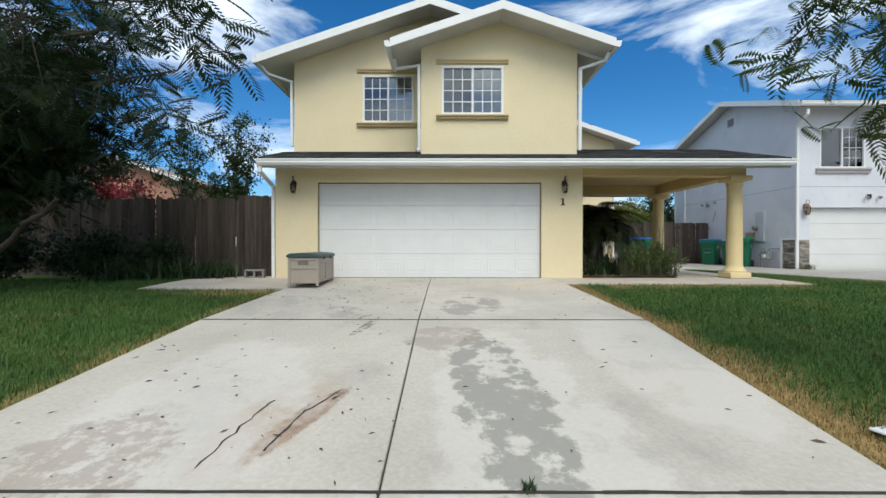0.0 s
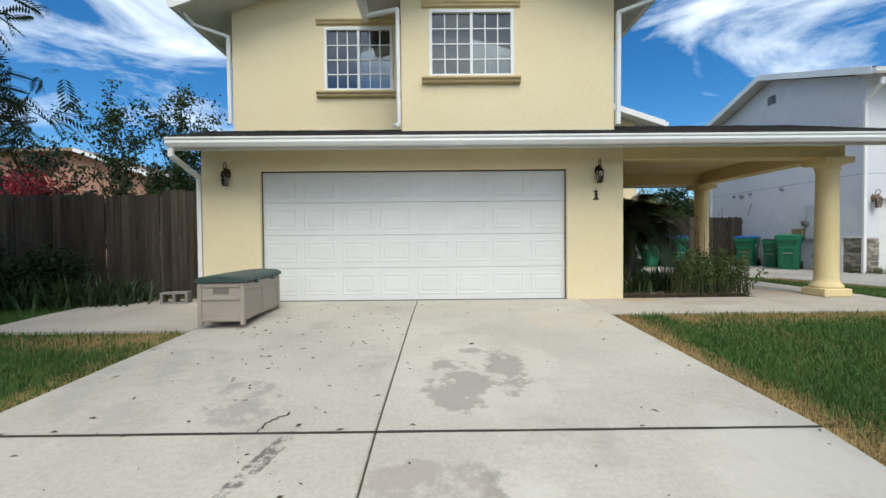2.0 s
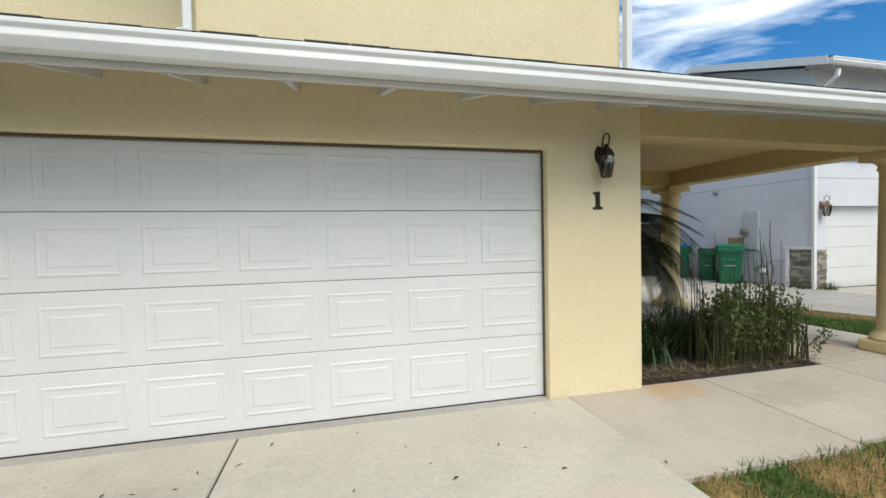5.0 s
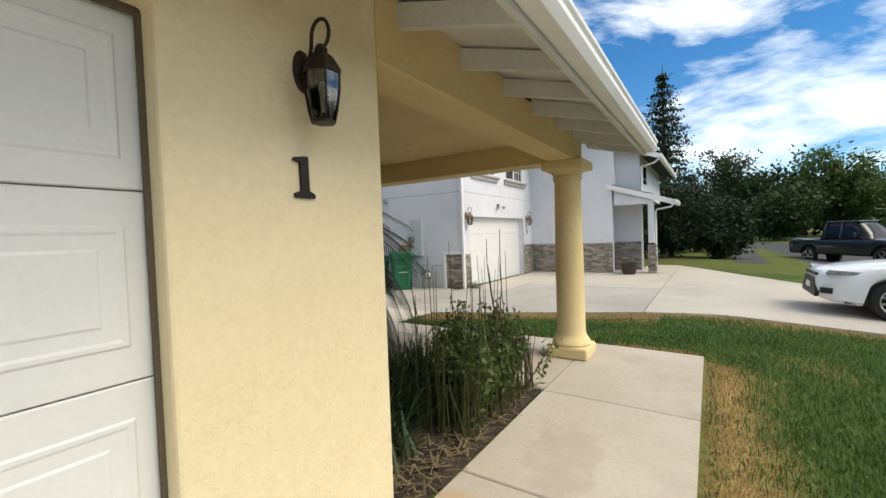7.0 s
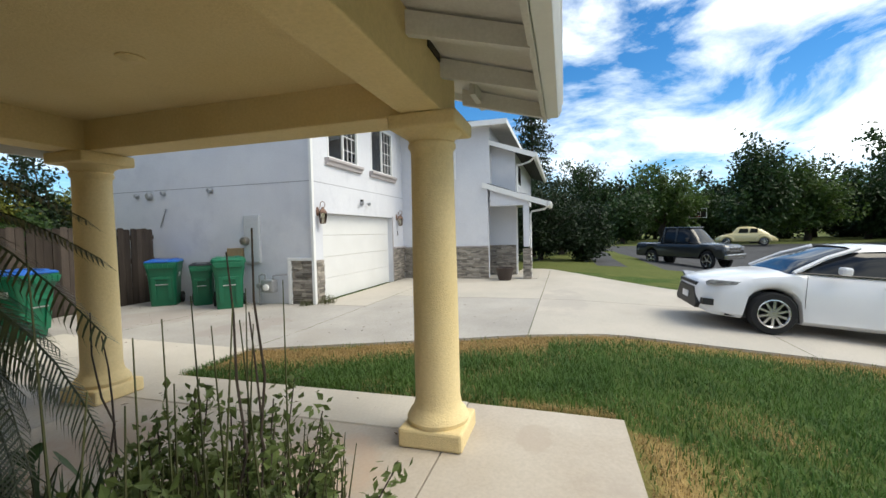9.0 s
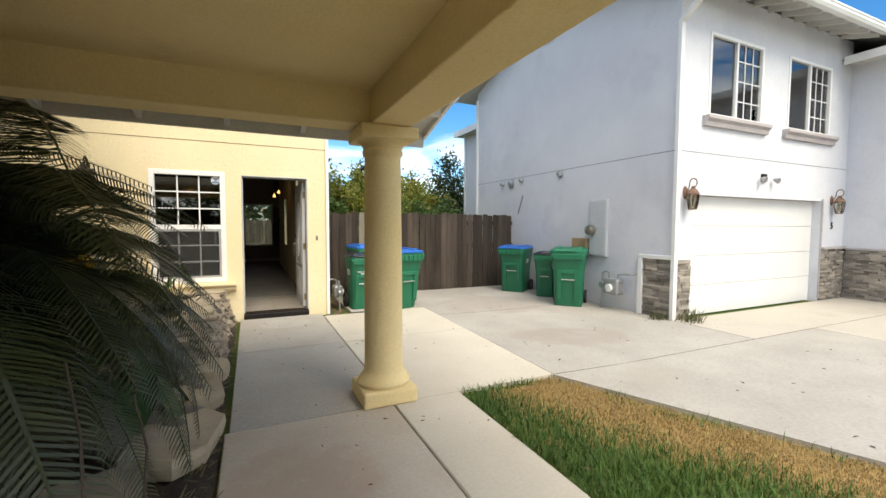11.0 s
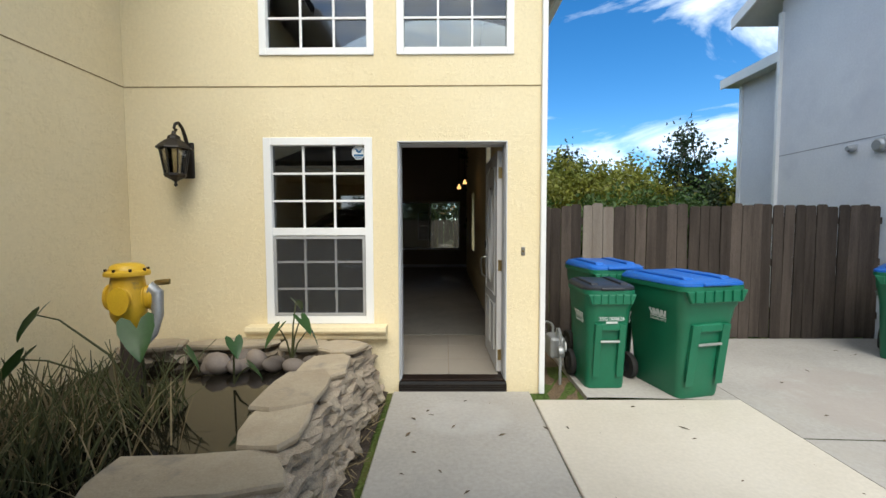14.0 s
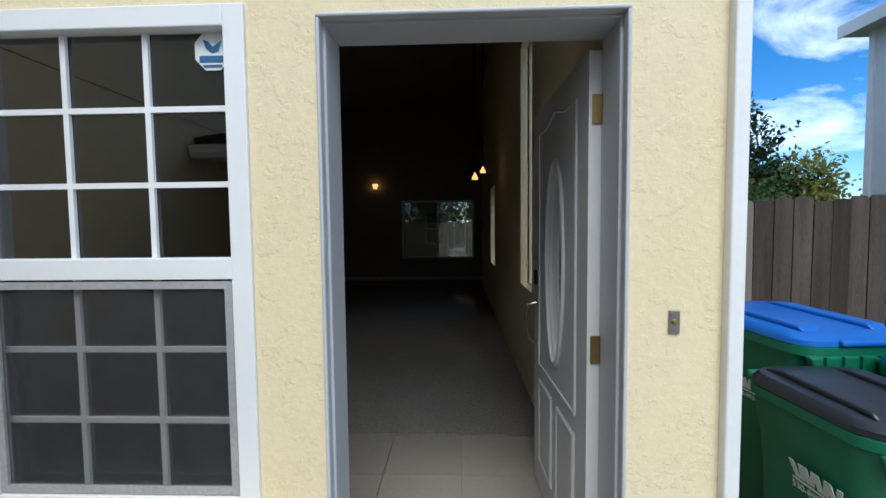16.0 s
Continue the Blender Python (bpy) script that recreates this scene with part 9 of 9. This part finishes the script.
bz = level(40, -5) - 0.02
bt = thing("beetle_car", "small round pale yellow vintage car parked across the street", "car", pose(43.0, -3.6, bz, 0, 0, -15))
bm = bmesh.new()
shell(bm, 4.05, [(0, 0.55), (0.25, 0.75), (0.8, 0.92), (1.2, 0.98), (2.8, 0.98), (3.3, 0.95), (3.8, 0.7), (4.05, 0.5)], [(0, 0.4), (0.3, 0.66), (1.0, 0.76), (3.0, 0.76), (3.7, 0.66), (4.05, 0.4)], [(0, 0.3), (4.05, 0.3)], [(0.75, 0.36, 0.30), (3.15, 0.36, 0.30)])
part("body", bm, BEETLE, bt, smooth=True)
bm = bmesh.new()
cabin(bm, [(1.1, 0.95, 0.98, 0.62, 0.5), (1.45, 0.95, 1.40, 0.66, 0.48), (1.9, 0.95, 1.50, 0.68, 0.48), (2.5, 0.95, 1.45, 0.68, 0.48), (3.1, 0.95, 1.2, 0.62, 0.45), (3.5, 0.88, 0.92, 0.5, 0.4)])
part("cabin", bm, BEETLE, bt, smooth=True)
for sx in (-1, 1):
    for s0, s1 in ((1.5, 2.15), (2.22, 2.75)):
        bm = bmesh.new()
        prism(bm, [(-s0 - 0.02, 1.0), (-s1, 1.0), (-s1, 1.32), (-s0 - 0.1, 1.34)], "x", min(sx * 0.60, sx * 0.68), max(sx * 0.60, sx * 0.68))
        part("window", bm, TINT, bt)
    for s in (0.75, 3.15):
        wheel(bt, sx * 0.66, s, 0.32, 0.16, 6)
        bm = bmesh.new()
        tube(bm, [(sx * 0.74, -s + 0.42 * math.cos(radians(a)), 0.32 + 0.40 * math.sin(radians(a))) for a in range(10, 171, 20)], 0.11, 8)
        part("fender", bm, BEETLE, bt, smooth=True)
# basketball hoop
hp = thing("basketball_hoop", "dark basketball hoop with white-edged backboard on a pole", "basketball hoop", pose(58.6, -6.5, level(58.6, -6.5) - 0.02, 0, 0, -8))
bm = bmesh.new()
tube(bm, [(0, 0, 0), (0, 0, 2.6), (-0.5, 0, 3.1)], 0.06, 8)
part("pole", bm, BLACK, hp)
box_part("backboard", (-0.55, -0.51, -0.9, 0.9, 2.6, 3.7), BLACK, hp)
for d in ((-0.9, 0.9, 2.6, 2.68), (-0.9, 0.9, 3.62, 3.7), (-0.9, -0.82, 2.68, 3.62), (0.82, 0.9, 2.68, 3.62), (-0.3, 0.3, 2.85, 2.9), (-0.3, 0.3, 3.25, 3.3), (-0.3, -0.25, 2.9, 3.25), (0.25, 0.3, 2.9, 3.25)):
    box_part("edge_stripe", (-0.57, -0.551, d[0], d[1], d[2], d[3]), WHITE, hp)
bm = bmesh.new()
tube(bm, [(-0.85 + 0.23 * math.cos(a), 0.23 * math.sin(a), 2.75) for a in [i * math.pi / 8 for i in range(17)]], 0.012, 6)
part("rim", bm, TAIL, hp)

# ---- small clutter on the paving ----
verts, faces = [], []
for i in range(620):
    u = i % 10
    if u < 6:
        x, y = (rng.uniform(-2.8, -0.3), rng.uniform(1.2, 8.8)) if rng.uniform() < 0.75 else (rng.uniform(-0.3, 2.4), rng.uniform(1.2, 9))
    elif u < 8:
        x, y = rng.uniform(5.3, 8.1), rng.uniform(9.3, 16)
    else:
        x, y = rng.uniform(8.5, 12), rng.uniform(9, 17.5)
        if x < left_edge(y) + 0.1:
            continue
    L, w, a = rng.uniform(0.006, 0.03) if i % 9 else rng.uniform(0.02, 0.045), 0, rng.uniform(0, 6.28)
    w = L * rng.uniform(0.12, 0.45)
    z = level(0 if x < 3 else x, y) + (0.002 if x < 8 else 0.015)
    d, s = Vector((math.cos(a), math.sin(a), 0)) * L, Vector((-math.sin(a), math.cos(a), 0)) * w
    p = Vector((x, y, z + 0.002))
    n0 = len(verts)
    verts += [p - d, p + s + Vector((0, 0, 0.006)), p + d, p - s + Vector((0, 0, 0.003))]
    faces.append((n0, n0 + 1, n0 + 2, n0 + 3))
tagged(mesh_of("leaf_litter", verts, faces, leaf_material("dead brown leaf", (0.10, 0.07, 0.045), (0.17, 0.12, 0.07), 0.8, 0.1)), "scattered dry brown leaves and twigs on the concrete", "leaf litter", kind="stuff")
CRACK = material("dark crack", (0.05, 0.045, 0.04), None, 6, 1.0)


def crack(pts, w, name="driveway_crack"):
    bm = bmesh.new()
    prev = None
    out = []
    for a, b in zip(pts, pts[1:]):
        for k in range(8):
            u = k / 8
            out.append((a[0] + (b[0] - a[0]) * u + rng.normal(0, 0.008), a[1] + (b[1] - a[1]) * u + rng.normal(0, 0.008)))
    out.append(pts[-1])
    for i, (x, y) in enumerate(out):
        q = out[min(i + 1, len(out) - 1)]
        r = out[max(i - 1, 0)]
        d = Vector((q[0] - r[0], q[1] - r[1], 0)).normalized()
        s = Vector((-d.y, d.x, 0)) * w * rng.uniform(0.4, 1.2)
        z = level(0, y) + 0.003
        row = [bm.verts.new(Vector((x, y, z)) - s), bm.verts.new(Vector((x, y, z)) + s)]
        if prev:
            bm.faces.new((prev[0], prev[1], row[1], row[0]))
        prev = row
    return tagged(part(name, bm, CRACK), "thin dark crack in the concrete driveway", "crack", kind="structure")


crack([(-1.22, 2.95), (-1.27, 2.6), (-1.32, 2.2)], 0.007)
crack([(-0.78, 3.1), (-0.95, 2.75), (-1.02, 2.35)], 0.009)
crack([(-0.9, 5.2), (-1.0, 5.08), (-1.02, 4.95)], 0.008)
paper = bmesh.new()
bx(paper, -0.10, 0.10, -0.05, 0.05, 0, 0.015)
tagged(part("paper_scrap", paper, MUNTIN, bevel=0.004), "crumpled white paper scrap on the dry grass", "litter").matrix_basis = pose(2.72, 2.55, level(2.7, 2.55) + 0.0, 5, 8, 25)
strap_clump("weed", (0.42, 2.04, level(0, 2.04)), 40, 0.06, 0.02, LEAF_BLADE, "small green weed in the driveway joint", width=0.005)
strap_clump("weed", (11.75, 13.45, level(11.7, 13.4)), 110, 0.28, 0.12, LEAF_REED, "weedy green tuft at the corner of the grey house", width=0.005)
strap_clump("weed", (11.4, 13.75, level(11.4, 13.7)), 70, 0.20, 0.08, LEAF_REED, "weedy green tuft at the corner of the grey house", width=0.005)
